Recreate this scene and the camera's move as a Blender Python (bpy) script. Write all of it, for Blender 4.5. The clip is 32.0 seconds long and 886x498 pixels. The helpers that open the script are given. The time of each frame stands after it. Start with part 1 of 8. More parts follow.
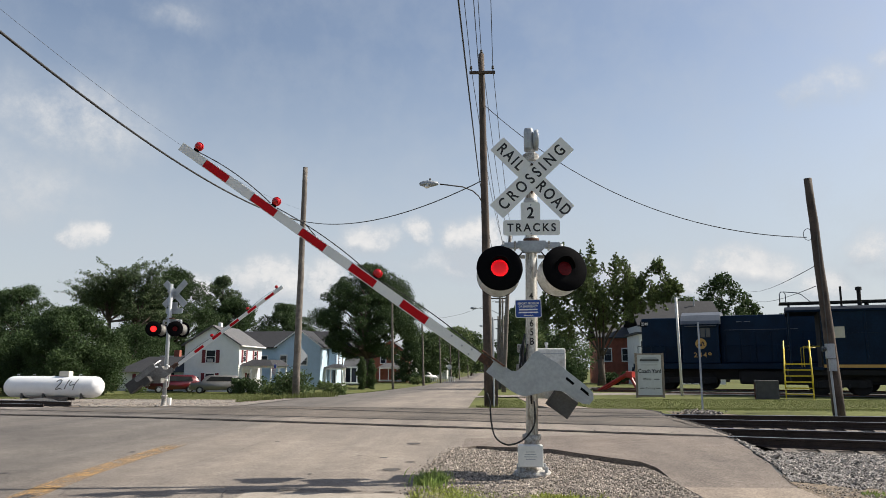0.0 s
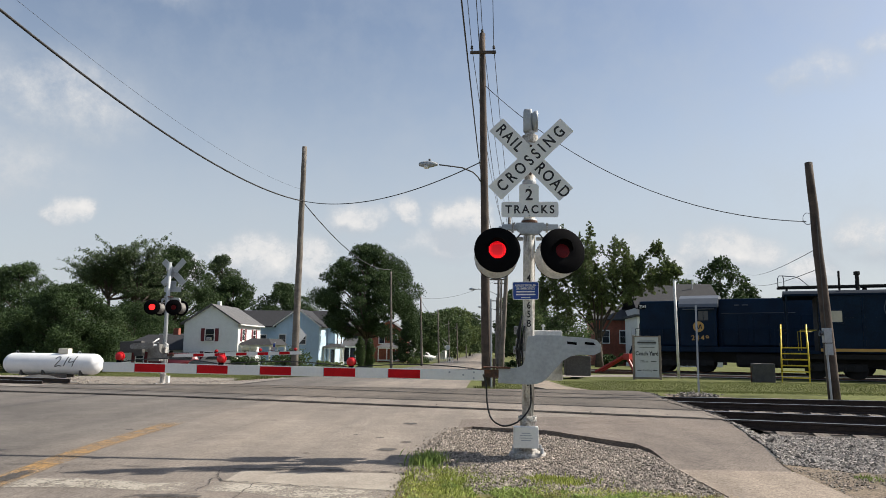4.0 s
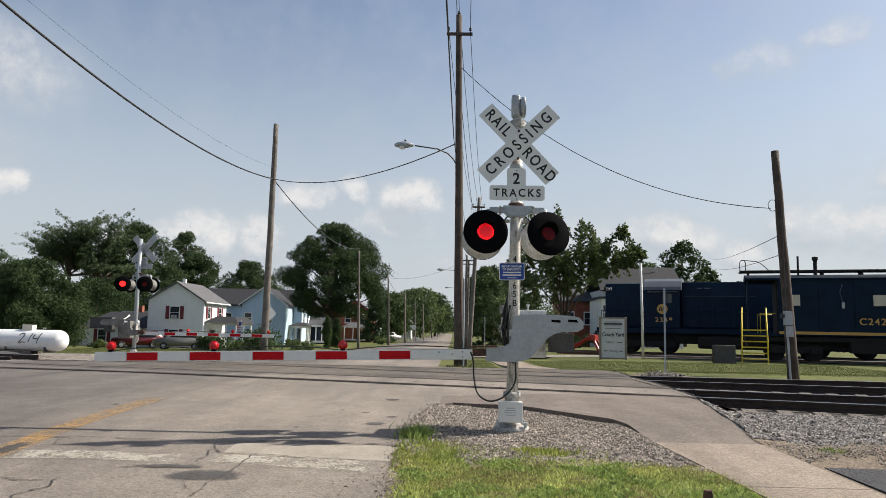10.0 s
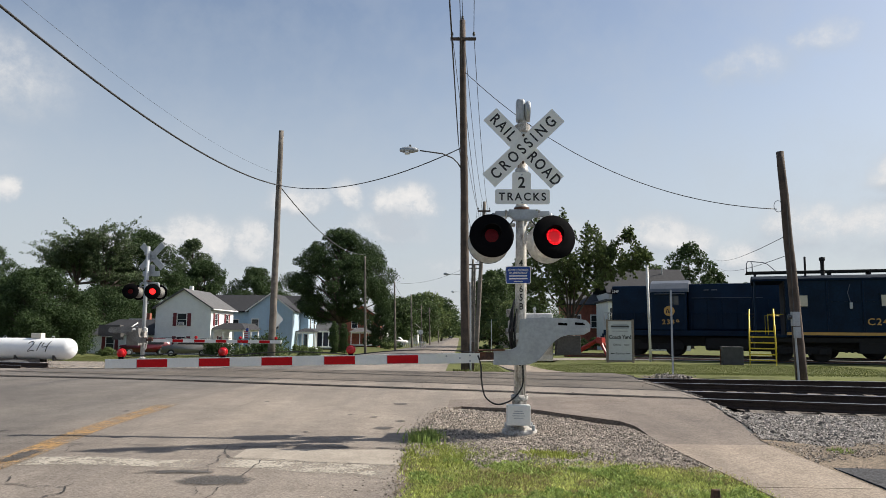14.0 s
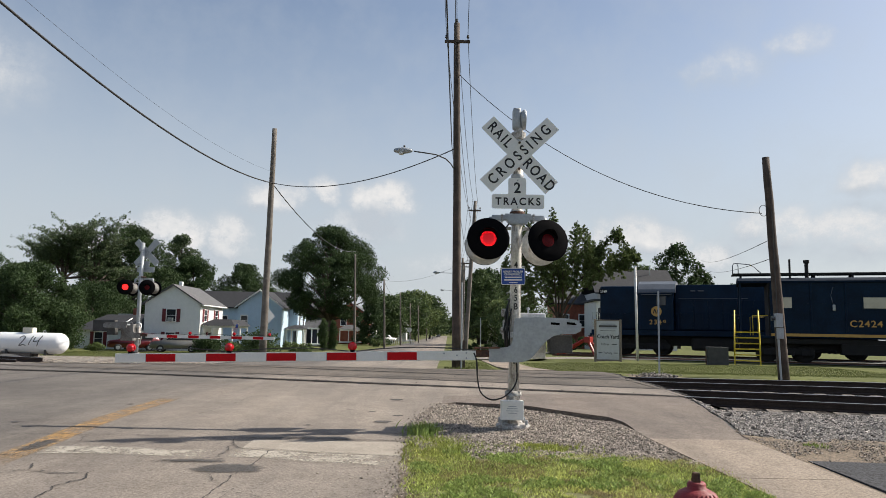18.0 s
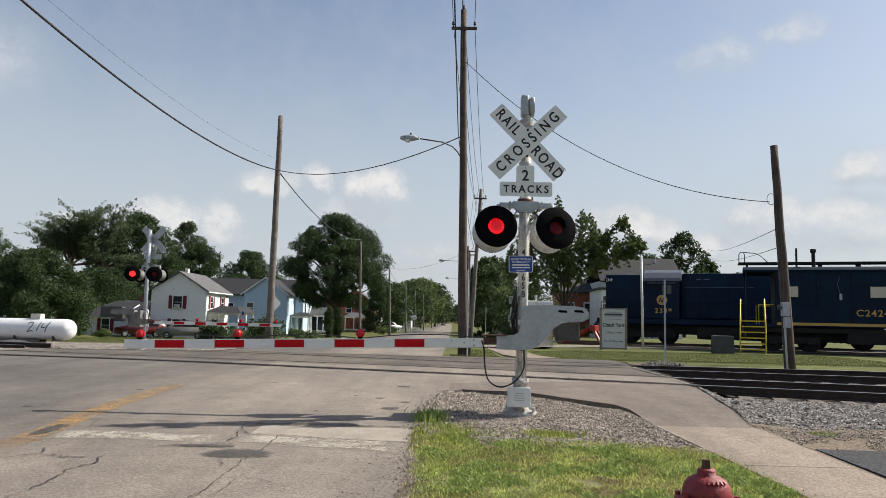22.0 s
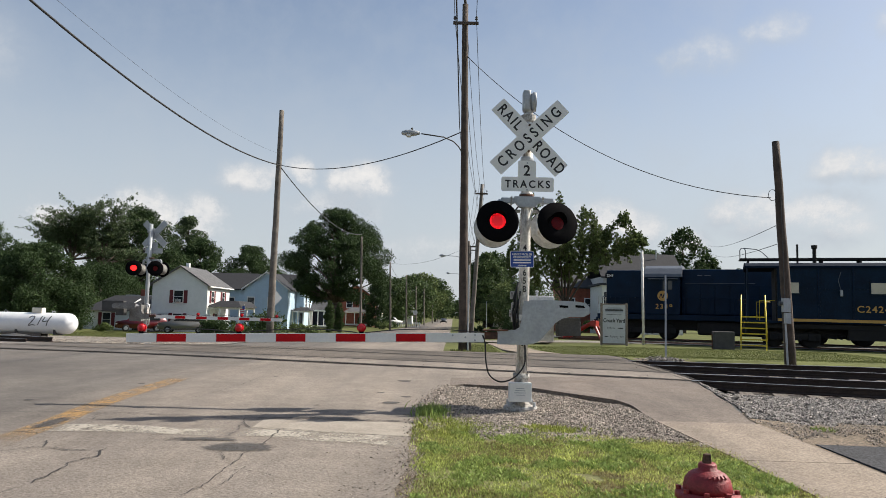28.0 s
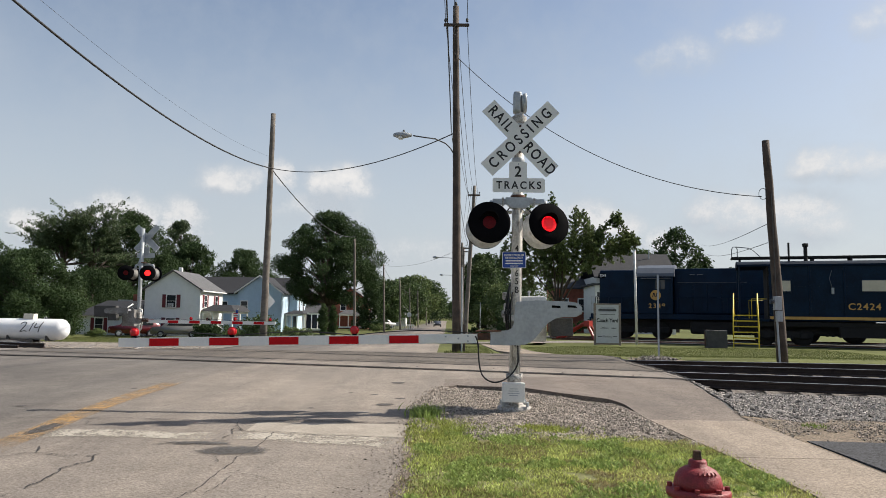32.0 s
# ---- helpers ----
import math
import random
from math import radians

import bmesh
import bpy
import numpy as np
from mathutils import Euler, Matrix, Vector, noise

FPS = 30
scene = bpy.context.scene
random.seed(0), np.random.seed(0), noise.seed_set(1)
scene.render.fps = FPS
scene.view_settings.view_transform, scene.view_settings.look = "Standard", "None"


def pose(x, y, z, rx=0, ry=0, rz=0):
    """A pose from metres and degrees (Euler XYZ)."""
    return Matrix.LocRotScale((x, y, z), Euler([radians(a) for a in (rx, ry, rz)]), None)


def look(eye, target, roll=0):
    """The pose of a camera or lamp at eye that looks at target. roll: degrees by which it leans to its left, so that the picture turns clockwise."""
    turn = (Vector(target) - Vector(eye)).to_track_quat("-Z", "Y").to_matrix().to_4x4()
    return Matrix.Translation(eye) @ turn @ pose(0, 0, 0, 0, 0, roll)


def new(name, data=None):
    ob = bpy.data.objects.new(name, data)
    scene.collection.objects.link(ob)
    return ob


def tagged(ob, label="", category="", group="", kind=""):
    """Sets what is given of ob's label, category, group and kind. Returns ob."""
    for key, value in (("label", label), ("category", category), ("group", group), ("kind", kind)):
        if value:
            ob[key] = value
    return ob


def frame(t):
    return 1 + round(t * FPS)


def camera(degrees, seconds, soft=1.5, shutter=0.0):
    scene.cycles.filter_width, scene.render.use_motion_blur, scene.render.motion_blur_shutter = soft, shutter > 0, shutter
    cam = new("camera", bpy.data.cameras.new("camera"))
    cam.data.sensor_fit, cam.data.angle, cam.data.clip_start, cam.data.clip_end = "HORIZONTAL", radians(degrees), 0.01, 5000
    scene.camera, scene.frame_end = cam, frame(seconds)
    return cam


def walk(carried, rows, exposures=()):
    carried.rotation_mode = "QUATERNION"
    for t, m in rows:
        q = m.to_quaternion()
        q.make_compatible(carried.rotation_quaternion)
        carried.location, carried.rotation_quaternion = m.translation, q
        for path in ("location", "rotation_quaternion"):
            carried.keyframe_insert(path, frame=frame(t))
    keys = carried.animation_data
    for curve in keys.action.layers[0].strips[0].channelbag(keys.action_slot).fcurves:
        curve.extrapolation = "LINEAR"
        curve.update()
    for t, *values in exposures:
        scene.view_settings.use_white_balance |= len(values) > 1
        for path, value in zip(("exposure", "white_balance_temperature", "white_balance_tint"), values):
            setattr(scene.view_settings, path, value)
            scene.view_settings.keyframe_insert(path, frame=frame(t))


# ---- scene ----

# ---------------------------------------------------------------- camera
cam = camera(63.0, 32.0, 0.5)
# seconds, eye x y z, yaw, pitch, roll in degrees
PATH = [
    (0, -0.473, -8.766, 1.236, 3.75, 9.40, 0.14),
    (0.5, -0.471, -8.748, 1.242, 3.43, 9.15, -0.05),
    (1, -0.469, -8.737, 1.245, 3.25, 8.95, -0.11),
    (1.5, -0.465, -8.729, 1.246, 3.28, 8.69, -0.11),
    (2, -0.462, -8.725, 1.246, 3.41, 8.51, -0.00),
    (2.5, -0.459, -8.721, 1.245, 3.57, 8.36, 0.18),
    (3, -0.456, -8.718, 1.245, 3.72, 8.21, 0.35),
    (3.5, -0.454, -8.723, 1.246, 3.73, 8.09, 0.48),
    (5.5, -0.454, -8.832, 1.243, 3.55, 6.71, 1.10),
    (6, -0.481, -8.874, 1.240, 3.38, 6.27, 0.95),
    (6.5, -0.539, -8.912, 1.234, 3.20, 5.97, 0.66),
    (7, -0.606, -8.942, 1.228, 3.16, 5.83, 0.47),
    (7.5, -0.664, -8.963, 1.223, 2.98, 5.86, 0.48),
    (8, -0.704, -8.979, 1.219, 2.70, 5.94, 0.63),
    (8.5, -0.724, -8.989, 1.216, 2.48, 6.04, 0.83),
    (9, -0.730, -8.994, 1.215, 2.11, 6.18, 1.09),
    (9.5, -0.730, -8.995, 1.215, 1.54, 6.26, 1.20),
    (10, -0.728, -8.993, 1.215, 0.94, 6.37, 1.13),
    (10.5, -0.727, -8.992, 1.216, 0.60, 6.41, 1.04),
    (11, -0.726, -8.992, 1.216, 0.48, 6.43, 0.86),
    (11.5, -0.726, -8.995, 1.216, 0.56, 6.50, 0.71),
    (12, -0.726, -8.999, 1.215, 0.67, 6.56, 0.68),
    (12.5, -0.726, -9.003, 1.213, 0.73, 6.61, 0.66),
    (13, -0.727, -9.009, 1.212, 0.84, 6.66, 0.60),
    (13.5, -0.730, -9.020, 1.211, 1.05, 6.69, 0.53),
    (14, -0.735, -9.041, 1.210, 1.40, 6.71, 0.56),
    (14.5, -0.747, -9.088, 1.210, 1.72, 6.62, 0.67),
    (16.5, -0.844, -9.391, 1.210, 1.80, 6.53, 1.08),
    (17, -0.852, -9.422, 1.210, 1.22, 6.60, 1.11),
    (17.5, -0.851, -9.431, 1.210, 0.72, 6.61, 1.06),
    (18, -0.851, -9.438, 1.210, 0.51, 6.57, 1.07),
    (18.5, -0.853, -9.442, 1.209, 0.49, 6.55, 1.05),
    (19, -0.859, -9.445, 1.208, 0.64, 6.50, 1.13),
    (19.5, -0.865, -9.448, 1.207, 0.78, 6.42, 1.15),
    (20, -0.871, -9.450, 1.205, 0.93, 6.19, 1.13),
    (20.5, -0.875, -9.449, 1.202, 1.07, 5.91, 1.05),
    (21, -0.877, -9.445, 1.201, 1.08, 5.68, 0.98),
    (21.5, -0.881, -9.441, 1.201, 1.03, 5.58, 1.08),
    (22, -0.884, -9.441, 1.202, 0.90, 5.61, 1.29),
    (22.5, -0.886, -9.443, 1.202, 0.79, 5.68, 1.35),
    (23, -0.887, -9.448, 1.202, 0.79, 5.74, 1.37),
    (23.5, -0.887, -9.452, 1.202, 0.94, 5.72, 1.32),
    (24, -0.885, -9.454, 1.201, 1.04, 5.70, 1.25),
    (24.5, -0.883, -9.456, 1.202, 1.06, 5.70, 1.23),
    (25, -0.880, -9.457, 1.202, 1.01, 5.71, 1.11),
    (25.5, -0.879, -9.456, 1.203, 0.92, 5.67, 1.09),
    (27.5, -0.889, -9.446, 1.198, 0.86, 5.35, 1.31),
    (28, -0.892, -9.446, 1.197, 0.95, 5.23, 1.45),
    (28.5, -0.894, -9.448, 1.196, 1.03, 5.17, 1.55),
    (29, -0.894, -9.450, 1.195, 1.09, 5.20, 1.56),
    (29.5, -0.893, -9.451, 1.195, 1.15, 5.28, 1.54),
    (30, -0.889, -9.451, 1.195, 1.20, 5.36, 1.46),
    (30.5, -0.884, -9.452, 1.195, 1.12, 5.43, 1.26),
    (31, -0.880, -9.454, 1.194, 0.99, 5.47, 1.06),
    (31.5, -0.877, -9.459, 1.193, 0.74, 5.44, 0.90),
    (32, -0.877, -9.470, 1.192, 0.42, 5.38, 0.84),
]


def eye_pose(x, y, z, yaw, pitch, roll):
    return pose(x, y, z, 0, 0, yaw) @ pose(0, 0, 0, 90 + pitch) @ pose(0, 0, 0, 0, 0, roll)


walk(cam, [(r[0], eye_pose(*r[1:])) for r in PATH])

# ---------------------------------------------------------------- light
SUN_FROM = Vector((2.56, 0.78, 2.35)).normalized()
SUN_ELEV = math.asin(SUN_FROM.z)
SUN_AZ = math.atan2(SUN_FROM.x, SUN_FROM.y)

sun = new("sun", bpy.data.lights.new("sun", "SUN"))
sun.data.energy, sun.data.angle, sun.data.color = 5.0, radians(0.6), (1.0, 0.93, 0.82)
sun.matrix_world = look((60, 20, 60), Vector((60, 20, 60)) - SUN_FROM)
scene.view_settings.exposure = 0.62


def make_world():
    w = bpy.data.worlds.new("sky")
    w.use_nodes = True
    scene.world = w
    nt = w.node_tree
    nt.nodes.clear()
    N, L = nt.nodes.new, nt.links.new
    out, bg = N("ShaderNodeOutputWorld"), N("ShaderNodeBackground")
    sky = N("ShaderNodeTexSky")
    sky.sky_type, sky.sun_disc = "NISHITA", False
    sky.sun_elevation, sky.sun_rotation = SUN_ELEV, SUN_AZ
    sky.air_density, sky.dust_density, sky.ozone_density, sky.altitude = 1.0, 2.2, 1.4, 200
    geo = N("ShaderNodeTexCoord")
    sep = N("ShaderNodeSeparateXYZ")
    L(geo.outputs["Generated"], sep.inputs[0])
    # haze near the horizon
    haze = N("ShaderNodeMapRange")
    haze.inputs["From Min"].default_value, haze.inputs["From Max"].default_value = 0.0, 0.42
    haze.inputs["To Min"].default_value, haze.inputs["To Max"].default_value = 0.78, 0.12
    L(sep.outputs["Z"], haze.inputs["Value"])
    mixh = N("ShaderNodeMix")
    mixh.data_type = "RGBA"
    mixh.inputs["B"].default_value = (5.3, 5.65, 5.9, 1)
    L(haze.outputs[0], mixh.inputs["Factor"])
    L(sky.outputs[0], mixh.inputs["A"])
    bg.inputs["Strength"].default_value = 0.082
    L(mixh.outputs["Result"], bg.inputs["Color"])
    L(bg.outputs[0], out.inputs[0])


make_world()

# drifting clouds: azimuth east of north, elevation, half width, half height (degrees), density
CLOUDS = [(-33, 17.0, 7.5, 4.2, 0.7), (-37, 13, 8, 5.0, 0.5), (-32.3, 9.4, 1.9, 1.5, 0.8), (-18.5, 6.6, 4.6, 2.6, 0.95), (-14.5, 7.0, 2.6, 2.6, 0.95),
          (-10.9, 10.4, 3.2, 1.7, 0.72), (-7.2, 11.0, 2.0, 1.5, 0.9), (-2.6, 10.2, 3.0, 2.4, 0.95), (-4.2, 8.4, 5.0, 2.2, 0.6),
          (24.4, 19.7, 3.8, 1.9, 0.6), (29.5, 20.8, 2.8, 1.6, 0.6), (38.0, 20.5, 3.5, 1.8, 0.55), (17.5, 7.4, 4.8, 2.3, 0.85), (27.5, 8.0, 3.6, 2.4, 0.85),
          (-24.5, 6.0, 2.6, 2.0, 0.8), (14.0, 6.2, 3.5, 1.8, 0.7), (22.5, 6.0, 3.2, 1.8, 0.75), (32.0, 7.5, 4.5, 2.4, 0.85),
          (35.0, 11.0, 4.0, 1.8, 0.7), (10.0, 7.0, 6.0, 2.5, 0.45), (-27.0, 25.5, 4.0, 1.5, 0.4), (5.0, 5.0, 9.0, 2.0, 0.4)]


def cloud_backdrop():
    """A far shell of thin cloud that glows with daylight and turns slowly with the wind."""
    m = bpy.data.materials.new("cloud")
    m.use_nodes = True
    nt = m.node_tree
    nt.nodes.clear()
    N, L = nt.nodes.new, nt.links.new

    def math_node(op, x, y=None, clamp=False):
        n = N("ShaderNodeMath")
        n.operation, n.use_clamp = op, clamp
        for i, v in enumerate((x, y)):
            if v is None:
                continue
            if isinstance(v, (int, float)):
                n.inputs[i].default_value = v
            else:
                L(v, n.inputs[i])
        return n.outputs[0]

    uv = N("ShaderNodeUVMap")
    uv.uv_map = "sky"
    warp = N("ShaderNodeTexNoise")
    warp.inputs["Scale"].default_value, warp.inputs["Detail"].default_value, warp.inputs["Roughness"].default_value = 0.22, 9, 0.62
    L(uv.outputs[0], warp.inputs["Vector"])
    sub = N("ShaderNodeVectorMath")
    sub.operation = "SUBTRACT"
    sub.inputs[1].default_value = (0.5, 0.5, 0.5)
    L(warp.outputs["Color"], sub.inputs[0])
    sc = N("ShaderNodeVectorMath")
    sc.operation = "MULTIPLY_ADD"
    sc.inputs[1].default_value = (6.0, 3.2, 0)
    L(sub.outputs[0], sc.inputs[0])
    L(uv.outputs[0], sc.inputs[2])

    def density(vec):
        total = None
        for az, el, w, h, k in CLOUDS:
            d = N("ShaderNodeVectorMath")
            d.operation = "SUBTRACT"
            d.inputs[1].default_value = (az, el, 0)
            L(vec, d.inputs[0])
            s = N("ShaderNodeVectorMath")
            s.operation = "MULTIPLY"
            s.inputs[1].default_value = (1 / w, 1 / h, 0)
            L(d.outputs[0], s.inputs[0])
            ln = N("ShaderNodeVectorMath")
            ln.operation = "LENGTH"
            L(s.outputs[0], ln.inputs[0])
            mr = N("ShaderNodeMapRange")
            mr.interpolation_type = "SMOOTHSTEP"
            mr.inputs["From Min"].default_value, mr.inputs["From Max"].default_value = 0.22, 1.12
            mr.inputs["To Min"].default_value, mr.inputs["To Max"].default_value = k, 0.0
            L(ln.outputs["Value"], mr.inputs["Value"])
            total = mr.outputs[0] if total is None else math_node("MAXIMUM", total, mr.outputs[0])
        return total

    total = density(sc.outputs[0])
    up = N("ShaderNodeVectorMath")
    up.operation = "ADD"
    up.inputs[1].default_value = (0.8, 1.5, 0)
    L(sc.outputs[0], up.inputs[0])
    # tops and sunward edges are bright, bases grey
    lit = math_node("ADD", math_node("MULTIPLY", math_node("SUBTRACT", total, density(up.outputs[0])), 1.7), 0.38, True)
    fine = N("ShaderNodeTexNoise")
    fine.inputs["Scale"].default_value, fine.inputs["Detail"].default_value, fine.inputs["Roughness"].default_value = 0.35, 10, 0.66
    L(uv.outputs[0], fine.inputs["Vector"])
    soft = N("ShaderNodeMapRange")
    soft.inputs["From Min"].default_value, soft.inputs["From Max"].default_value = 0.36, 0.64
    soft.inputs["To Min"].default_value, soft.inputs["To Max"].default_value = 0.35, 1.2
    L(fine.outputs["Fac"], soft.inputs["Value"])
    veil = N("ShaderNodeMapRange")
    veil.inputs["From Min"].default_value, veil.inputs["From Max"].default_value = 0.42, 0.72
    veil.inputs["To Min"].default_value, veil.inputs["To Max"].default_value = 0.0, 0.2
    L(warp.outputs["Fac"], veil.inputs["Value"])
    hgt = N("ShaderNodeSeparateXYZ")
    L(sc.outputs[0], hgt.inputs[0])
    low = N("ShaderNodeMapRange")
    low.interpolation_type = "SMOOTHSTEP"
    low.inputs["From Min"].default_value, low.inputs["From Max"].default_value = 7.0, 19.0
    low.inputs["To Min"].default_value, low.inputs["To Max"].default_value = 0.34, 0.0
    L(hgt.outputs["Y"], low.inputs["Value"])
    alpha = math_node("MINIMUM", math_node("ADD", math_node("ADD", math_node("MULTIPLY", total, soft.outputs[0]), veil.outputs[0]), low.outputs[0]), 0.95)
    shade = N("ShaderNodeMix")
    shade.data_type = "RGBA"
    shade.inputs["A"].default_value, shade.inputs["B"].default_value = (0.35, 0.38, 0.415, 1), (0.58, 0.565, 0.55, 1)
    L(math_node("MULTIPLY", lit, math_node("MULTIPLY", total, soft.outputs[0], True)), shade.inputs["Factor"])
    em, tr, mx, out = N("ShaderNodeEmission"), N("ShaderNodeBsdfTransparent"), N("ShaderNodeMixShader"), N("ShaderNodeOutputMaterial")
    L(shade.outputs["Result"], em.inputs["Color"])
    L(alpha, mx.inputs[0])
    L(tr.outputs[0], mx.inputs[1])
    L(em.outputs[0], mx.inputs[2])
    L(mx.outputs[0], out.inputs[0])
    bm = bmesh.new()
    uvl = bm.loops.layers.uv.new("sky")
    azs, els = list(range(-75, 81, 5)), [-1, 0, 1, 2, 3, 5, 8, 12, 16, 20, 25, 30, 36, 42]
    v = {}
    for p in azs:
        for q in els:
            v[p, q] = bm.verts.new((2600 * math.cos(radians(q)) * math.sin(radians(p)), 2600 * math.cos(radians(q)) * math.cos(radians(p)), 2600 * math.sin(radians(q))))
    for p, p2 in zip(azs, azs[1:]):
        for q, q2 in zip(els, els[1:]):
            f = bm.faces.new((v[p, q], v[p, q2], v[p2, q2], v[p2, q]))
            for lp, cc in zip(f.loops, ((p, q), (p, q2), (p2, q2), (p2, q))):
                lp[uvl].uv = cc
    me = bpy.data.meshes.new("backdrop")
    bm.to_mesh(me)
    bm.free()
    me.materials.append(m)
    return tagged(new("backdrop", me), "hazy summer sky with drifting white clouds", "sky", kind="structure")


sky_clouds = cloud_backdrop()

# ---------------------------------------------------------------- materials


def mat(name, color, rough=0.6, metal=0.0, var=0.25, scale=6.0, fine=60.0, bump=0.15, tint=None, spread=None, coat=0.0, stretch=None):
    """Two scales of noise over a base colour, with bump; tint is a second colour mixed in by the large noise."""
    m = bpy.data.materials.new(name)
    m.use_nodes = True
    nt = m.node_tree
    N, L = nt.nodes.new, nt.links.new
    b = nt.nodes["Principled BSDF"]
    b.inputs["Roughness"].default_value, b.inputs["Metallic"].default_value = rough, metal
    b.inputs["Coat Weight"].default_value = coat
    tc = N("ShaderNodeTexCoord")
    big, small = N("ShaderNodeTexNoise"), N("ShaderNodeTexNoise")
    big.inputs["Scale"].default_value, small.inputs["Scale"].default_value = scale, fine
    big.inputs["Detail"].default_value, small.inputs["Detail"].default_value = 5, 4
    big.inputs["Roughness"].default_value = 0.62
    L(tc.outputs["Object"], small.inputs["Vector"])
    if stretch:
        mp = N("ShaderNodeMapping")
        mp.inputs["Scale"].default_value = stretch
        L(tc.outputs["Object"], mp.inputs["Vector"])
        L(mp.outputs[0], big.inputs["Vector"])
    else:
        L(tc.outputs["Object"], big.inputs["Vector"])
    ramp = N("ShaderNodeValToRGB")
    c = Vector(color)
    t = Vector(tint) if tint else c * (1 - var)
    ramp.color_ramp.elements[0].position, ramp.color_ramp.elements[1].position = spread or (0.36, 0.62)
    ramp.color_ramp.elements[0].color, ramp.color_ramp.elements[1].color = (*t, 1), (*c, 1)
    L(big.outputs["Fac"], ramp.inputs["Fac"])
    grain = N("ShaderNodeMapRange")
    grain.inputs["From Min"].default_value, grain.inputs["From Max"].default_value = 0.3, 0.7
    grain.inputs["To Min"].default_value, grain.inputs["To Max"].default_value = 1 - var * 0.8, 1 + var * 0.5
    L(small.outputs["Fac"], grain.inputs["Value"])
    mul = N("ShaderNodeMix")
    mul.data_type, mul.blend_type = "RGBA", "MULTIPLY"
    mul.inputs["Factor"].default_value = 1.0
    L(ramp.outputs["Color"], mul.inputs["A"])
    L(grain.outputs[0], mul.inputs["B"])
    L(mul.outputs["Result"], b.inputs["Base Color"])
    if bump:
        bp = N("ShaderNodeBump")
        bp.inputs["Strength"].default_value, bp.inputs["Distance"].default_value = bump, 0.02
        L(small.outputs["Fac"], bp.inputs["Height"])
        L(bp.outputs["Normal"], b.inputs["Normal"])
    return m


def vary(m, low=0.75, high=1.2, island=True):
    """Lightness that differs from piece to piece."""
    nt = m.node_tree
    N, L = nt.nodes.new, nt.links.new
    b = nt.nodes["Principled BSDF"]
    src = b.inputs["Base Color"].links[0].from_socket
    rnd = N("ShaderNodeNewGeometry" if island else "ShaderNodeObjectInfo")
    mr = N("ShaderNodeMapRange")
    mr.inputs["To Min"].default_value, mr.inputs["To Max"].default_value = low, high
    L(rnd.outputs["Random Per Island" if island else "Random"], mr.inputs["Value"])
    mx = N("ShaderNodeMix")
    mx.data_type, mx.blend_type = "RGBA", "MULTIPLY"
    mx.inputs["Factor"].default_value = 1.0
    L(src, mx.inputs["A"])
    L(mr.outputs[0], mx.inputs["B"])
    L(mx.outputs["Result"], b.inputs["Base Color"])
    return m


def glow(name, color, strength):
    m = bpy.data.materials.new(name)
    m.use_nodes = True
    b = m.node_tree.nodes["Principled BSDF"]
    b.inputs["Base Color"].default_value = (*color, 1)
    b.inputs["Emission Color"].default_value = (*color, 1)
    b.inputs["Emission Strength"].default_value = strength
    return m


def leafy(name, color, tint, trans=0.25, low=0.6, high=1.4):
    m = vary(mat(name, color, 0.7, var=0.3, scale=0.6, fine=8, bump=0.0, tint=tint), low, high)
    m.node_tree.nodes["Principled BSDF"].inputs["Specular IOR Level"].default_value = 0.2
    nt = m.node_tree
    b = nt.nodes["Principled BSDF"]
    tr, add = nt.nodes.new("ShaderNodeBsdfTranslucent"), nt.nodes.new("ShaderNodeMixShader")
    nt.links.new(b.inputs["Base Color"].links[0].from_socket, tr.inputs["Color"])
    add.inputs[0].default_value = trans
    nt.links.new(b.outputs[0], add.inputs[1])
    nt.links.new(tr.outputs[0], add.inputs[2])
    nt.links.new(add.outputs[0], nt.nodes["Material Output"].inputs[0])
    return m


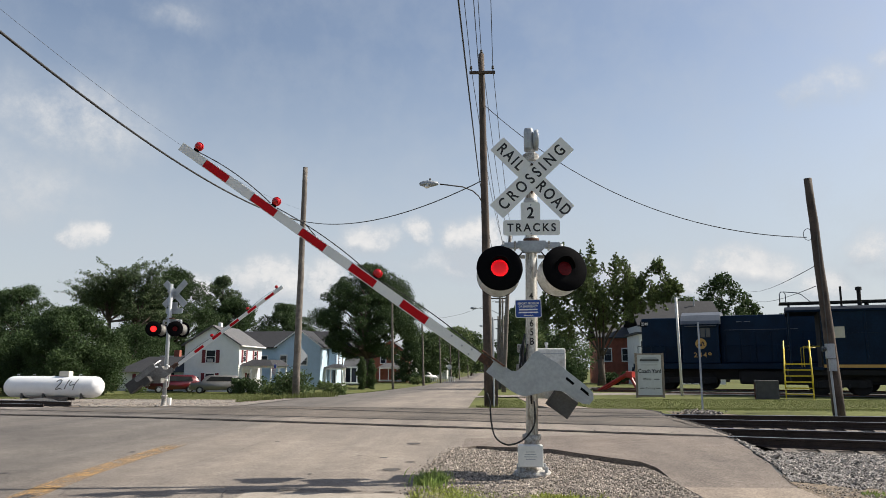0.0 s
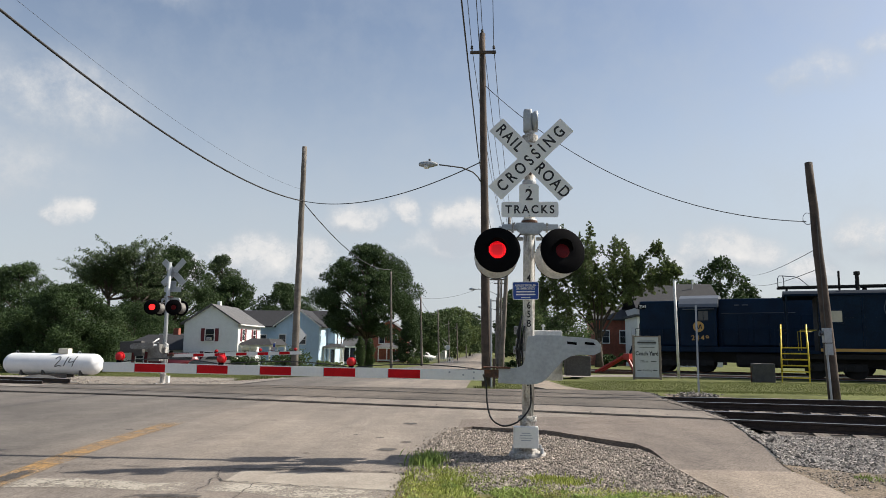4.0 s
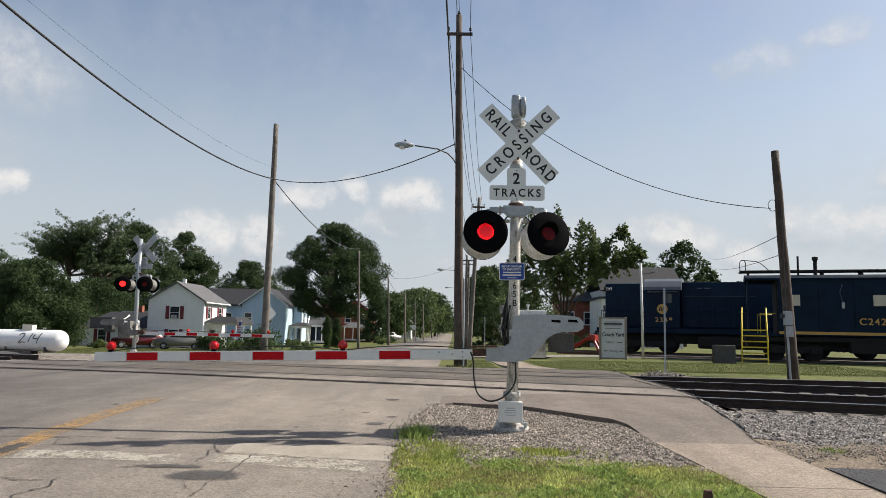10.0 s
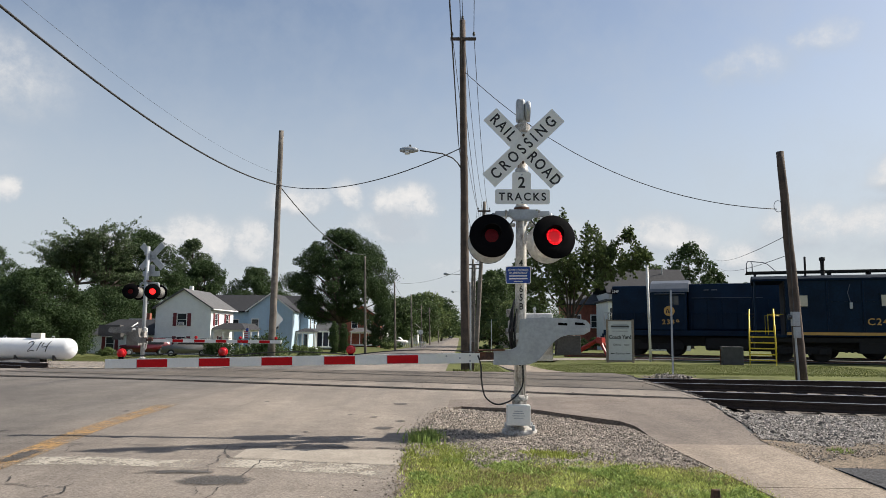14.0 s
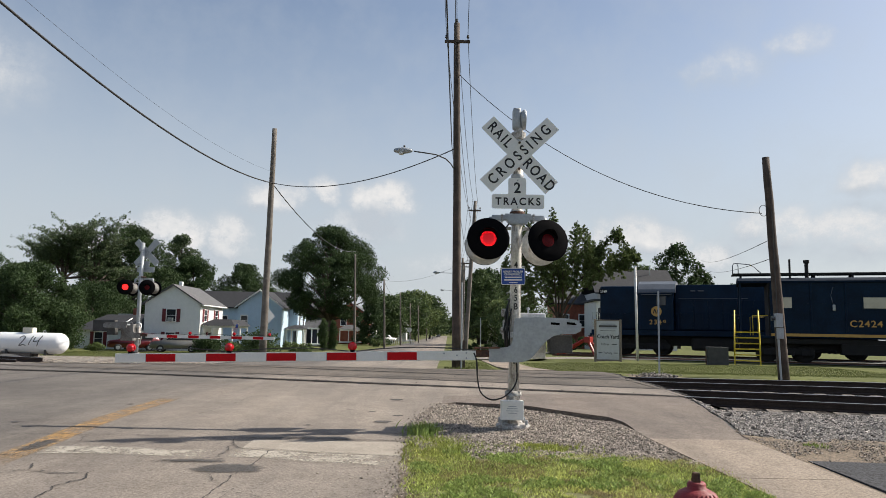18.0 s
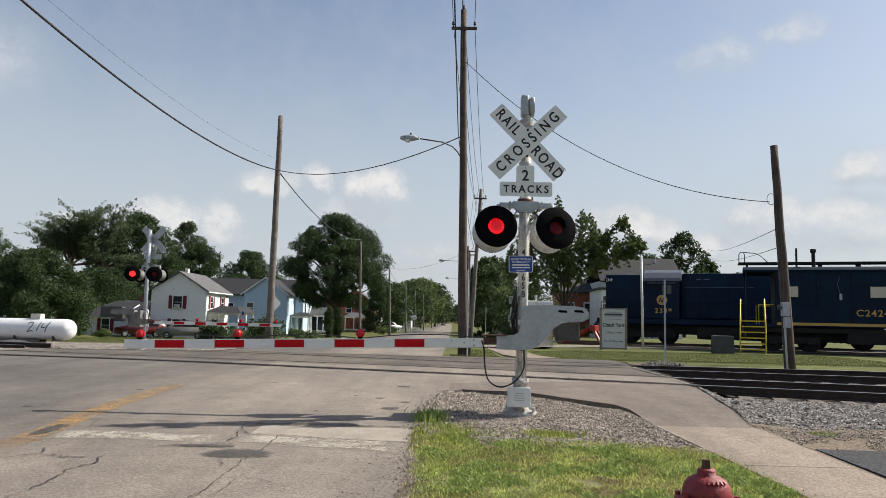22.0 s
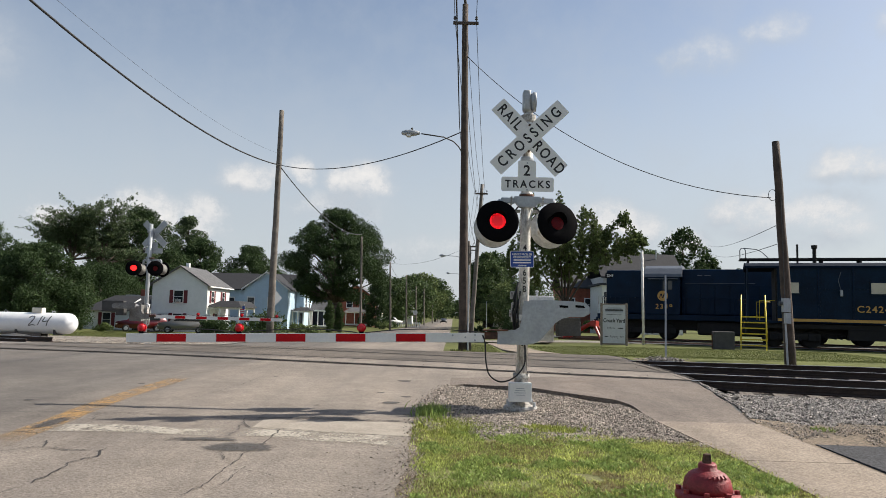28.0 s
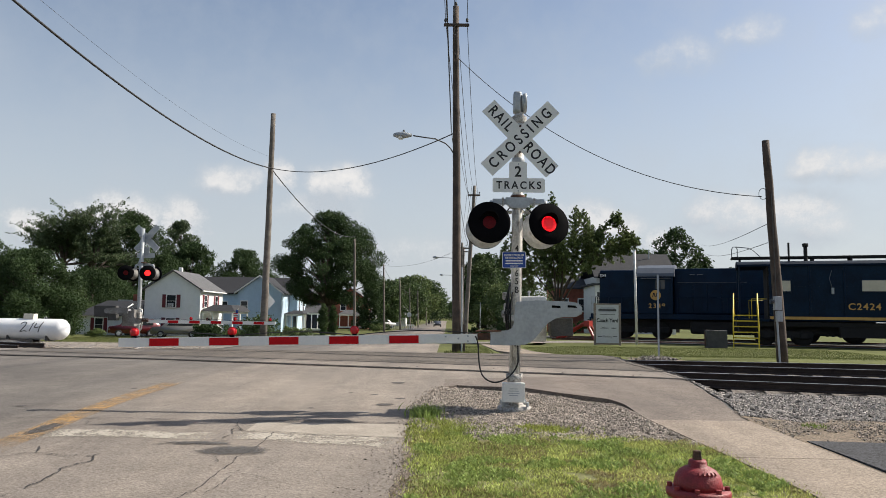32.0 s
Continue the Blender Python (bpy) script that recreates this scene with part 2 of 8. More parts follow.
def asphalt(name, base, tint, speck=0.5, cracks=True, pits=0.62, lane=False):
    """Worn asphalt: broad stains, wheel streaks along the road, exposed aggregate and hair cracks."""
    m = bpy.data.materials.new(name)
    m.use_nodes = True
    nt = m.node_tree
    N, L = nt.nodes.new, nt.links.new
    b = nt.nodes["Principled BSDF"]
    b.inputs["Roughness"].default_value = 0.9
    b.inputs["Specular IOR Level"].default_value = 0.25
    tc = N("ShaderNodeTexCoord")

    def tex(scale, detail=5, stretch=(1, 1, 1), rough=0.6):
        mp, t = N("ShaderNodeMapping"), N("ShaderNodeTexNoise")
        mp.inputs["Scale"].default_value = stretch
        t.inputs["Scale"].default_value, t.inputs["Detail"].default_value, t.inputs["Roughness"].default_value = scale, detail, rough
        L(tc.outputs["Object"], mp.inputs["Vector"])
        L(mp.outputs[0], t.inputs["Vector"])
        return t.outputs["Fac"]

    def ramp(fac, lo, hi, c0, c1):
        r = N("ShaderNodeValToRGB")
        r.color_ramp.elements[0].position, r.color_ramp.elements[1].position = lo, hi
        r.color_ramp.elements[0].color, r.color_ramp.elements[1].color = (*c0, 1), (*c1, 1)
        L(fac, r.inputs[0])
        return r.outputs[0]

    def mix(kind, x, y, f=1.0):
        n = N("ShaderNodeMix")
        n.data_type, n.blend_type = "RGBA", kind
        n.inputs["Factor"].default_value = f
        L(x, n.inputs["A"])
        L(y, n.inputs["B"])
        return n.outputs["Result"]

    col = ramp(tex(0.28, 6), 0.38, 0.62, tint, base)
    col = mix("MULTIPLY", col, ramp(tex(0.8, 4, (1.6, 0.12, 1)), 0.35, 0.65, (0.82, 0.82, 0.83), (1.08, 1.07, 1.05)))
    col = mix("MULTIPLY", col, ramp(tex(2.6, 6), 0.3, 0.7, (0.86, 0.85, 0.84), (1.1, 1.1, 1.1)))
    vo = N("ShaderNodeTexVoronoi")
    vo.inputs["Scale"].default_value = 75
    L(tc.outputs["Object"], vo.inputs["Vector"])
    sep = N("ShaderNodeSeparateColor")
    L(vo.outputs["Color"], sep.inputs[0])
    col = mix("MULTIPLY", col, ramp(sep.outputs[0], 0.0, 1.0, (1 - speck,) * 3, (1 + speck * 0.75,) * 3))
    pit = tex(34, 3, rough=0.7)
    col = mix("MULTIPLY", col, ramp(pit, 0.33, 0.5, (pits, pits - 0.02, pits - 0.04), (1.05, 1.05, 1.05)))
    if lane:
        # the lane beside the centre line is older and darker
        sx = N("ShaderNodeSeparateXYZ")
        L(tc.outputs["Object"], sx.inputs[0])
        wave = N("ShaderNodeMath")
        wave.operation = "MULTIPLY_ADD"
        wave.inputs[1].default_value = 1.6
        L(tex(0.45, 4), wave.inputs[0])
        L(sx.outputs[0], wave.inputs[2])
        mr = N("ShaderNodeMapRange")
        mr.interpolation_type = "SMOOTHSTEP"
        mr.inputs["From Min"].default_value, mr.inputs["From Max"].default_value = -5.7, -3.4
        L(wave.outputs[0], mr.inputs["Value"])
        col = mix("MULTIPLY", col, ramp(mr.outputs[0], 0.0, 1.0, (0.60, 0.62, 0.65), (1.0, 0.99, 0.98)))
    if cracks:
        wp, ce = N("ShaderNodeVectorMath"), N("ShaderNodeTexVoronoi")
        wn = N("ShaderNodeTexNoise")
        wn.inputs["Scale"].default_value, wn.inputs["Detail"].default_value = 3.0, 6
        L(tc.outputs["Object"], wn.inputs["Vector"])
        wp.operation = "MULTIPLY_ADD"
        wp.inputs[1].default_value = (0.35, 0.35, 0.35)
        L(wn.outputs["Color"], wp.inputs[0])
        L(tc.outputs["Object"], wp.inputs[2])
        ce.feature = "DISTANCE_TO_EDGE"
        ce.inputs["Scale"].default_value = 0.62
        L(wp.outputs[0], ce.inputs["Vector"])
        line = ramp(ce.outputs["Distance"], 0.0, 0.008, (0.42, 0.4, 0.38), (1, 1, 1))
        gate = ramp(tex(0.5, 3), 0.5, 0.58, (0, 0, 0), (1, 1, 1))
        both = N("ShaderNodeMix")
        both.data_type = "RGBA"
        both.inputs["A"].default_value = (1, 1, 1, 1)
        L(gate, both.inputs["Factor"])
        L(line, both.inputs["B"])
        col = mix("MULTIPLY", col, both.outputs["Result"])
    L(col, b.inputs["Base Color"])
    bp = N("ShaderNodeBump")
    bp.inputs["Strength"].default_value, bp.inputs["Distance"].default_value = 0.6, 0.01
    L(pit, bp.inputs["Height"])
    L(bp.outputs[0], b.inputs["Normal"])
    return m


def worn_film(name, color, tint, lo, hi, most, radial=False, scale=9.0):
    """A thin worn layer on the road: it covers by patches of noise and thins towards its rim (UV map "mark")."""
    m = mat(name, color, 0.88, var=0.25, scale=2.2, fine=40, bump=0.2, tint=tint, spread=(0.34, 0.66))
    nt = m.node_tree
    N, L = nt.nodes.new, nt.links.new

    def calc(op, x, y):
        n = N("ShaderNodeMath")
        n.operation = op
        for i, v in enumerate((x, y)):
            if isinstance(v, (int, float)):
                n.inputs[i].default_value = v
            else:
                L(v, n.inputs[i])
        return n.outputs[0]

    def ease(x, a, b, c, d):
        r = N("ShaderNodeMapRange")
        r.interpolation_type = "SMOOTHSTEP"
        for k, v in zip(("From Min", "From Max", "To Min", "To Max"), (a, b, c, d)):
            r.inputs[k].default_value = v
        L(x, r.inputs["Value"])
        return r.outputs[0]

    tc, uv, sep = N("ShaderNodeTexCoord"), N("ShaderNodeUVMap"), N("ShaderNodeSeparateXYZ")
    uv.uv_map = "mark"
    big, small = N("ShaderNodeTexNoise"), N("ShaderNodeTexNoise")
    for t, sc in ((big, scale), (small, scale * 7)):
        t.inputs["Scale"].default_value, t.inputs["Detail"].default_value, t.inputs["Roughness"].default_value = sc, 6, 0.65
        L(tc.outputs["Object"], t.inputs["Vector"])
    L(uv.outputs[0], sep.inputs[0])
    du = calc("ABSOLUTE", calc("SUBTRACT", sep.outputs[0], 0.5), 0)
    dv = calc("ABSOLUTE", calc("SUBTRACT", sep.outputs[1], 0.5), 0)
    if radial:
        d = calc("SQRT", calc("ADD", calc("MULTIPLY", du, du), calc("MULTIPLY", dv, dv)), 0)
    else:
        d = calc("MAXIMUM", du, dv)
    d = calc("ADD", d, calc("MULTIPLY", calc("SUBTRACT", big.outputs["Fac"], 0.5), 0.5 if radial else 0.28))
    rim = ease(d, 0.25 if radial else 0.34, 0.40 if radial else 0.47, 1.0, 0.0)
    body = ease(calc("ADD", calc("MULTIPLY", big.outputs["Fac"], 0.55), calc("MULTIPLY", small.outputs["Fac"], 0.45)), lo, hi, 0.0, most)
    L(calc("MULTIPLY", rim, body), nt.nodes["Principled BSDF"].inputs["Alpha"])
    return m


M = {}
M["asphalt"] = asphalt("asphalt", (0.252, 0.222, 0.193), (0.198, 0.175, 0.154), 0.28, False, 0.8, True)
M["path_asphalt"] = asphalt("path_asphalt", (0.205, 0.172, 0.148), (0.155, 0.132, 0.116), 0.4, False, 0.72)
M["new_asphalt"] = asphalt("new_asphalt", (0.058, 0.06, 0.067), (0.032, 0.032, 0.036), 0.7, False)
M["concrete"] = asphalt("concrete", (0.285, 0.238, 0.194), (0.228, 0.191, 0.156), 0.3, False, 0.74)
M["crossing_dark"] = asphalt("crossing_dark", (0.075, 0.066, 0.058), (0.05, 0.045, 0.04), 0.5, False)
M["crossing"] = asphalt("crossing", (0.16, 0.138, 0.118), (0.10, 0.088, 0.077), 0.45, True, 0.7)
M["grass"] = mat("grass", (0.155, 0.165, 0.06), 0.95, var=0.4, scale=0.9, fine=14, bump=0.6, tint=(0.16, 0.145, 0.055))
M["far_grass"] = mat("far_grass", (0.122, 0.134, 0.046), 0.95, var=0.35, scale=0.35, fine=6, bump=0.4, tint=(0.088, 0.094, 0.036))
M["far_grass"].node_tree.nodes["Principled BSDF"].inputs["Specular IOR Level"].default_value = 0.1
M["blade"] = leafy("blade", (0.50, 0.51, 0.17), (0.30, 0.355, 0.10), 0.32, 0.3, 1.75)
M["mown"] = leafy("mown", (0.125, 0.142, 0.047), (0.10, 0.115, 0.038), 0.3, 0.75, 1.25)
M["straw"] = leafy("straw", (0.34, 0.28, 0.14), (0.24, 0.20, 0.09), 0.2)
M["weed"] = leafy("weed", (0.20, 0.28, 0.075), (0.26, 0.33, 0.095), 0.3)
M["weed_yellow"] = leafy("weed_yellow", (0.34, 0.36, 0.09), (0.20, 0.27, 0.06), 0.3, 0.45, 1.5)
M["gravel"] = mat("gravel", (0.27, 0.24, 0.21), 0.95, var=0.55, scale=3, fine=40, bump=0.9, tint=(0.15, 0.13, 0.112))
M["stone"] = vary(mat("stone", (0.38, 0.325, 0.27), 0.9, var=0.35, scale=9, fine=60, bump=0.3), 0.2, 1.45)
M["ballast"] = vary(mat("ballast", (0.33, 0.30, 0.27), 0.9, var=0.35, scale=9, fine=60, bump=0.3), 0.12, 1.5)
M["dirt"] = asphalt("dirt", (0.20, 0.158, 0.115), (0.145, 0.115, 0.085), 0.6, False)
M["rail"] = mat("rail", (0.045, 0.03, 0.024), 0.75, 0.3, var=0.4, scale=5, fine=60, bump=0.2)
M["rail_top"] = mat("rail_top", (0.55, 0.53, 0.52), 0.28, 0.9, var=0.15, scale=4, fine=40, bump=0.03)
M["tie_grey"] = mat("tie_grey", (0.20, 0.175, 0.15), 0.95, var=0.5, scale=3, fine=45, bump=0.7, tint=(0.09, 0.072, 0.06), stretch=(5, 0.7, 3))
M["tie"] = mat("tie", (0.06, 0.045, 0.036), 0.9, var=0.45, scale=6, fine=40, bump=0.6)
M["mast_paint"] = mat("mast_paint", (0.62, 0.60, 0.56), 0.6, var=0.3, scale=5, fine=34, bump=0.12, tint=(0.15, 0.12, 0.095), spread=(0.34, 0.53), stretch=(4.5, 4.5, 0.9))
M["cast_grey"] = mat("cast_grey", (0.24, 0.235, 0.225), 0.7, 0.1, var=0.35, scale=5, fine=40, bump=0.15, tint=(0.15, 0.14, 0.13))
M["white_steel"] = mat("white_steel", (0.60, 0.60, 0.58), 0.55, var=0.2, scale=6, fine=38, bump=0.1, tint=(0.34, 0.30, 0.26), spread=(0.30, 0.50))
M["dirty_steel"] = mat("dirty_steel", (0.44, 0.43, 0.41), 0.7, var=0.4, scale=28, fine=90, bump=0.2, tint=(0.20, 0.17, 0.145), spread=(0.32, 0.58))
M["galv"] = mat("galv", (0.37, 0.395, 0.42), 0.45, 0.2, var=0.14, scale=4, fine=30, bump=0.05)
M["sheet_white"] = mat("sheet_white", (0.72, 0.72, 0.70), 0.38, var=0.06, scale=3, fine=40, bump=0.02)
M["sheet_red"] = mat("sheet_red", (0.50, 0.005, 0.010), 0.55, var=0.15, scale=6, fine=60, bump=0.03)
M["sheet_red"].node_tree.nodes["Principled BSDF"].inputs["Specular IOR Level"].default_value = 0.15
M["black_paint"] = mat("black_paint", (0.005, 0.005, 0.006), 0.85, var=0.2, scale=6, fine=50, bump=0.05)
M["black_paint"].node_tree.nodes["Principled BSDF"].inputs["Specular IOR Level"].default_value = 0.04
M["letter_black"] = mat("letter_black", (0.012, 0.012, 0.013), 0.5, var=0.1, bump=0.0)
M["rubber"] = mat("rubber", (0.015, 0.015, 0.015), 0.7, var=0.2, bump=0.05)
M["lens_dark"] = mat("lens_dark", (0.11, 0.003, 0.005), 0.35, var=0.3, scale=40, fine=160, bump=0.2)
M["lens_dark"].node_tree.nodes["Principled BSDF"].inputs["Specular IOR Level"].default_value = 0.12
M["lens_red"] = mat("lens_red", (0.50, 0.008, 0.012), 0.15, var=0.2, scale=20, fine=120, bump=0.1)
M["led"] = glow("led", (1.0, 0.008, 0.016), 1.6)
M["led_far"] = glow("led_far", (1.0, 0.015, 0.015), 1.7)


def led_dots(m):
    """Light points of a lamp insert."""
    nt = m.node_tree
    tc, vo, mr = nt.nodes.new("ShaderNodeTexCoord"), nt.nodes.new("ShaderNodeTexVoronoi"), nt.nodes.new("ShaderNodeMapRange")
    vo.inputs["Scale"].default_value, vo.inputs["Randomness"].default_value = 52, 0.12
    mr.inputs["From Min"].default_value, mr.inputs["From Max"].default_value = 0.15, 0.48
    mr.inputs["To Min"].default_value, mr.inputs["To Max"].default_value = 1.7, 0.05
    nt.links.new(tc.outputs["Object"], vo.inputs["Vector"])
    nt.links.new(vo.outputs["Distance"], mr.inputs["Value"])
    nt.links.new(mr.outputs[0], nt.nodes["Principled BSDF"].inputs["Emission Strength"])


led_dots(M["led"])
M["blue_sign"] = mat("blue_sign", (0.008, 0.055, 0.32), 0.4, var=0.1, bump=0.02)
M["white_letter"] = mat("white_letter", (0.78, 0.78, 0.78), 0.5, var=0.06, bump=0.0)
M["rust"] = mat("rust", (0.13, 0.055, 0.03), 0.85, var=0.45, scale=9, fine=50, bump=0.4, tint=(0.05, 0.03, 0.022))
M["pole_wood"] = mat("pole_wood", (0.175, 0.155, 0.135), 0.9, var=0.4, scale=3, fine=40, bump=0.5, tint=(0.105, 0.09, 0.078))
M["pole_dark"] = mat("pole_dark", (0.095, 0.07, 0.055), 0.9, var=0.4, scale=3, fine=40, bump=0.5, tint=(0.05, 0.038, 0.032))
M["wire"] = mat("wire", (0.02, 0.02, 0.022), 0.6, var=0.2, bump=0.0)
M["bark"] = mat("bark", (0.085, 0.066, 0.052), 0.95, var=0.4, scale=4, fine=20, bump=0.7)
M["leaf_dark"] = leafy("leaf_dark", (0.056, 0.090, 0.034), (0.036, 0.060, 0.023))
M["leaf_mid"] = leafy("leaf_mid", (0.090, 0.130, 0.050), (0.048, 0.074, 0.030))
M["leaf_light"] = leafy("leaf_light", (0.14, 0.18, 0.065), (0.095, 0.13, 0.05))
M["leaf_grey"] = leafy("leaf_grey", (0.098, 0.135, 0.064), (0.066, 0.092, 0.046))
M["leaf_red"] = leafy("leaf_red", (0.085, 0.06, 0.04), (0.05, 0.055, 0.03))
M["siding_white"] = mat("siding_white", (0.74, 0.75, 0.74), 0.6, var=0.07, scale=2, fine=20, bump=0.03)
M["siding_blue"] = mat("siding_blue", (0.47, 0.61, 0.74), 0.6, var=0.08, scale=2, fine=20, bump=0.03)
M["siding_navy"] = mat("siding_navy", (0.03, 0.04, 0.07), 0.6, var=0.1, bump=0.03)
M["siding_grey"] = mat("siding_grey", (0.52, 0.53, 0.53), 0.65, var=0.1, bump=0.03)
M["siding_cream"] = mat("siding_cream", (0.66, 0.62, 0.52), 0.65, var=0.1, bump=0.03)
M["brick_wall"] = mat("brick_wall", (0.30, 0.10, 0.065), 0.9, var=0.3, scale=2, fine=25, bump=0.4)
M["roof"] = mat("roof", (0.115, 0.115, 0.12), 0.9, var=0.25, scale=2, fine=22, bump=0.4)
M["roof_dark"] = mat("roof_dark", (0.05, 0.052, 0.06), 0.9, var=0.25, scale=2, fine=22, bump=0.4)
M["roof_black"] = mat("roof_black", (0.026, 0.027, 0.032), 0.9, var=0.25, scale=2, fine=22, bump=0.4)
M["trim_white"] = mat("trim_white", (0.78, 0.78, 0.77), 0.55, var=0.06, bump=0.02)
M["shutter"] = mat("shutter", (0.13, 0.012, 0.02), 0.6, var=0.15, bump=0.05)
M["pane"] = mat("pane", (0.03, 0.035, 0.042), 0.08, var=0.2, scale=2, bump=0.0)
M["pane_lit"] = mat("pane_lit", (0.55, 0.50, 0.40), 0.3, var=0.15, scale=2, bump=0.0)
M["navy"] = mat("navy", (0.0035, 0.017, 0.042), 0.42, var=0.3, scale=1.2, fine=16, bump=0.05, tint=(0.0025, 0.011, 0.028))
M["navy"].node_tree.nodes["Principled BSDF"].inputs["Specular IOR Level"].default_value = 0.11
M["navy_roof"] = mat("navy_roof", (0.10, 0.115, 0.14), 0.5, var=0.2, scale=2, fine=20, bump=0.05)
# darker copy of navy: offsets sunlight on the caboose roof through colour
M["navy_darkened"] = mat("navy_darkened", (0.0035, 0.012, 0.028), 0.85, var=0.3, scale=2, fine=20, bump=0.1)
M["navy_darkened"].node_tree.nodes["Principled BSDF"].inputs["Specular IOR Level"].default_value = 0.1
M["under"] = mat("under", (0.012, 0.011, 0.011), 0.85, var=0.3, scale=4, fine=30, bump=0.3)
M["gold"] = mat("gold", (0.52, 0.30, 0.07), 0.5, var=0.1, bump=0.02)
M["yellow_paint"] = mat("yellow_paint", (0.62, 0.47, 0.025), 0.5, var=0.15, scale=5, fine=40, bump=0.08)
M["red_paint"] = mat("red_paint", (0.30, 0.018, 0.012), 0.5, var=0.2, scale=4, fine=40, bump=0.08)
M["hydrant"] = mat("hydrant", (0.24, 0.016, 0.022), 0.55, var=0.25, scale=12, fine=90, bump=0.25, tint=(0.15, 0.014, 0.016))
M["tank_white"] = mat("tank_white", (0.74, 0.75, 0.76), 0.35, var=0.06, scale=2, fine=20, bump=0.03)
M["car_red"] = mat("car_red", (0.10, 0.006, 0.010), 0.3, 0.2, var=0.08, bump=0.0, coat=0.6)
M["car_grey"] = mat("car_grey", (0.21, 0.205, 0.195), 0.35, 0.2, var=0.08, bump=0.0, coat=0.2)
M["car_dark"] = mat("car_dark", (0.03, 0.032, 0.036), 0.28, 0.3, var=0.08, bump=0.0, coat=0.6)
M["car_white"] = mat("car_white", (0.7, 0.7, 0.7), 0.3, var=0.05, bump=0.0, coat=0.5)
M["tail_red"] = mat("tail_red", (0.5, 0.01, 0.012), 0.2, var=0.1, bump=0.0)
M["stone_dark"] = mat("stone_dark", (0.07, 0.068, 0.066), 0.8, var=0.3, scale=4, fine=40, bump=0.3)
M["pale_concrete"] = mat("pale_concrete", (0.335, 0.295, 0.245), 0.88, var=0.25, scale=3.5, fine=45, bump=0.3, tint=(0.26, 0.225, 0.185), spread=(0.36, 0.64))
M["film_yellow"] = worn_film("film_yellow", (0.40, 0.235, 0.085), (0.31, 0.205, 0.11), 0.36, 0.58, 0.72, scale=4.0)
M["film_white"] = worn_film("film_white", (0.46, 0.42, 0.355), (0.36, 0.325, 0.27), 0.40, 0.56, 0.8, scale=5.0)
M["film_tar"] = worn_film("film_tar", (0.085, 0.08, 0.078), (0.06, 0.056, 0.053), 0.25, 0.45, 0.75, True, 7.0)
M["crack"] = mat("crack", (0.045, 0.04, 0.037), 0.95, var=0.3, bump=0.2)

# ---------------------------------------------------------------- shape helpers


def part(name, bm, material, parent=None, label="", smooth=False, loc=None):
    """Links a bmesh as one mesh object, under a thing or a part."""
    me = bpy.data.meshes.new(name)
    bm.to_mesh(me)
    bm.free()
    me.materials.append(M[material] if isinstance(material, str) else material)
    if smooth:
        me.polygons.foreach_set("use_smooth", [True] * len(me.polygons))
    ob = new(name, me)
    if parent is not None:
        ob.parent = parent
    if loc is not None:
        ob.matrix_basis = loc if isinstance(loc, Matrix) else Matrix.Translation(loc)
    if label:
        ob["label"] = label
    return ob


def thing(name, m, label, category, group="", kind=""):
    ob = new(name)
    ob.matrix_basis = m if isinstance(m, Matrix) else Matrix.Translation(m)
    return tagged(ob, label, category, group, kind)


def box(x0, y0, z0, x1, y1, z1, bevel=0.0, bm=None):
    own = bm is None
    bm = bm or bmesh.new()
    v = [bm.verts.new((x, y, z)) for z in (z0, z1) for y in (y0, y1) for x in (x0, x1)]
    fs = [bm.faces.new([v[i] for i in f]) for f in ((0, 2, 3, 1), (4, 5, 7, 6), (0, 1, 5, 4), (1, 3, 7, 5), (3, 2, 6, 7), (2, 0, 4, 6))]
    if bevel:
        es = list({e for f in fs for e in f.edges})
        bmesh.ops.bevel(bm, geom=es, offset=bevel, segments=2, affect="EDGES", profile=0.6)
    return bm


def rod(points, radius, sides=8, bm=None, radii=None, caps=True):
    """A round bar along the points."""
    bm = bm or bmesh.new()
    pts = [Vector(p) for p in points]
    rings = []
    for i, p in enumerate(pts):
        d = (pts[min(i + 1, len(pts) - 1)] - pts[max(i - 1, 0)]).normalized()
        side = d.orthogonal().normalized() if abs(d.z) < 0.95 else Vector((1, 0, 0))
        if abs(d.z) < 0.95:
            side = d.cross(Vector((0, 0, 1))).normalized()
        side = (side - d * side.dot(d)).normalized()
        up = d.cross(side)
        r = radii[i] if radii else radius
        rings.append([bm.verts.new(p + r * (math.cos(a) * side + math.sin(a) * up)) for a in [2 * math.pi * k / sides for k in range(sides)]])
    for a, b in zip(rings, rings[1:]):
        for k in range(sides):
            bm.faces.new((a[k], a[(k + 1) % sides], b[(k + 1) % sides], b[k]))
    if caps:
        bm.faces.new(rings[0][::-1])
        bm.faces.new(rings[-1])
    return bm


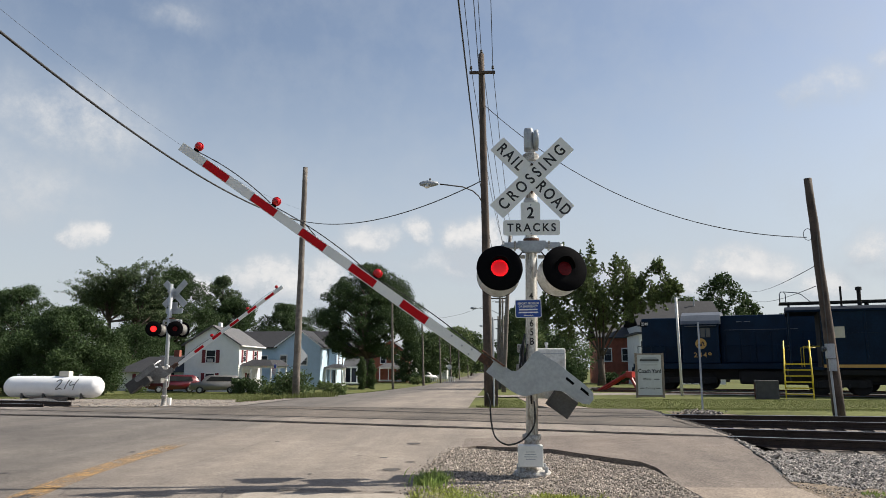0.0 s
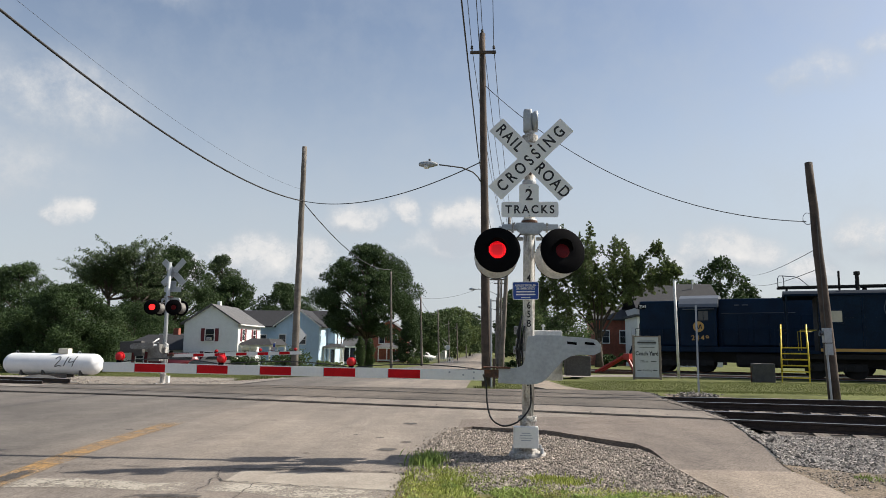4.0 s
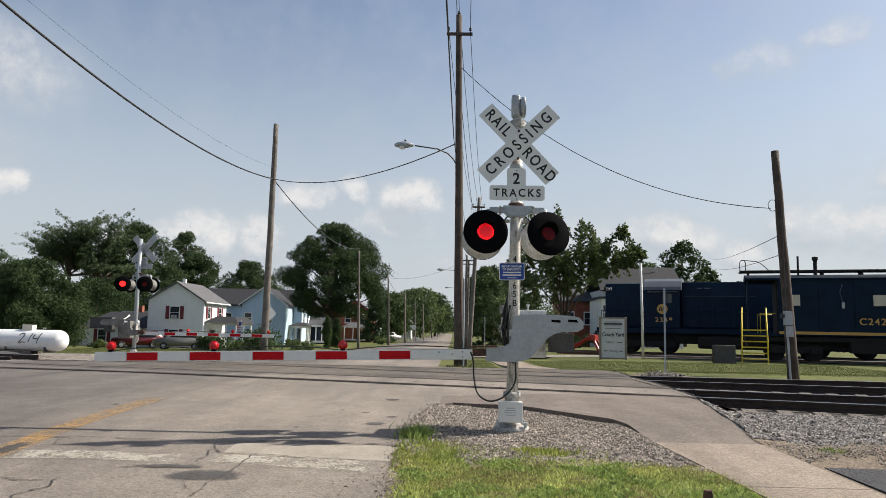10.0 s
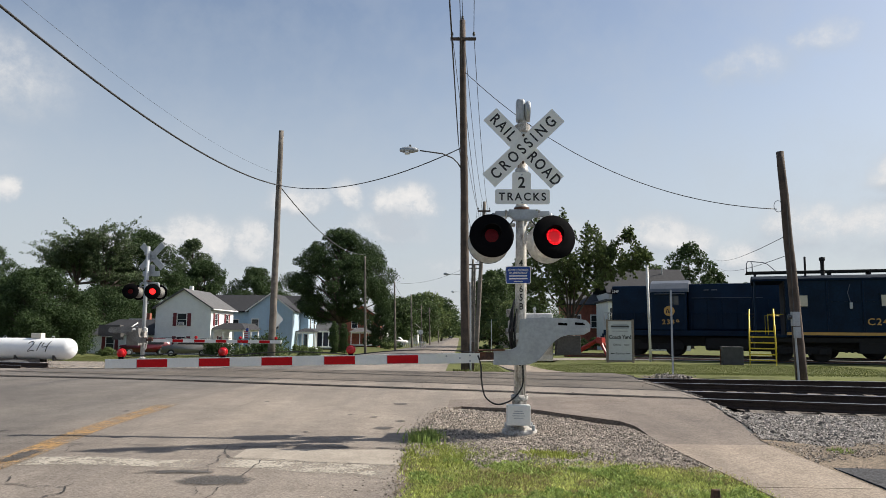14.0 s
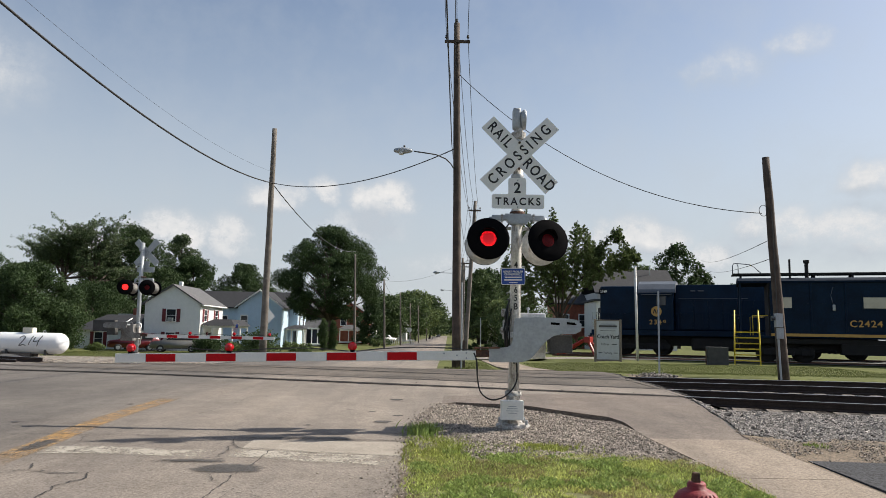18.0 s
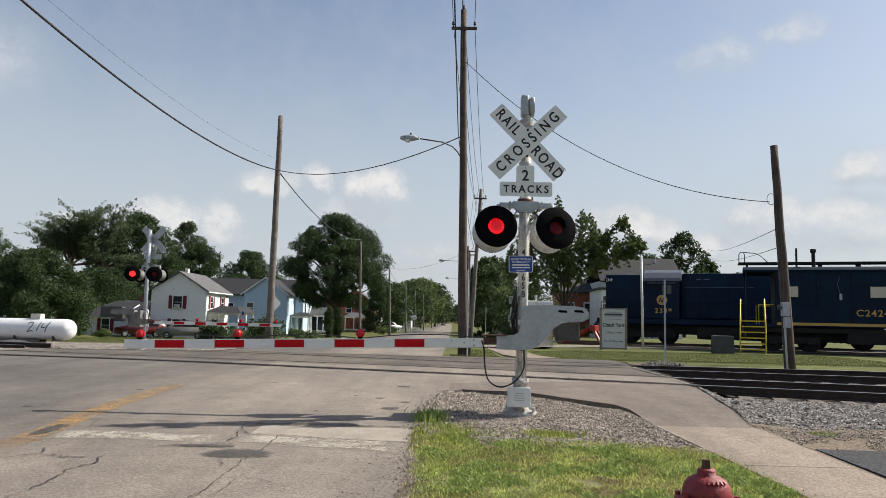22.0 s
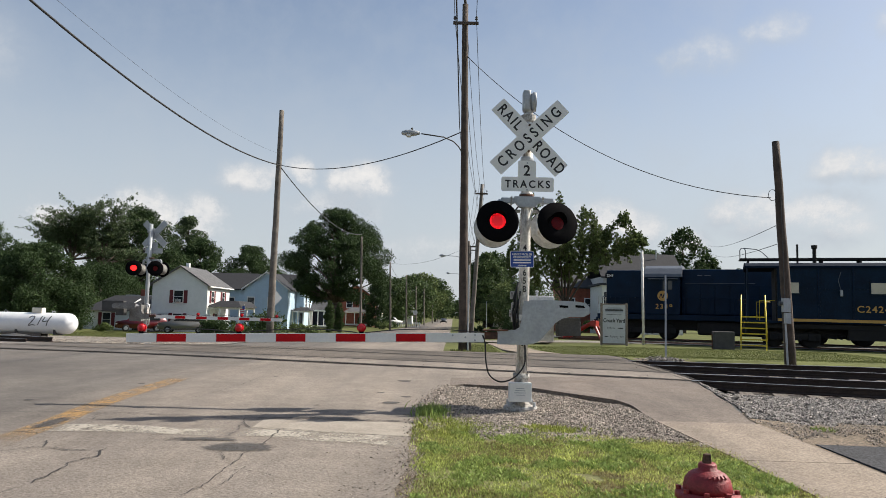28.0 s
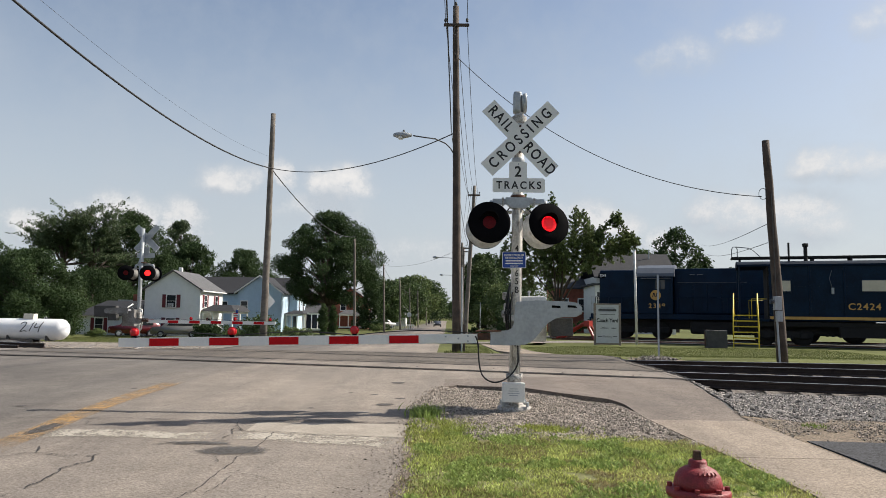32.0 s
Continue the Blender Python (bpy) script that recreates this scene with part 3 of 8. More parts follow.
def lathe(profile, sides=24, axis="z", bm=None, at=(0, 0, 0)):
    """A turned body from rows of (radius, along)."""
    bm = bm or bmesh.new()
    rings = []
    for r, h in profile:
        ring = []
        for k in range(sides):
            a = 2 * math.pi * k / sides
            p = Vector((r * math.cos(a), r * math.sin(a), h))
            if axis == "y":
                p = Vector((p.x, p.z, p.y))
            if axis == "x":
                p = Vector((p.z, p.x, p.y))
            ring.append(bm.verts.new(p + Vector(at)))
        rings.append(ring)
    for a, b in zip(rings, rings[1:]):
        for k in range(sides):
            bm.faces.new((a[k], a[(k + 1) % sides], b[(k + 1) % sides], b[k]))
    if profile[0][0] > 1e-4:
        bm.faces.new(rings[0][::-1])
    if profile[-1][0] > 1e-4:
        bm.faces.new(rings[-1])
    bmesh.ops.remove_doubles(bm, verts=bm.verts, dist=1e-5)
    bmesh.ops.recalc_face_normals(bm, faces=bm.faces)
    return bm


def slab(outline, y0, y1, bevel=0.0, bm=None):
    """An outline in x and z, given depth along y."""
    bm = bm or bmesh.new()
    a = [bm.verts.new((x, y0, z)) for x, z in outline]
    b = [bm.verts.new((x, y1, z)) for x, z in outline]
    n = len(a)
    fs = [bm.faces.new(a), bm.faces.new(b[::-1])]
    for i in range(n):
        fs.append(bm.faces.new((a[i], b[i], b[(i + 1) % n], a[(i + 1) % n])))
    bmesh.ops.recalc_face_normals(bm, faces=bm.faces)
    if bevel:
        bmesh.ops.bevel(bm, geom=list(fs[0].edges), offset=bevel, segments=2, affect="EDGES")
    return bm


def rounded(w, h, r, n=5):
    """The outline of a rectangle with round corners, centred."""
    out = []
    for cx, cz, a0 in ((w / 2 - r, h / 2 - r, 0), (-w / 2 + r, h / 2 - r, 90), (-w / 2 + r, -h / 2 + r, 180), (w / 2 - r, -h / 2 + r, 270)):
        for k in range(n):
            a = radians(a0 + 90 * k / (n - 1))
            out.append((cx + r * math.cos(a), cz + r * math.sin(a)))
    return out


def sag(a, b, drop, n=24):
    a, b = Vector(a), Vector(b)
    return [a.lerp(b, k / n) - Vector((0, 0, drop * 4 * (k / n) * (1 - k / n))) for k in range(n + 1)]


def text_mesh(text, size, bold=0.0, depth=0.002, spacing=1.0):
    cu = bpy.data.curves.new("lettering", "FONT")
    cu.body, cu.size, cu.offset, cu.extrude = text, size, bold, depth
    cu.space_character = spacing
    cu.align_x, cu.align_y = "CENTER", "CENTER"
    ob = bpy.data.objects.new("lettering", cu)
    scene.collection.objects.link(ob)
    bpy.context.view_layer.update()
    me = bpy.data.meshes.new_from_object(ob.evaluated_get(bpy.context.evaluated_depsgraph_get()))
    bpy.data.objects.remove(ob)
    return me


def lettering(name, text, size, material, parent, m, bold=0.0, stretch=1.0, spacing=1.0):
    """Upright letters on a face that looks along -y."""
    me = text_mesh(text, size, bold, 0.0015, spacing)
    me.transform(Matrix.Diagonal((stretch, 1, 1, 1)))
    me.transform(Matrix.Rotation(radians(90), 4, "X"))
    me.materials.clear()
    me.materials.append(M[material])
    ob = new(name, me)
    ob.parent = parent
    ob.matrix_basis = m
    return ob


# ---------------------------------------------------------------- ground
ROAD_Y = [-70, -9, -5, -1, 0, 3, 5, 7, 9.5, 11, 13, 16, 25, 45, 80, 110, 150, 4000]
ROAD_Z = [-0.3, -0.28, -0.18, -0.03, 0, 0.06, 0.1, 0.12, 0.1, 0.13, 0.08, -0.05, -0.12, -0.45, -0.85, -1.05, -1.25, -1.3]
YARD_Y = [-70, -9, 0, 5, 11, 13, 16.5, 26.5, 45, 62, 86, 150, 4000]
YARD_Z = [-0.3, -0.28, 0, 0.06, 0.1, 0.02, -0.14, -0.5, -0.9, -1.22, -1.15, -1.3, -1.3]
EAST_Y = [-70, -9, -5, -1, 0, 3, 5, 7, 9.5, 11, 13, 16, 45, 70, 150, 4000]
EAST_Z = [-0.3, -0.28, -0.18, -0.04, -0.03, -0.09, -0.13, -0.13, -0.10, 0.06, 0.08, -0.03, -0.1, -0.4, -1.25, -1.3]


def west_edge(y):
    """Where the asphalt of the crossing ends and the open track begins."""
    return float(np.interp(y, [-0.675, -0.285, 0.835, 1.86, 2.73, 3.83, 4.92, 6.04, 9.9, 13], [2.74, 2.80, 3.05, 3.20, 3.37, 3.52, 3.67, 3.72, 3.80, 3.9]))


def gz(x, y):
    r = float(np.interp(y, ROAD_Y, ROAD_Z))
    if x < -8.5:
        w = min(1, (-8.5 - x) / 5.0)
        w = w * w * (3 - 2 * w)
        return r * (1 - w) + w * float(np.interp(y, YARD_Y, YARD_Z))
    x0 = west_edge(y)
    if x > x0:
        w = min(1, (x - x0) / 0.45)
        w = w * w * (3 - 2 * w)
        return r * (1 - w) + w * float(np.interp(y, EAST_Y, EAST_Z))
    return r


def sheet(name, xs, ys, material, lift=0.0, keep=None, thick=0.0, rough=0.0):
    """A piece of ground over the grid xs, ys, lifted above the terrain; keep(x, y) bounds it."""
    bm = bmesh.new()
    vs = {}

    def at(i, j):
        if (i, j) not in vs:
            x, y = xs[i], ys[j]
            z = gz(x, y) + (lift(x, y) if callable(lift) else lift)
            if rough:
                z += rough * noise.noise((x * 1.3, y * 1.3, 3.1))
            vs[i, j] = bm.verts.new((x, y, z))
        return vs[i, j]

    for i in range(len(xs) - 1):
        for j in range(len(ys) - 1):
            if keep is None or keep((xs[i] + xs[i + 1]) / 2, (ys[j] + ys[j + 1]) / 2):
                bm.faces.new((at(i, j), at(i + 1, j), at(i + 1, j + 1), at(i, j + 1)))
    if thick:
        g = bmesh.ops.extrude_face_region(bm, geom=list(bm.faces))
        bmesh.ops.translate(bm, verts=[v for v in g["geom"] if isinstance(v, bmesh.types.BMVert)], vec=(0, 0, -thick))
        bmesh.ops.recalc_face_normals(bm, faces=bm.faces)
    return part(name, bm, material, smooth=True)


def steps(a, b, d):
    return [a + (b - a) * k / max(1, round((b - a) / d)) for k in range(max(1, round((b - a) / d)) + 1)]


def wob(x, y, s=1.0, k=0.0):
    return noise.noise((x * s, y * s, k))


def strip(name, left, right, material, lift, parent=None, label="", n=1, thick=0.0):
    """A band of ground between two lines of (x, y) points, draped over the terrain."""
    bm = bmesh.new()
    rows = []
    for (ax, ay), (bx, by) in zip(left, right):
        row = []
        for k in range(n + 1):
            x, y = ax + (bx - ax) * k / n, ay + (by - ay) * k / n
            row.append(bm.verts.new((x, y, gz(x, y) + (lift(x, y) if callable(lift) else lift))))
        rows.append(row)
    for a, b in zip(rows, rows[1:]):
        for k in range(n):
            bm.faces.new((a[k], a[k + 1], b[k + 1], b[k]))
    if thick:
        g = bmesh.ops.extrude_face_region(bm, geom=list(bm.faces))
        bmesh.ops.translate(bm, verts=[v for v in g["geom"] if isinstance(v, bmesh.types.BMVert)], vec=(0, 0, -thick))
    bmesh.ops.recalc_face_normals(bm, faces=bm.faces)
    return part(name, bm, material, parent, label, smooth=not thick)


XS = [-3000, -900, -300, -140] + steps(-90, -20, 5) + steps(-18, 2.5, 0.5) + steps(2.65, 4.6, 0.15) + steps(5, 14, 0.5) + steps(16, 60, 4) + [90, 140, 300, 900, 3000]
YS = [-900, -300, -80, -40, -20] + steps(-14, 30, 0.5) + steps(32, 110, 3) + [130, 150, 200, 300, 500, 900, 1800, 4000]
ground = sheet("ground", XS, YS, "far_grass", lambda x, y: -0.04 if -14 < x < 14 and -13 < y < 12 else 0.0)
tagged(ground, "flat mown grass ground reaching the horizon", "ground", kind="structure")

# centre line of the tracks: near track rails and far track rails
TRACK_SLOPE = -0.27


def rail_y(k, x):
    """The line of rail k (0 nearest) at x."""
    return 5.15 + (0.0, 1.49, 4.25, 5.74)[k] + TRACK_SLOPE * x

# ---------------------------------------------------------------- road and paths
ROAD_W, ROAD_E = -9.2, -1.22
ry = [-120, -80, -50, -30, -20] + steps(-14, 30, 1.0) + steps(33, 150, 4) + [200, 300, 450]
def road_west(y):
    return float(np.interp(y, [-120, -14, 10, 13, 16, 20], [-15, -15, -15, -11.5, -9.6, -9.2]))


road = strip("road", [(road_west(y), y) for y in ry], [(ROAD_E + (0.35 if y < -0.9 else 0), y) for y in ry], "asphalt", 0.012, n=8)
tagged(road, "worn grey asphalt road with cracks and faded markings", "road", kind="structure")

wy = [3.5, 4.2, 4.92, 6.04, 7.4, 8.6, 9.9, 11.2, 12.5, 14.0]
cross_w = strip("pavement", [(ROAD_E - 0.25, y) for y in (-0.6, 1.5, 2.35, 3.0)] + [(-1.5, y) for y in wy],
                [(ROAD_E + 0.02, -0.6), (-1.03, 1.5), (-0.86, 2.35), (-0.7, 3.0)] + [(west_edge(y), y) for y in wy], "asphalt", 0.015, n=8, thick=0.05)
far_apron = strip("pavement", [(-1.5, y) for y in steps(6.6, 14, 0.5)], [(west_edge(y) - 0.01, y) for y in steps(6.6, 14, 0.5)], "crossing", 0.0175, n=8)
tagged(far_apron, "dark oil-stained asphalt beside the far track", "pavement", kind="structure")
tagged(cross_w, "brown grey asphalt apron beside the crossing", "pavement", kind="structure")
BED_X = [-1.19, -1.09, -0.93, -0.70, -0.34, 0.01, 0.44, 0.81, 1.16, 1.42, 1.52, 1.53]
BED_Y = [0.3, 1.3, 2.38, 2.59, 2.36, 2.22, 2.03, 1.57, 1.20, 0.91, 0.5, -0.3]
al = list(zip(BED_X[2:], BED_Y[2:])) + [(1.55, -0.64)]
ar = [(-0.9, 3.6), (-0.3, 3.8), (0.5, 4.1), (1.6, 4.3), (west_edge(4.3), 4.3), (west_edge(3.7), 3.7), (west_edge(3.0), 3.0), (west_edge(2.2), 2.2), (west_edge(1.4), 1.4), (west_edge(0.2), 0.2), (west_edge(-0.62), -0.62)]
fine_l, fine_r = [], []
for k in range(10):
    for u in (0, 0.25, 0.5, 0.75):
        fine_l.append(tuple(Vector(al[k]).lerp(Vector(al[k + 1]), u)))
        px0 = Vector(ar[k]).lerp(Vector(ar[k + 1]), u)
        fine_r.append((px0.x + 0.02 * math.sin(7.3 * len(fine_r)), px0.y))


def path_lift(x, y):
    """The path stands highest along the gravel bed."""
    d = x - 1.42 if x > 1.42 else y - float(np.interp(x, BED_X, BED_Y))
    return 0.020 + 0.035 * max(0.0, min(1.0, 1 - d / 1.0)) * min(1.0, max(0.0, (y + 0.6) / 0.9)) * min(1.0, max(0.0, (x + 0.9) / 0.9))


apron = strip("pavement", fine_l + [al[-1]], fine_r + [ar[-1]], "path_asphalt", path_lift, n=6, thick=0.10)
tagged(apron, "curved asphalt footpath with a raised broken edge", "pavement", kind="structure")

walkway = tagged(new("pavement"), "buff concrete footpath of separate slabs", "pavement", kind="structure")
def walk_w(y):
    return 1.55 - 0.115 * (max(y, -4.5) + 0.67) - 0.045 * min(0, y + 4.5)


ys = [-0.67, -2.62, -4.2, -5.7, -7.2, -8.7, -10.2, -11.7, -13.2, -14.7, -16.2, -17.7, -19.2]
for a, b in zip(ys, ys[1:]):
    strip("slab", [(walk_w(b), b + 0.006), (walk_w(a), a - 0.006)], [(2.75 - 0.045 * (b + 0.67), b + 0.006), (2.75 - 0.045 * (a + 0.67), a - 0.006)], "concrete", 0.03, walkway, n=2, thick=0.08)

# crossing surface between and beside the rails
cx = steps(-9.6, 4.2, 0.6)
panel = tagged(new("crossing_surface"), "dark oil-stained crossing surface between the rails", "crossing", kind="structure")


def band(d0, d1, name, material, lift, x0=-14, x1=3.62, parent=panel):
    xs = steps(x0, x1, 0.6)
    return strip(name, [(x, rail_y(0, x) + d0) for x in xs], [(x, rail_y(0, x) + d1) for x in xs], material, lift, parent, n=1)


band(0.09, 1.40, "panel", "asphalt", 0.027)
band(1.58, 4.16, "panel", "crossing", 0.025)
band(4.34, 5.65, "panel", "crossing", 0.027)
band(5.83, 6.9, "panel", "crossing", 0.025, x1=3.5)
for k, d in enumerate((0.0, 1.49, 4.25, 5.74)):
    band(d - 0.085, d + 0.085, "flangeway", "crack", 0.030, x0=-14.5, x1=3.6)
    band(d - 0.03, d + 0.03, "rail_head", "rail", 0.038, x0=-14.5, x1=3.62)
rnd = random.Random(4)
for d, x0, x1 in ((1.05, -12, -3), (2.25, -12, 1.6), (3.6, -10, -4.5), (5.0, -12, 2.2)):
    seam = [(x, rail_y(0, x) + d + 0.10 * wob(x, d, 0.5) + 0.03 * wob(x, d, 3)) for x in steps(x0, x1, 0.2)]
    strip("tar_seam", seam, [(x, y + 0.03 + 0.03 * abs(wob(x, y, 2))) for x, y in seam], "crossing_dark", 0.032, panel)

# ---------------------------------------------------------------- tracks in the open
RAIL_TOP = (0.115, 0.135, 0.125, 0.135)
RAIL_FAR = (0.105, 0.15, 0.155, 0.20)


def rail_z(k, x):
    return float(np.interp(x, [3.7, 9.0], [RAIL_TOP[k], RAIL_FAR[k]])) if x > 0 else RAIL_TOP[k]


def rail(k, x0, x1, parent):
    bm = bmesh.new()
    prof = [(-0.07, -0.16), (0.07, -0.16), (0.07, -0.145), (0.012, -0.12), (0.012, -0.045), (0.036, -0.035), (0.036, -0.006), (-0.036, -0.006), (-0.036, -0.035), (-0.012, -0.045), (-0.012, -0.12), (-0.07, -0.145)]
    stops = [x0, 6.4, 9.0, x1] if x0 > 0 else [x0, x1]
    ends = [[bm.verts.new((x, rail_y(k, x) + py, rail_z(k, x) + pz)) for py, pz in prof] for x in stops]
    for e, g in zip(ends, ends[1:]):
        for i in range(len(prof)):
            j = (i + 1) % len(prof)
            bm.faces.new((e[i], e[j], g[j], g[i]))
    bm.faces.new(ends[0])
    bm.faces.new(ends[-1][::-1])
    bmesh.ops.recalc_face_normals(bm, faces=bm.faces)
    ob = part("rail", bm, "rail", parent, "rusty steel rail")
    bm = bmesh.new()
    top = [[bm.verts.new((x, rail_y(k, x) + s, rail_z(k, x) - d)) for s, d in ((-0.033, 0.004), (-0.028, 0), (0.028, 0), (0.033, 0.004))] for x in stops]
    for e, g in zip(top, top[1:]):
        for i in range(3):
            bm.faces.new((e[i], e[i + 1], g[i + 1], g[i]))
    bmesh.ops.recalc_face_normals(bm, faces=bm.faces)
    part("running_surface", bm, "rail_top", ob, "polished top of the rail")


tie_me = None
for pair, nm in (((0, 1), "near"), ((2, 3), "far")):
    trk = tagged(new("railway_track"), "railway track with rusty rails on dark wooden ties", "track", "main line tracks", "structure")
    for k in pair:
        rail(k, (3.54, 3.66, 3.70, 3.76)[k], 60, trk)
        rail(k, -60, -14.3, trk)
    ang = math.atan(TRACK_SLOPE)
    xs = [4.1 + 0.53 * i for i in range(60)] + [-14.8 - 0.53 * i for i in range(40)]
    for x in xs:
        if tie_me is None:
            t0 = part("tie", box(-0.115, -1.34, -0.18, 0.115, 1.30, 0.0, 0.012), "tie_grey", trk)
            tie_me = t0.data
        else:
            t0 = new("tie", tie_me)
            t0.parent = trk
        z0, z1 = rail_z(pair[0], x), rail_z(pair[1], x)
        z = (z0 + z1) / 2 - 0.155
        tilt = math.degrees(math.atan((z1 - z0) / 1.49))
        yy = (rail_y(pair[0], x) + rail_y(pair[1], x)) / 2
        t0.matrix_basis = pose(x, yy, z, 0, 0, math.degrees(ang)) @ pose(0, 0, 0, tilt, 0, 0) @ pose(0, rnd.uniform(-0.06, 0.06), 0, 0, 0, rnd.uniform(-1.5, 1.5))


# ---------------------------------------------------------------- loose stones, grass blades
def stones(name, spots, size, material, label, squash=0.65, seed=1):
    """Many small broken stones, one body."""
    r = np.random.RandomState(seed)
    base = np.array([(1, 0, 0), (-1, 0, 0), (0, 1, 0), (0, -1, 0), (0, 0, 1), (0, 0, -1)], float)
    tri = np.array([(0, 2, 4), (2, 1, 4), (1, 3, 4), (3, 0, 4), (2, 0, 5), (1, 2, 5), (3, 1, 5), (0, 3, 5)])
    n = len(spots)
    s = size * np.exp(r.normal(0, 0.32, (n, 1, 1))) * r.uniform(0.6, 1.3, (n, 6, 1)) * np.array([1, 1, squash])
    v = base[None] * s
    a, b = r.uniform(0, 6.28, n), r.uniform(-0.6, 0.6, n)
    ca, sa, cb, sb = np.cos(a), np.sin(a), np.cos(b), np.sin(b)
    x, y, z = v[..., 0], v[..., 1], v[..., 2]
    x, z = x * cb[:, None] + z * sb[:, None], z * cb[:, None] - x * sb[:, None]
    x, y = x * ca[:, None] - y * sa[:, None], x * sa[:, None] + y * ca[:, None]
    v = np.stack([x, y, z], -1) + np.array(spots)[:, None]
    f = tri[None] + 6 * np.arange(n)[:, None, None]
    me = bpy.data.meshes.new(name)
    me.from_pydata(v.reshape(-1, 3).tolist(), [], f.reshape(-1, 3).tolist())
    me.materials.append(M[material])
    return tagged(new(name, me), label, "gravel", kind="stuff")


def blades(name, spots, height, width, material, label, seed=2, lean=0.45, category="grass"):
    r = np.random.RandomState(seed)
    n = len(spots)
    p = np.array(spots)
    h = height * r.uniform(0.4, 1.25, n)
    a, l = r.uniform(0, 6.28, n), r.uniform(0, lean, n)
    side = np.stack([np.cos(a), np.sin(a), 0 * a], -1) * (width * r.uniform(0.6, 1.3, n))[:, None]
    d = r.uniform(0, 6.28, n)
    top = np.stack([np.cos(d) * l * h, np.sin(d) * l * h, h], -1)
    mid = top * np.array([0.35, 0.35, 0.55])
    v = np.stack([p - side, p + side, p + mid + side * 0.8, p + mid - side * 0.8, p + top], 1)
    k = 5 * np.arange(n)[:, None]
    f = np.concatenate([k + [0, 1, 2], k + [0, 2, 3], k + [3, 2, 4]], 0)
    me = bpy.data.meshes.new(name)
    me.from_pydata(v.reshape(-1, 3).tolist(), [], f.tolist())
    me.materials.append(M[material])
    return tagged(new(name, me), label, category, kind="stuff")


def scatter(n, x0, x1, y0, y1, ok, seed, lift=0.0):
    r = random.Random(seed)
    out = []
    while len(out) < n:
        x, y = r.uniform(x0, x1), r.uniform(y0, y1)
        if ok(x, y):
            out.append((x, y, gz(x, y) + (lift(x, y) if callable(lift) else lift)))
    return out


# dark strip along the path: broken asphalt plus the raised edge's shade, painted
edge = [(x, y - 0.03) for x, y in al[1:]]
ed = []
for p, q in zip(edge, edge[1:]):
    ed += [(p[0] + (q[0] - p[0]) * k / 6, p[1] + (q[1] - p[1]) * k / 6) for k in range(6)]
tagged(strip("pavement_edge", [(x - 0.07 - 0.06 * random.random(), y - 0.08 - 0.06 * random.random()) for x, y in ed], [(x + 0.03, y + 0.03) for x, y in ed], "crack", -0.022), "dark broken footpath edge with its shade in the colour", "pavement edge", kind="structure")

chips = []
for x, y in ed:
    chips += [(x - 0.06 + random.gauss(0, 0.035), y - 0.06 + random.gauss(0, 0.035), gz(x, y) - 0.015) for _ in range(9)]
stones("edge_chips", chips, 0.011, "crack", "dark crumbled asphalt along the path edge", seed=31)
debris = []
for d, n in ((-0.08, 170), (0.1, 220), (0.5, 90), (1.40, 200), (1.6, 260), (2.4, 160), (3.1, 160), (4.15, 260), (4.4, 240), (5.2, 120), (5.66, 240), (5.85, 260), (6.4, 160)):
    for _ in range(n // 3):
        x = random.uniform(-8, 3.5)
        y = rail_y(0, x) + d + random.gauss(0, 0.16)
        debris.append((x, y, gz(x, y) + 0.032))
rim = []
for y in steps(1.0, 12.4, 0.012):
    x = west_edge(y)
    rim += [(x + random.gauss(0.0, 0.05), y, gz(x - 0.1, y) + 0.005) for _ in range(4)]
stones("edge_chips", rim, 0.017, "crack", "dark crumbled asphalt where the crossing ends", seed=34)
stones("crossing_debris", debris, 0.008, "tie", "dark crumbs and cinders along the crossing rails", 0.5, seed=32)

# the gravel bed round the signal
def bed_edge(x):
    """North edge of the gravel bed."""
    return float(np.interp(x, BED_X, BED_Y))


def in_bed(x, y):
    if not -1.16 + 0.07 * wob(x, y, 3, 4) < x < walk_w(min(y, -0.67)) - 0.01:
        return False
    low = -2.0 + 0.25 * wob(x, y, 2.0) + (0.25 if x < -0.6 else 0)
    return low < y < bed_edge(x)


def bed_lift(x, y):
    """The bed lies a little below the path along its edge."""
    near = max(0.0, 1 - (bed_edge(x) - y) / 0.4)
    return 0.02 + 0.025 * wob(x, y, 1.7) * (1 - near) - 0.052 * near


gx, gyy = steps(-1.25, 1.8, 0.1), steps(-2.3, 3.5, 0.1)
bed = sheet("gravel_bed", gx, gyy, "gravel", bed_lift, lambda x, y: in_bed(x, y))
tagged(bed, "grey crushed stone bed round the signal base", "gravel bed", kind="structure")
stones("bed_stones", scatter(32000, -1.25, 1.68, -2.2, 2.7, in_bed, 5, lambda x, y: 0.005 + bed_lift(x, y)), 0.0125, "stone", "loose grey crushed stones round the signal base", seed=5)


spill = []
for _ in range(1100):
    y = random.uniform(-1.9, 2.5)
    spill.append((float(np.interp(y, [-2, 0.3, 1.3, 2.4], [-1.15, -1.19, -1.09, -0.93])) - abs(random.gauss(0, 0.08)) + 0.02, y, gz(-1.2, y) + 0.02))
stones("bed_stones", spill, 0.012, "stone", "small stones spilled onto the road edge", seed=33)
# ballast east of the crossing
def ballast_foot(x):
    """South edge of the ballast shoulder."""
    return -0.5 + 0.12 * (x - 2.9) if x < 7 else 0.0 - 0.27 * (x - 7)


ey = steps(-0.5, 12.2, 0.14)
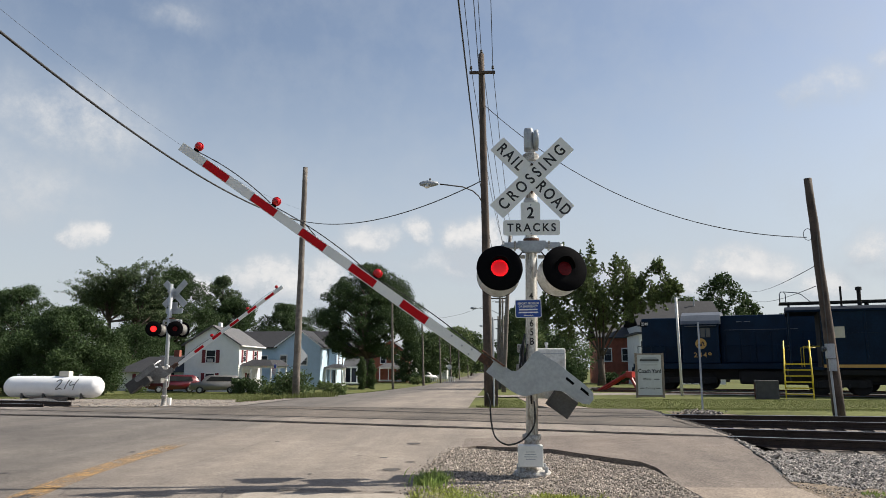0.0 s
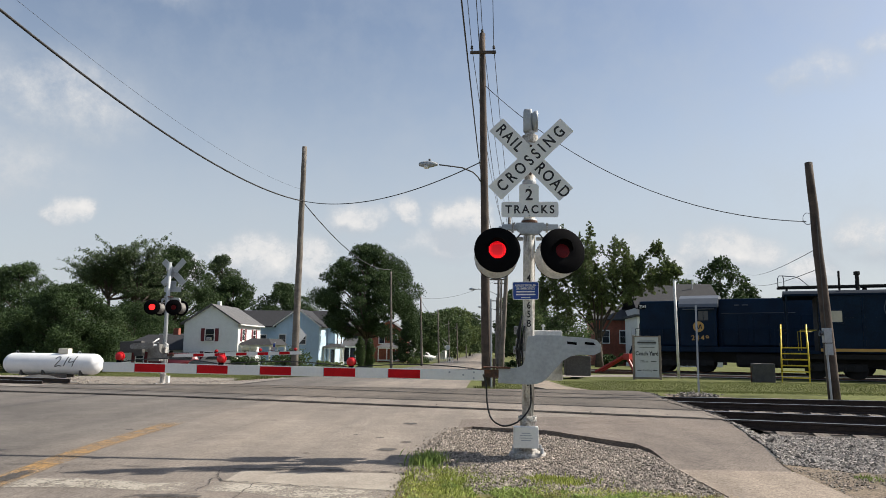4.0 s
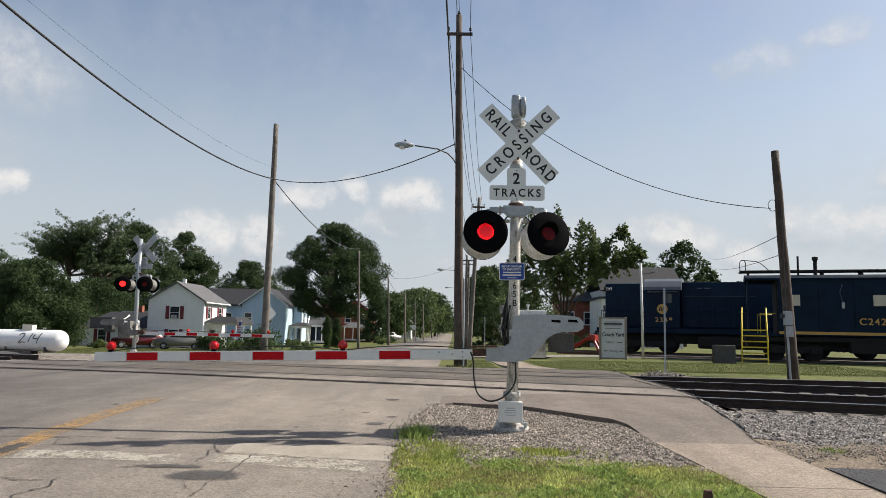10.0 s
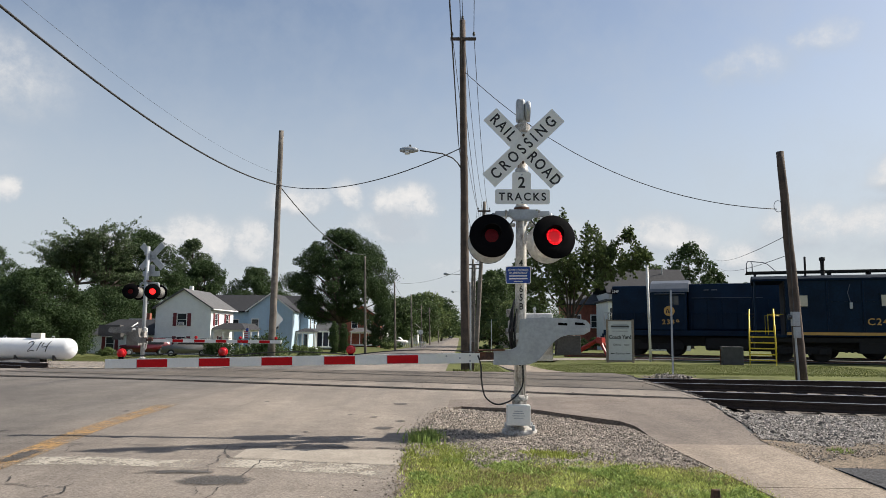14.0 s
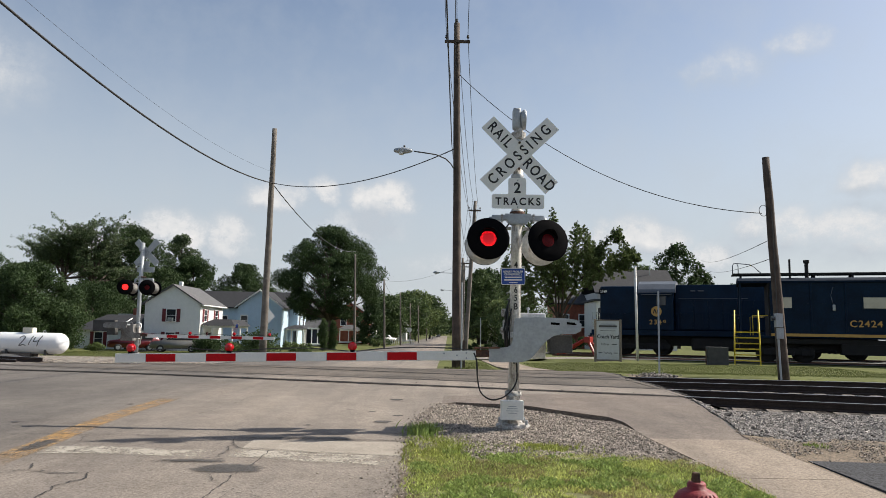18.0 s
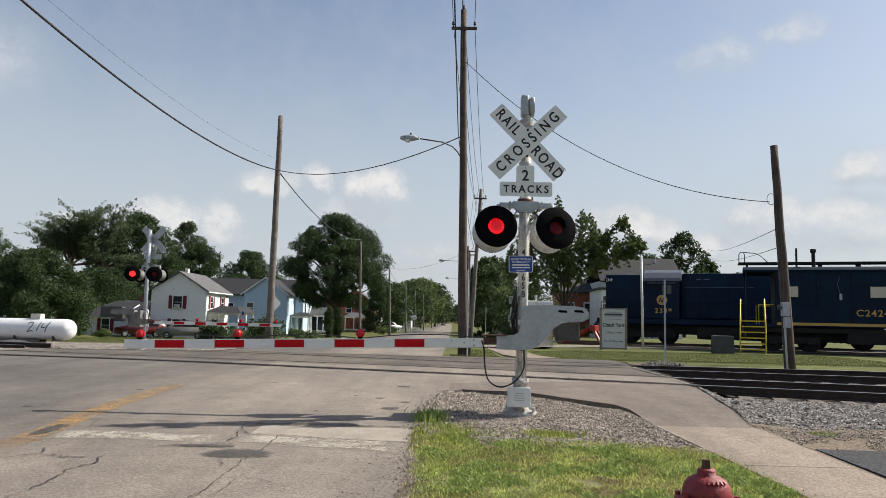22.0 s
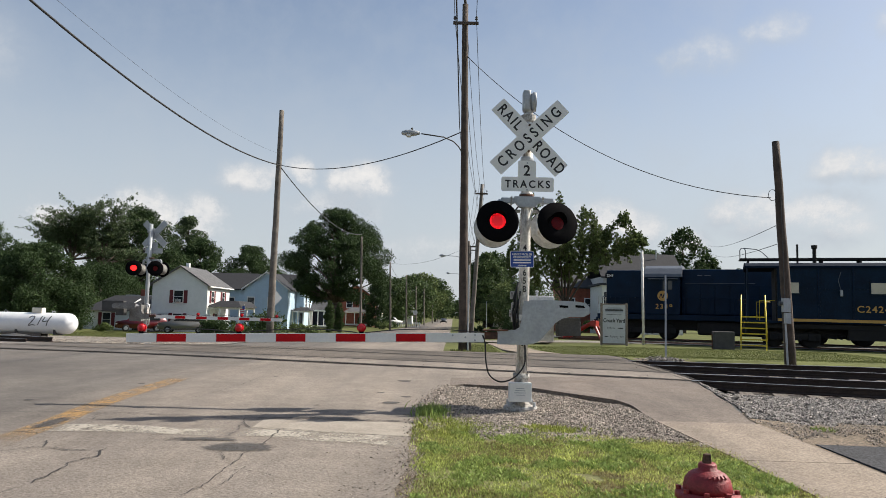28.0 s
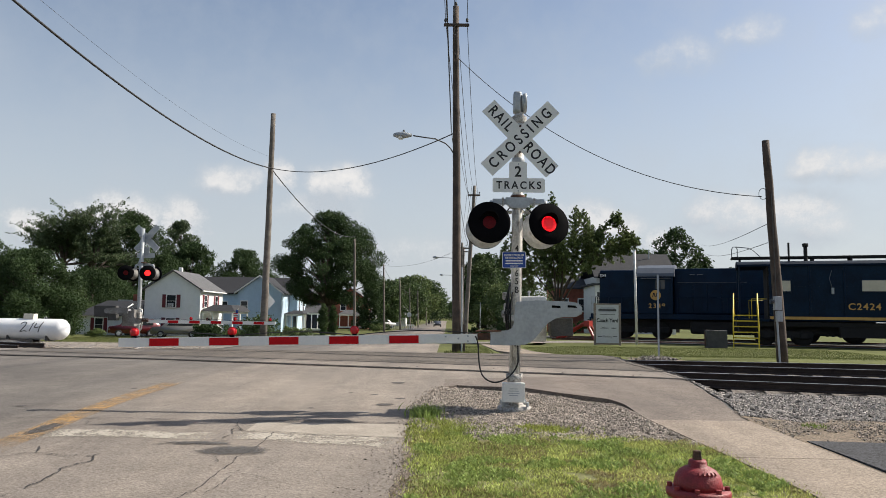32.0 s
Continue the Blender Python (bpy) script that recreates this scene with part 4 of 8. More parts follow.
# dark base under the loose stones: the shade of their gaps is its colour
bal = strip("ballast_bed", [(west_edge(y) - 0.03, y) for y in ey], [(max(west_edge(y) + 0.02, min(10, (11.4 - y) / 0.27)), y - 0.4) if y < 8.6 else (max(west_edge(y) + 0.02, (11.4 - y) / 0.27), y) for y in ey], "stone_dark", 0.018, n=40)
tagged(bal, "grey stone ballast shoulder of the railway", "ballast", kind="structure")
bal2 = strip("ballast_bed", [(x, ballast_foot(x)) for x in steps(10, 60, 2)], [(x, rail_y(3, x) + 1.2) for x in steps(10, 60, 2)], "gravel", 0.018, n=12)
tagged(bal2, "grey stone ballast shoulder of the railway", "ballast", kind="structure")
# darker ballast strip between the rails, in the tie colour
ox = [3.5, 4.2, 4.7] + steps(5.5, 60, 1.5)
rail_bed = strip("ballast_bed", [(x, rail_y(0, x) - 0.33) for x in ox], [(x, rail_y(3, x) + 0.35) for x in ox], "tie", 0.030, n=24)
tagged(rail_bed, "dark ballast between the rails", "ballast", kind="structure")
west_bed = sheet("ballast_bed", steps(-60, -13, 1.0), steps(5, 24, 0.4), "gravel", lambda x, y: 0.02, lambda x, y: rail_y(0, x) - 1.5 < y < rail_y(3, x) + 1.4)
tagged(west_bed, "weathered stone ballast west of the road", "ballast", kind="structure")
stones("ballast_stones", scatter(30000, 2.8, 9.0, -1.2, 5.2, lambda x, y: x > west_edge(y) + 0.02 and ballast_foot(x) + 0.35 * wob(x, y, 1.3) + 0.2 * wob(x, y, 5) < y < rail_y(0, x) - 0.52 + 0.14 * wob(x, y, 4), 6, 0.03), 0.023, "ballast", "loose pale grey ballast stones beside the track", seed=6)
stones("ballast_stones", scatter(4000, 4, 12, 0, 11, lambda x, y: x > west_edge(y) + 0.5 and rail_y(0, x) + 0.1 < y < rail_y(3, x) + 0.3, 7, 0.03), 0.025, "tie", "dark ballast stones between the rails", seed=7)
stones("dirt_stones", scatter(6500, 2.8, 7.5, -1.9, 0.1, lambda x, y: wob(x, y, 1.1, 6) + 0.6 * wob(x, y, 4, 2) > -0.25, 43, 0.03), 0.010, "stone", "small stones strewn over the bare dirt", seed=43)
stones("stone_heap", [(4.9 + random.gauss(0, 0.22), 10.6 + random.gauss(0, 0.2), 0.12 + abs(random.gauss(0, 0.035))) for _ in range(420)], 0.034, "ballast", "small heap of loose grey ballast stones", seed=8)

dirt = strip("dirt", [(3.09, -9), (2.90, -4), (2.76, -0.7), (2.78, -0.35), (2.9, 0.2)], [(14, -9), (14, -4), (14, -0.7), (14, -0.35), (14, 0.2)], "dirt", 0.028, n=24)
tagged(dirt, "bare sandy dirt with sparse weeds beside the footpath", "dirt", kind="structure")
patch = strip("pavement", [(3.65, -19), (3.12, -9), (2.86, -1.82)], [(16, -19), (16, -9), (16, -2.4)], "new_asphalt", 0.036, n=8, thick=0.05)
tagged(patch, "fresh black asphalt patch beside the footpath", "pavement", kind="structure")


# near lawn
def in_lawn(x, y):
    return -1.15 + 0.14 * wob(x, y, 1.6, 5) + 0.10 * wob(x, y, 6, 5) < x < walk_w(y) - 0.01 and y < -1.72 + 0.35 * wob(x, y, 0.9, 2) + 0.15 * wob(x, y, 4, 2) - (0.12 if x > 0.9 else 0)


fringe = strip("dirt", [(-1.27 + 0.09 * wob(0.3, y, 2.1) + 0.05 * wob(0.3, y, 7), y) for y in steps(-8, -0.5, 0.12)], [(-0.85, y) for y in steps(-8, -0.5, 0.12)], "dirt", 0.016, n=3)
tagged(fringe, "bare brown dirt between road edge and lawn", "dirt", kind="structure")
stones("edge_grit", scatter(2600, -1.55, -0.9, -6.5, 0.2, lambda x, y: random.random() < math.exp(-((x + 1.2) / 0.12) ** 2), 19, 0.018), 0.007, "stone", "fine grit along the road edge", seed=19)
lawn = sheet("lawn", steps(-1.3, 2.06, 0.04), steps(-8.0, -0.6, 0.05), "grass", 0.02, in_lawn, rough=0.012)
lawn_rest = strip("lawn", [(-1.1, -8.0), (-1.1, -30), (-1.1, -80)], [(walk_w(-8) - 0.01, -8.0), (3.0, -30), (4.5, -80)], "grass", 0.02, n=4)
tagged(lawn_rest, "short green lawn beside the road", "lawn", kind="structure")
tagged(lawn, "patchy green lawn with straw-coloured bare spots", "lawn", kind="structure")
blades("grass_blades", scatter(105000, -1.3, 2.02, -6.6, -1.2, lambda x, y: in_lawn(x + random.gauss(0, 0.05), y + random.gauss(0, 0.07)) and wob(x, y, 1.4, 9) + 0.6 * wob(x, y, 5, 3) + 0.3 * wob(x, y, 12, 6) > -0.42 + 0.7 * (random.random() < 0.5), 11, 0.01), 0.034, 0.0046, "blade", "short green grass blades of the lawn", seed=11, lean=1.1)
blades("dry_grass", scatter(42000, -1.36, 2.02, -6.8, -0.6, lambda x, y: in_lawn(x + random.gauss(0, 0.08), y + random.gauss(0, 0.08)) and wob(x, y, 1.1, 4) + 0.5 * wob(x, y, 4, 8) > 0.0, 17, 0.01), 0.032, 0.005, "straw", "straw-coloured dry grass in the lawn", seed=17, lean=1.4)
blades("clover", scatter(24000, -1.22, 2.0, -6.8, -0.8, lambda x, y: in_lawn(x, y) and wob(x, y, 2.2, 14) + 0.4 * wob(x, y, 7, 2) > 0.12, 18, 0.01), 0.042, 0.013, "weed", "broad-leaved clover and weeds in the lawn", seed=18, lean=1.5, category="weeds")
tuft = lambda cx, cy, r: lambda x, y: (x - cx) ** 2 + (y - cy) ** 2 < r * r
blades("weeds", scatter(800, -1.5, -0.7, -1.1, 0.1, lambda x, y: random.random() < math.exp(-((x + 1.12) / 0.13) ** 2 - ((y + 0.55) / 0.2) ** 2), 12, 0.0), 0.12, 0.007, "weed", "tall green weeds at the edge of the gravel bed", seed=12, lean=1.0, category="weeds")
blades("weeds", scatter(1900, -0.7, 0.9, -2.0, -0.9, lambda x, y: random.random() < 1.1 * math.exp(-((x - 0.05) / 0.42) ** 2 - ((y + 1.38) / 0.2) ** 2) * (0.5 + wob(x, y, 5, 1)), 13, 0.0), 0.055, 0.007, "weed_yellow", "low yellow green weeds in front of the signal", seed=13, category="weeds")
blades("weeds", scatter(3300, -1.3, -0.3, -2.4, -0.7, lambda x, y: random.random() < math.exp(-((x + 0.95) / 0.28) ** 2 - ((y + 1.5) / 0.5) ** 2), 21, 0.0), 0.055, 0.007, "weed_yellow", "yellow green weeds creeping over the dirt", seed=21, lean=1.2, category="weeds")
blades("weeds", scatter(160, 3.0, 4.2, -1.6, -0.4, tuft(3.4, -0.9, 0.14), 14, 0.0), 0.06, 0.006, "weed", "small weed tuft on the bare dirt", seed=14, category="weeds")

# gravel lot and verges beyond the tracks
lot = sheet("gravel_lot", steps(-60, -6, 1.0), steps(12, 35, 0.5), "gravel", 0.03, lambda x, y: x < -8.9 and rail_y(3, x) + 0.9 < y < 38.5 + 1.2 * wob(x, y, 0.3) and not ((x + 10.6) / 3.0) ** 2 + ((y - 28) / 3.4) ** 2 < 1 and not (x > -11.5 and y > 24))
tagged(lot, "pale gravel lot beside the railway", "gravel lot", kind="structure")
stones("lot_stones", scatter(6000, -28, -9.5, 15.5, 36, lambda x, y: wob(x, y, 0.5, 3) > -0.2 and y > rail_y(3, x) + 1.0, 15, 0.032), 0.027, "stone", "scattered pale stones on the gravel lot", seed=15)
drive = strip("driveway", [(-1.3, 26.5), (6, 28.6), (12, 29.6), (24, 28.0), (50, 21)], [(-1.3, 30.5), (6, 32), (12, 32.8), (24, 31.2), (50, 24)], "gravel", 0.03, n=4)
tagged(drive, "pale gravel drive into the coach yard", "driveway", kind="structure")
spath = strip("pavement", [(1.3, 13.2), (1.0, 18), (0.8, 26.6)], [(2.5, 13.2), (2.3, 18), (2.1, 26.8)], "concrete", 0.03, n=2, thick=0.08)
tagged(spath, "pale concrete footpath beyond the tracks", "pavement", kind="structure")

def worn(name, x0, x1, edges, material, parent, keep, lift=0.0155, cell=0.018, label=""):
    """Old paint that has flaked: small cells, some gone; edges(x) gives its two sides."""
    bm = bmesh.new()
    xs = steps(x0, x1, cell)
    for xa, xb in zip(xs, xs[1:]):
        lo, hi = edges((xa + xb) / 2)
        ys2 = steps(lo, hi, cell)
        for ya, yb in zip(ys2, ys2[1:]):
            mx_, my_ = (xa + xb) / 2, (ya + yb) / 2
            if noise.noise((mx_ * 3, my_ * 3, 1.7)) * 0.6 + noise.noise((mx_ * 13, my_ * 13, 4.2)) * 0.55 < keep(mx_, my_):
                bm.faces.new([bm.verts.new((x, y, gz(x, y) + lift)) for x, y in ((xa, ya), (xb, ya), (xb, yb), (xa, yb))])
    bmesh.ops.remove_doubles(bm, verts=bm.verts, dist=0.001)
    return part(name, bm, material, parent, label)


# markings, the stop line and cracks of the near road
def film(name, left, right, material, parent, lift=0.017, label=""):
    """A thin layer between two lines on the road, with a map of its width and length."""
    bm = bmesh.new()
    uvl = bm.loops.layers.uv.new("mark")
    n = len(left) - 1
    rows = [[bm.verts.new((x, y, gz(x, y) + lift)) for x, y in pair] for pair in zip(left, right)]
    for i in range(n):
        f = bm.faces.new((rows[i][0], rows[i][1], rows[i + 1][1], rows[i + 1][0]))
        for lp, c in zip(f.loops, ((0, i / n), (1, i / n), (1, (i + 1) / n), (0, (i + 1) / n))):
            lp[uvl].uv = c
    bmesh.ops.recalc_face_normals(bm, faces=bm.faces)
    return part(name, bm, material, parent, label)


mk = tagged(new("stop_line"), "broad worn white stop line across one lane", "road marking", kind="structure")
film("paint", [(x, float(np.interp(x, [-5.12, -4.4, -3.9, -3.3], [-2.19, -2.12, -2.13, -2.2]))) for x in steps(-5.14, -3.1, 0.1)], [(x, float(np.interp(x, [-5.14, -4.9, -4.36, -3.6, -3.2], [-2.0, -1.70, -1.65, -1.78, -1.7]))) for x in steps(-5.14, -3.1, 0.1)], "film_white", mk)
film("paint", [(x, float(np.interp(x, [-3.2, -2.57, -2.19, -1.62, -1.25], [-2.12, -2.16, -2.31, -2.38, -2.48]))) for x in steps(-3.2, -1.24, 0.1)], [(x, float(np.interp(x, [-3.2, -2.65, -1.25], [-1.64, -1.72, -1.86]))) for x in steps(-3.2, -1.24, 0.1)], "film_white", mk)
worn("concrete_patch", -3.0, -1.25, lambda x: (float(np.interp(x, [-3.0, -2.65, -1.25], [-1.66, -1.75, -1.90])), -1.16 + 0.03 * wob(x, 5, 2.5)), "pale_concrete", mk, lambda x, y: 0.8, 0.0145, 0.02, "pale concrete patch beside the line")
cl = tagged(new("centre_line"), "faded yellow centre line", "road marking", kind="structure")
def mid_line(y):
    return float(np.interp(y, [-3, -2.4, -1.55, -0.6, 0.5, 1.5, 2.9], [-5.04, -5.08, -5.12, -5.21, -5.27, -5.30, -5.32]))


film("paint", [(mid_line(y) - 0.20, y) for y in steps(-3.0, 2.9, 0.1)], [(mid_line(y) + 0.18, y) for y in steps(-3.0, 2.9, 0.1)], "film_yellow", cl)


def crack(points, w=0.012, seed=0):
    r = random.Random(seed)
    pts = []
    for (ax, ay), (bx2, by2) in zip(points, points[1:]):
        n = max(3, int(math.hypot(bx2 - ax, by2 - ay) / 0.05))
        pts += [(ax + (bx2 - ax) * k / n + r.gauss(0, 0.009) + 0.03 * wob(ax + k * 0.23, seed, 1.0), ay + (by2 - ay) * k / n + r.gauss(0, 0.009) + 0.03 * wob(seed, ay + k * 0.23, 1.0)) for k in range(n)]
    ws = [0.42 * w * r.uniform(0.15, 1.2) for _ in pts]
    lft, rgt = [], []
    for i, ((x, y), q) in enumerate(zip(pts, ws)):
        d = Vector(pts[min(i + 1, len(pts) - 1)]) - Vector(pts[max(i - 1, 0)])
        d = d.normalized() if d.length > 1e-6 else Vector((1, 0))
        lft.append((x - d.y * q, y + d.x * q))
        rgt.append((x + d.y * q, y - d.x * q))
    return strip("crack", lft, rgt, "crack", 0.021, cracks)


cracks = tagged(new("road_cracks"), "dark irregular cracks in the old asphalt", "cracks", kind="structure")
crack([(-9.5, -1.5), (-7.5, -1.36), (-6.0, -1.19), (-5.4, -1.09), (-4.59, -1.04), (-3.91, -1.08), (-3.23, -1.14)], 0.018, 1)
crack([(-3.23, -1.14), (-2.75, -1.05), (-2.09, -1.04), (-1.59, -1.07), (-1.23, -1.14)], 0.034, 21)
crack([(-3.14, -1.48), (-3.01, -1.65), (-2.73, -1.69), (-2.28, -1.78), (-1.73, -1.85), (-1.31, -1.9), (-1.22, -2.0)], 0.017, 2)
crack([(-3.22, -1.18), (-3.14, -1.48), (-3.1, -1.9), (-3.09, -2.11), (-3.33, -2.26), (-3.67, -2.33)], 0.015, 3)
crack([(-3.05, -2.2), (-3.4, -2.38), (-3.75, -2.36)], 0.02, 23)
crack([(-2.68, -1.76), (-2.68, -2.46), (-2.74, -2.8), (-2.72, -3.04), (-2.74, -3.54), (-2.75, -3.96), (-2.9, -4.6), (-3.2, -5.6)], 0.014, 4)
crack([(-2.62, -3.3), (-2.60, -3.7), (-2.66, -4.1)], 0.008, 24)
crack([(-5.9, -2.25), (-5.35, -2.21), (-5.1, -2.21), (-4.89, -2.26), (-4.78, -2.41)], 0.018, 5)
crack([(-5.2, -3.2), (-4.83, -3.03), (-4.74, -2.94), (-4.63, -2.81), (-4.33, -2.89), (-4.14, -2.89), (-4.02, -2.9), (-4.01, -2.76)], 0.016, 6)
crack([(-4.02, -2.9), (-3.95, -3.07), (-4.05, -3.36), (-4.01, -3.66), (-4.02, -3.87), (-4.03, -3.95)], 0.022, 7)
crack([(-4.03, -4.1), (-4.12, -4.4), (-4.05, -4.8)], 0.02, 25)
crack([(-4.6, -2.75), (-4.72, -2.5)], 0.018, 26)
crack([(-4.53, -0.24), (-4.35, 0.13), (-4.21, 0.98), (-4.13, 1.97), (-4.14, 2.95)], 0.009, 8)
crack([(-5.11, -2.03), (-5.15, -1.64), (-5.12, -1.38)], 0.02, 9)
crack([(-4.78, -1.45), (-4.88, -1.25), (-4.9, -1.12)], 0.012, 10)
crack([(-4.5, -1.7), (-4.62, -1.9), (-4.6, -2.05)], 0.012, 27)
crack([(-2.94, -2.85), (-2.85, -3.06), (-2.81, -3.09)], 0.010, 11)
crack([(-2.71, -3.49), (-2.62, -3.38), (-2.42, -3.5), (-2.26, -3.61)], 0.009, 12)
SPOTS = [(-2.84, -2.59, 0.47, 0.26), (-1.7, 2.88, 0.17, 0.16), (-1.7, 0.29, 0.19, 0.16), (-1.53, 0.91, 0.1, 0.08), (-1.93, 1.3, 0.08, 0.06), (-2.3, 1.5, 0.06, 0.05), (-3.9, 3.0, 0.06, 0.07), (-6.2, -0.3, 0.08, 0.06), (-5.6, 1.6, 0.08, 0.07), (-2.6, -0.1, 0.05, 0.04), (-5.12, -1.7, 0.14, 0.42), (-3.3, -2.3, 0.45, 0.10)]
for x, y, a, b in SPOTS:
    film("tar_patch", [(x - a + 2 * a * k / 6, y - b) for k in range(7)], [(x - a + 2 * a * k / 6, y + b) for k in range(7)], "film_tar", cracks, 0.0195, "dark tar stain")
stones("road_grit", scatter(450, -2.4, -1.15, -4.6, -1.9, lambda x, y: random.random() < math.exp(-((x + 1.35) / 0.42) ** 2) * (0.5 + wob(x, y, 4, 7)), 41, 0.014), 0.0065, "stone", "loose grit and exposed stones on the worn road edge", seed=41)

# ---------------------------------------------------------------- crossing signals


def lamp_unit(parent, m, led_mat, flashers, phase, shell="white_steel"):
    """One red flashing light: housing, black background disc, hood, lens and the lit insert that steps forward."""
    lamp = part("flashing_light", lathe([(0.0, 0.24), (0.10, 0.235), (0.15, 0.20), (0.185, 0.12), (0.20, 0.03), (0.20, 0.0)], 28, "y"), shell, parent, "steel lamp housing with a black background disc", True, m)
    part("background_disc", lathe([(0.115, -0.012), (0.262, -0.03), (0.272, -0.02), (0.272, 0.0), (0.115, 0.004)], 36, "y"), "black_paint", lamp, "black background disc", True)
    bm = bmesh.new()
    n = 22
    rows = []
    for j, (yy, cut) in enumerate(((-0.012, 0.0), (-0.115, 0.25))):
        rows.append([bm.verts.new((0.125 * math.cos(a), yy + (0.10 * (1 - math.sin(a)) * 0.9 if j else 0), 0.125 * math.sin(a))) for a in [radians(5 + 190 * k / (n - 1)) for k in range(n)]])
    for k in range(n - 1):
        bm.faces.new((rows[0][k], rows[0][k + 1], rows[1][k + 1], rows[1][k]))
    hood = part("hood", bm, "black_paint", lamp, "black hood over the lens", True)
    sol = hood.modifiers.new("thick", "SOLIDIFY")
    sol.thickness = 0.004
    part("lens", lathe([(0.0, -0.018), (0.06, -0.016), (0.108, -0.008), (0.116, 0.0), (0.116, 0.02)], 28, "y"), "lens_dark", lamp, "dark red lens", True)
    led = part("lit_insert", lathe([(0.0, -0.026), (0.06, -0.025), (0.098, -0.02), (0.102, -0.014), (0.0, -0.012)], 28, "y"), led_mat, lamp, "glowing red insert of light points", True)
    flashers.append((led, phase))
    return lamp


FLASHERS = []


def crossing_signal(m, near):
    s = thing("crossing_signal", m, "white crossing signal mast with crossbuck, red lights and gate", "crossing signal", "crossing signals")
    head, dz, dzc, sheet_m = (pose(0, 0, 0), 0.0, 0.0, "sheet_white") if near else (pose(-0.12, 0, 0, 0, 0, -10), 0.38, 0.52, "galv")
    part("mast", rod([(0, 0, 0.1), (0.047 if near else 0.0, 0, 3.86 + dzc)], 0.07, 16), "mast_paint" if near else "galv", s, "weathered white tubular mast", True)
    part("foot", lathe([(0.215, -0.05), (0.215, 0.025), (0.20, 0.042), (0.14, 0.05), (0.10, 0.07)], 24), "dirty_steel", s, "round cast foot", True)
    part("socket", lathe([(0.135, 0.04), (0.115, 0.07), (0.088, 0.12), (0.088, 0.38), (0.108, 0.39), (0.108, 0.43), (0.072, 0.45)], 16), "dirty_steel", s, "cast base socket", True)
    for ax in (-1, 1):
        for ay in (-1, 1):
            part("bolt", lathe([(0.02, 0.04), (0.02, 0.1), (0.0, 0.105)], 8, at=(0.155 * ax, 0.155 * ay, 0)), "galv", s)
    for k in range(6):
        part("bolt", lathe([(0.016, 0.425), (0.016, 0.45), (0.0, 0.455)], 6, at=(0.098 * math.cos(k * 1.047 + 0.3), 0.098 * math.sin(k * 1.047 + 0.3), 0)), "dirty_steel", s)
    for ax in (-1, 1):
        part("rib", slab([(0.07 * ax, 0.045), (0.185 * ax, 0.045), (0.07 * ax, 0.14)], -0.012, 0.012), "dirty_steel", s)
    jb = part("junction_box", box(-0.17, -0.235, 0.105, 0.115, -0.09, 0.345, 0.012), "sheet_white", s, "small white junction box with a notice")
    for i, w in enumerate((0.10, 0.13, 0.15, 0.11)):
        part("notice_line", box(-0.03 - w / 2, -0.2375, 0.27 - 0.027 * i, -0.03 + w / 2, -0.2345, 0.279 - 0.027 * i), "galv", jb)
    if near:
      part("cap", lathe([(0.09, 3.74), (0.1, 3.76), (0.1, 3.84), (0.06, 3.86), (0.06, 3.9)], 16, at=(0.046, 0, 0)), "dirty_steel", s)
    # bell
      bell = part("bell", lathe([(0.0, -0.05), (0.10, -0.045), (0.13, -0.02), (0.135, 0.02), (0.0, 0.03)], 24, "x", at=(0.12, 0, 4.03)), "galv", s, "grey gong of the crossing bell", True)
      part("bell_case", box(-0.035, -0.075, 3.89, 0.075, 0.075, 4.18, 0.035), "galv", bell, "rounded grey bell case", True)
    # crossbuck
    cb = part("crossbuck", slab([(-0.05, -0.05), (0.05, -0.05), (0.05, 0.05), (-0.05, 0.05)], -0.02, 0.03), "galv", s, "white crossbuck with black lettering", loc=head @ pose(0.05, -0.10 if near else -0.12, 3.52 + dzc, 0, 1.0, 0))
    for ang, yy, words in ((45, -0.012, "RAIL|ROAD"), (-45, -0.026, "CROSSING")):
        bl = part("blade", slab(rounded(1.22, 0.229, 0.008), -0.004, 0.004), sheet_m, cb, "reflective blade", loc=pose(0, yy, 0, 0, ang, 0))
        if near:
            if "|" in words:
                for w, xx in zip(words.split("|"), (-0.37, 0.37)):
                    lettering("lettering", w, 0.195, "letter_black", bl, pose(xx, -0.0055, -0.002), 0.0035, 0.80, 1.30)
            else:
                lettering("lettering", words, 0.195, "letter_black", bl, pose(0, -0.0055, -0.002), 0.0035, 0.80, 1.58)
    for zz in (0.16, -0.19):
        part("bolt", lathe([(0.016, -0.045), (0.016, -0.02)], 8, "y", at=(-0.004, 0, zz)), "rust", cb)
    # number of tracks plate
    tp = part("tracks_plate", slab(rounded(0.685, 0.19, 0.03), -0.004, 0.004), sheet_m, s, "plate with black lettering" if near else "grey back of the tracks plate", loc=head @ pose(0.034, -0.115, 2.895 + dzc))
    part("number_plate", slab(rounded(0.235, 0.245, 0.03), -0.004, 0.0045), sheet_m, tp, loc=pose(-0.01, 0.0005, 0.19))
    if near:
        lettering("lettering", "TRACKS", 0.138, "letter_black", tp, pose(0, -0.006, -0.004), 0.003, 0.93, 1.36)
        lettering("lettering", "2", 0.195, "letter_black", tp, pose(-0.01, -0.006, 0.175), 0.004, 0.95)
    for zz in (0.28, -0.075):
        part("bolt", lathe([(0.011, -0.012), (0.011, 0)], 8, "y", at=(-0.006, 0, zz)), "galv", tp)
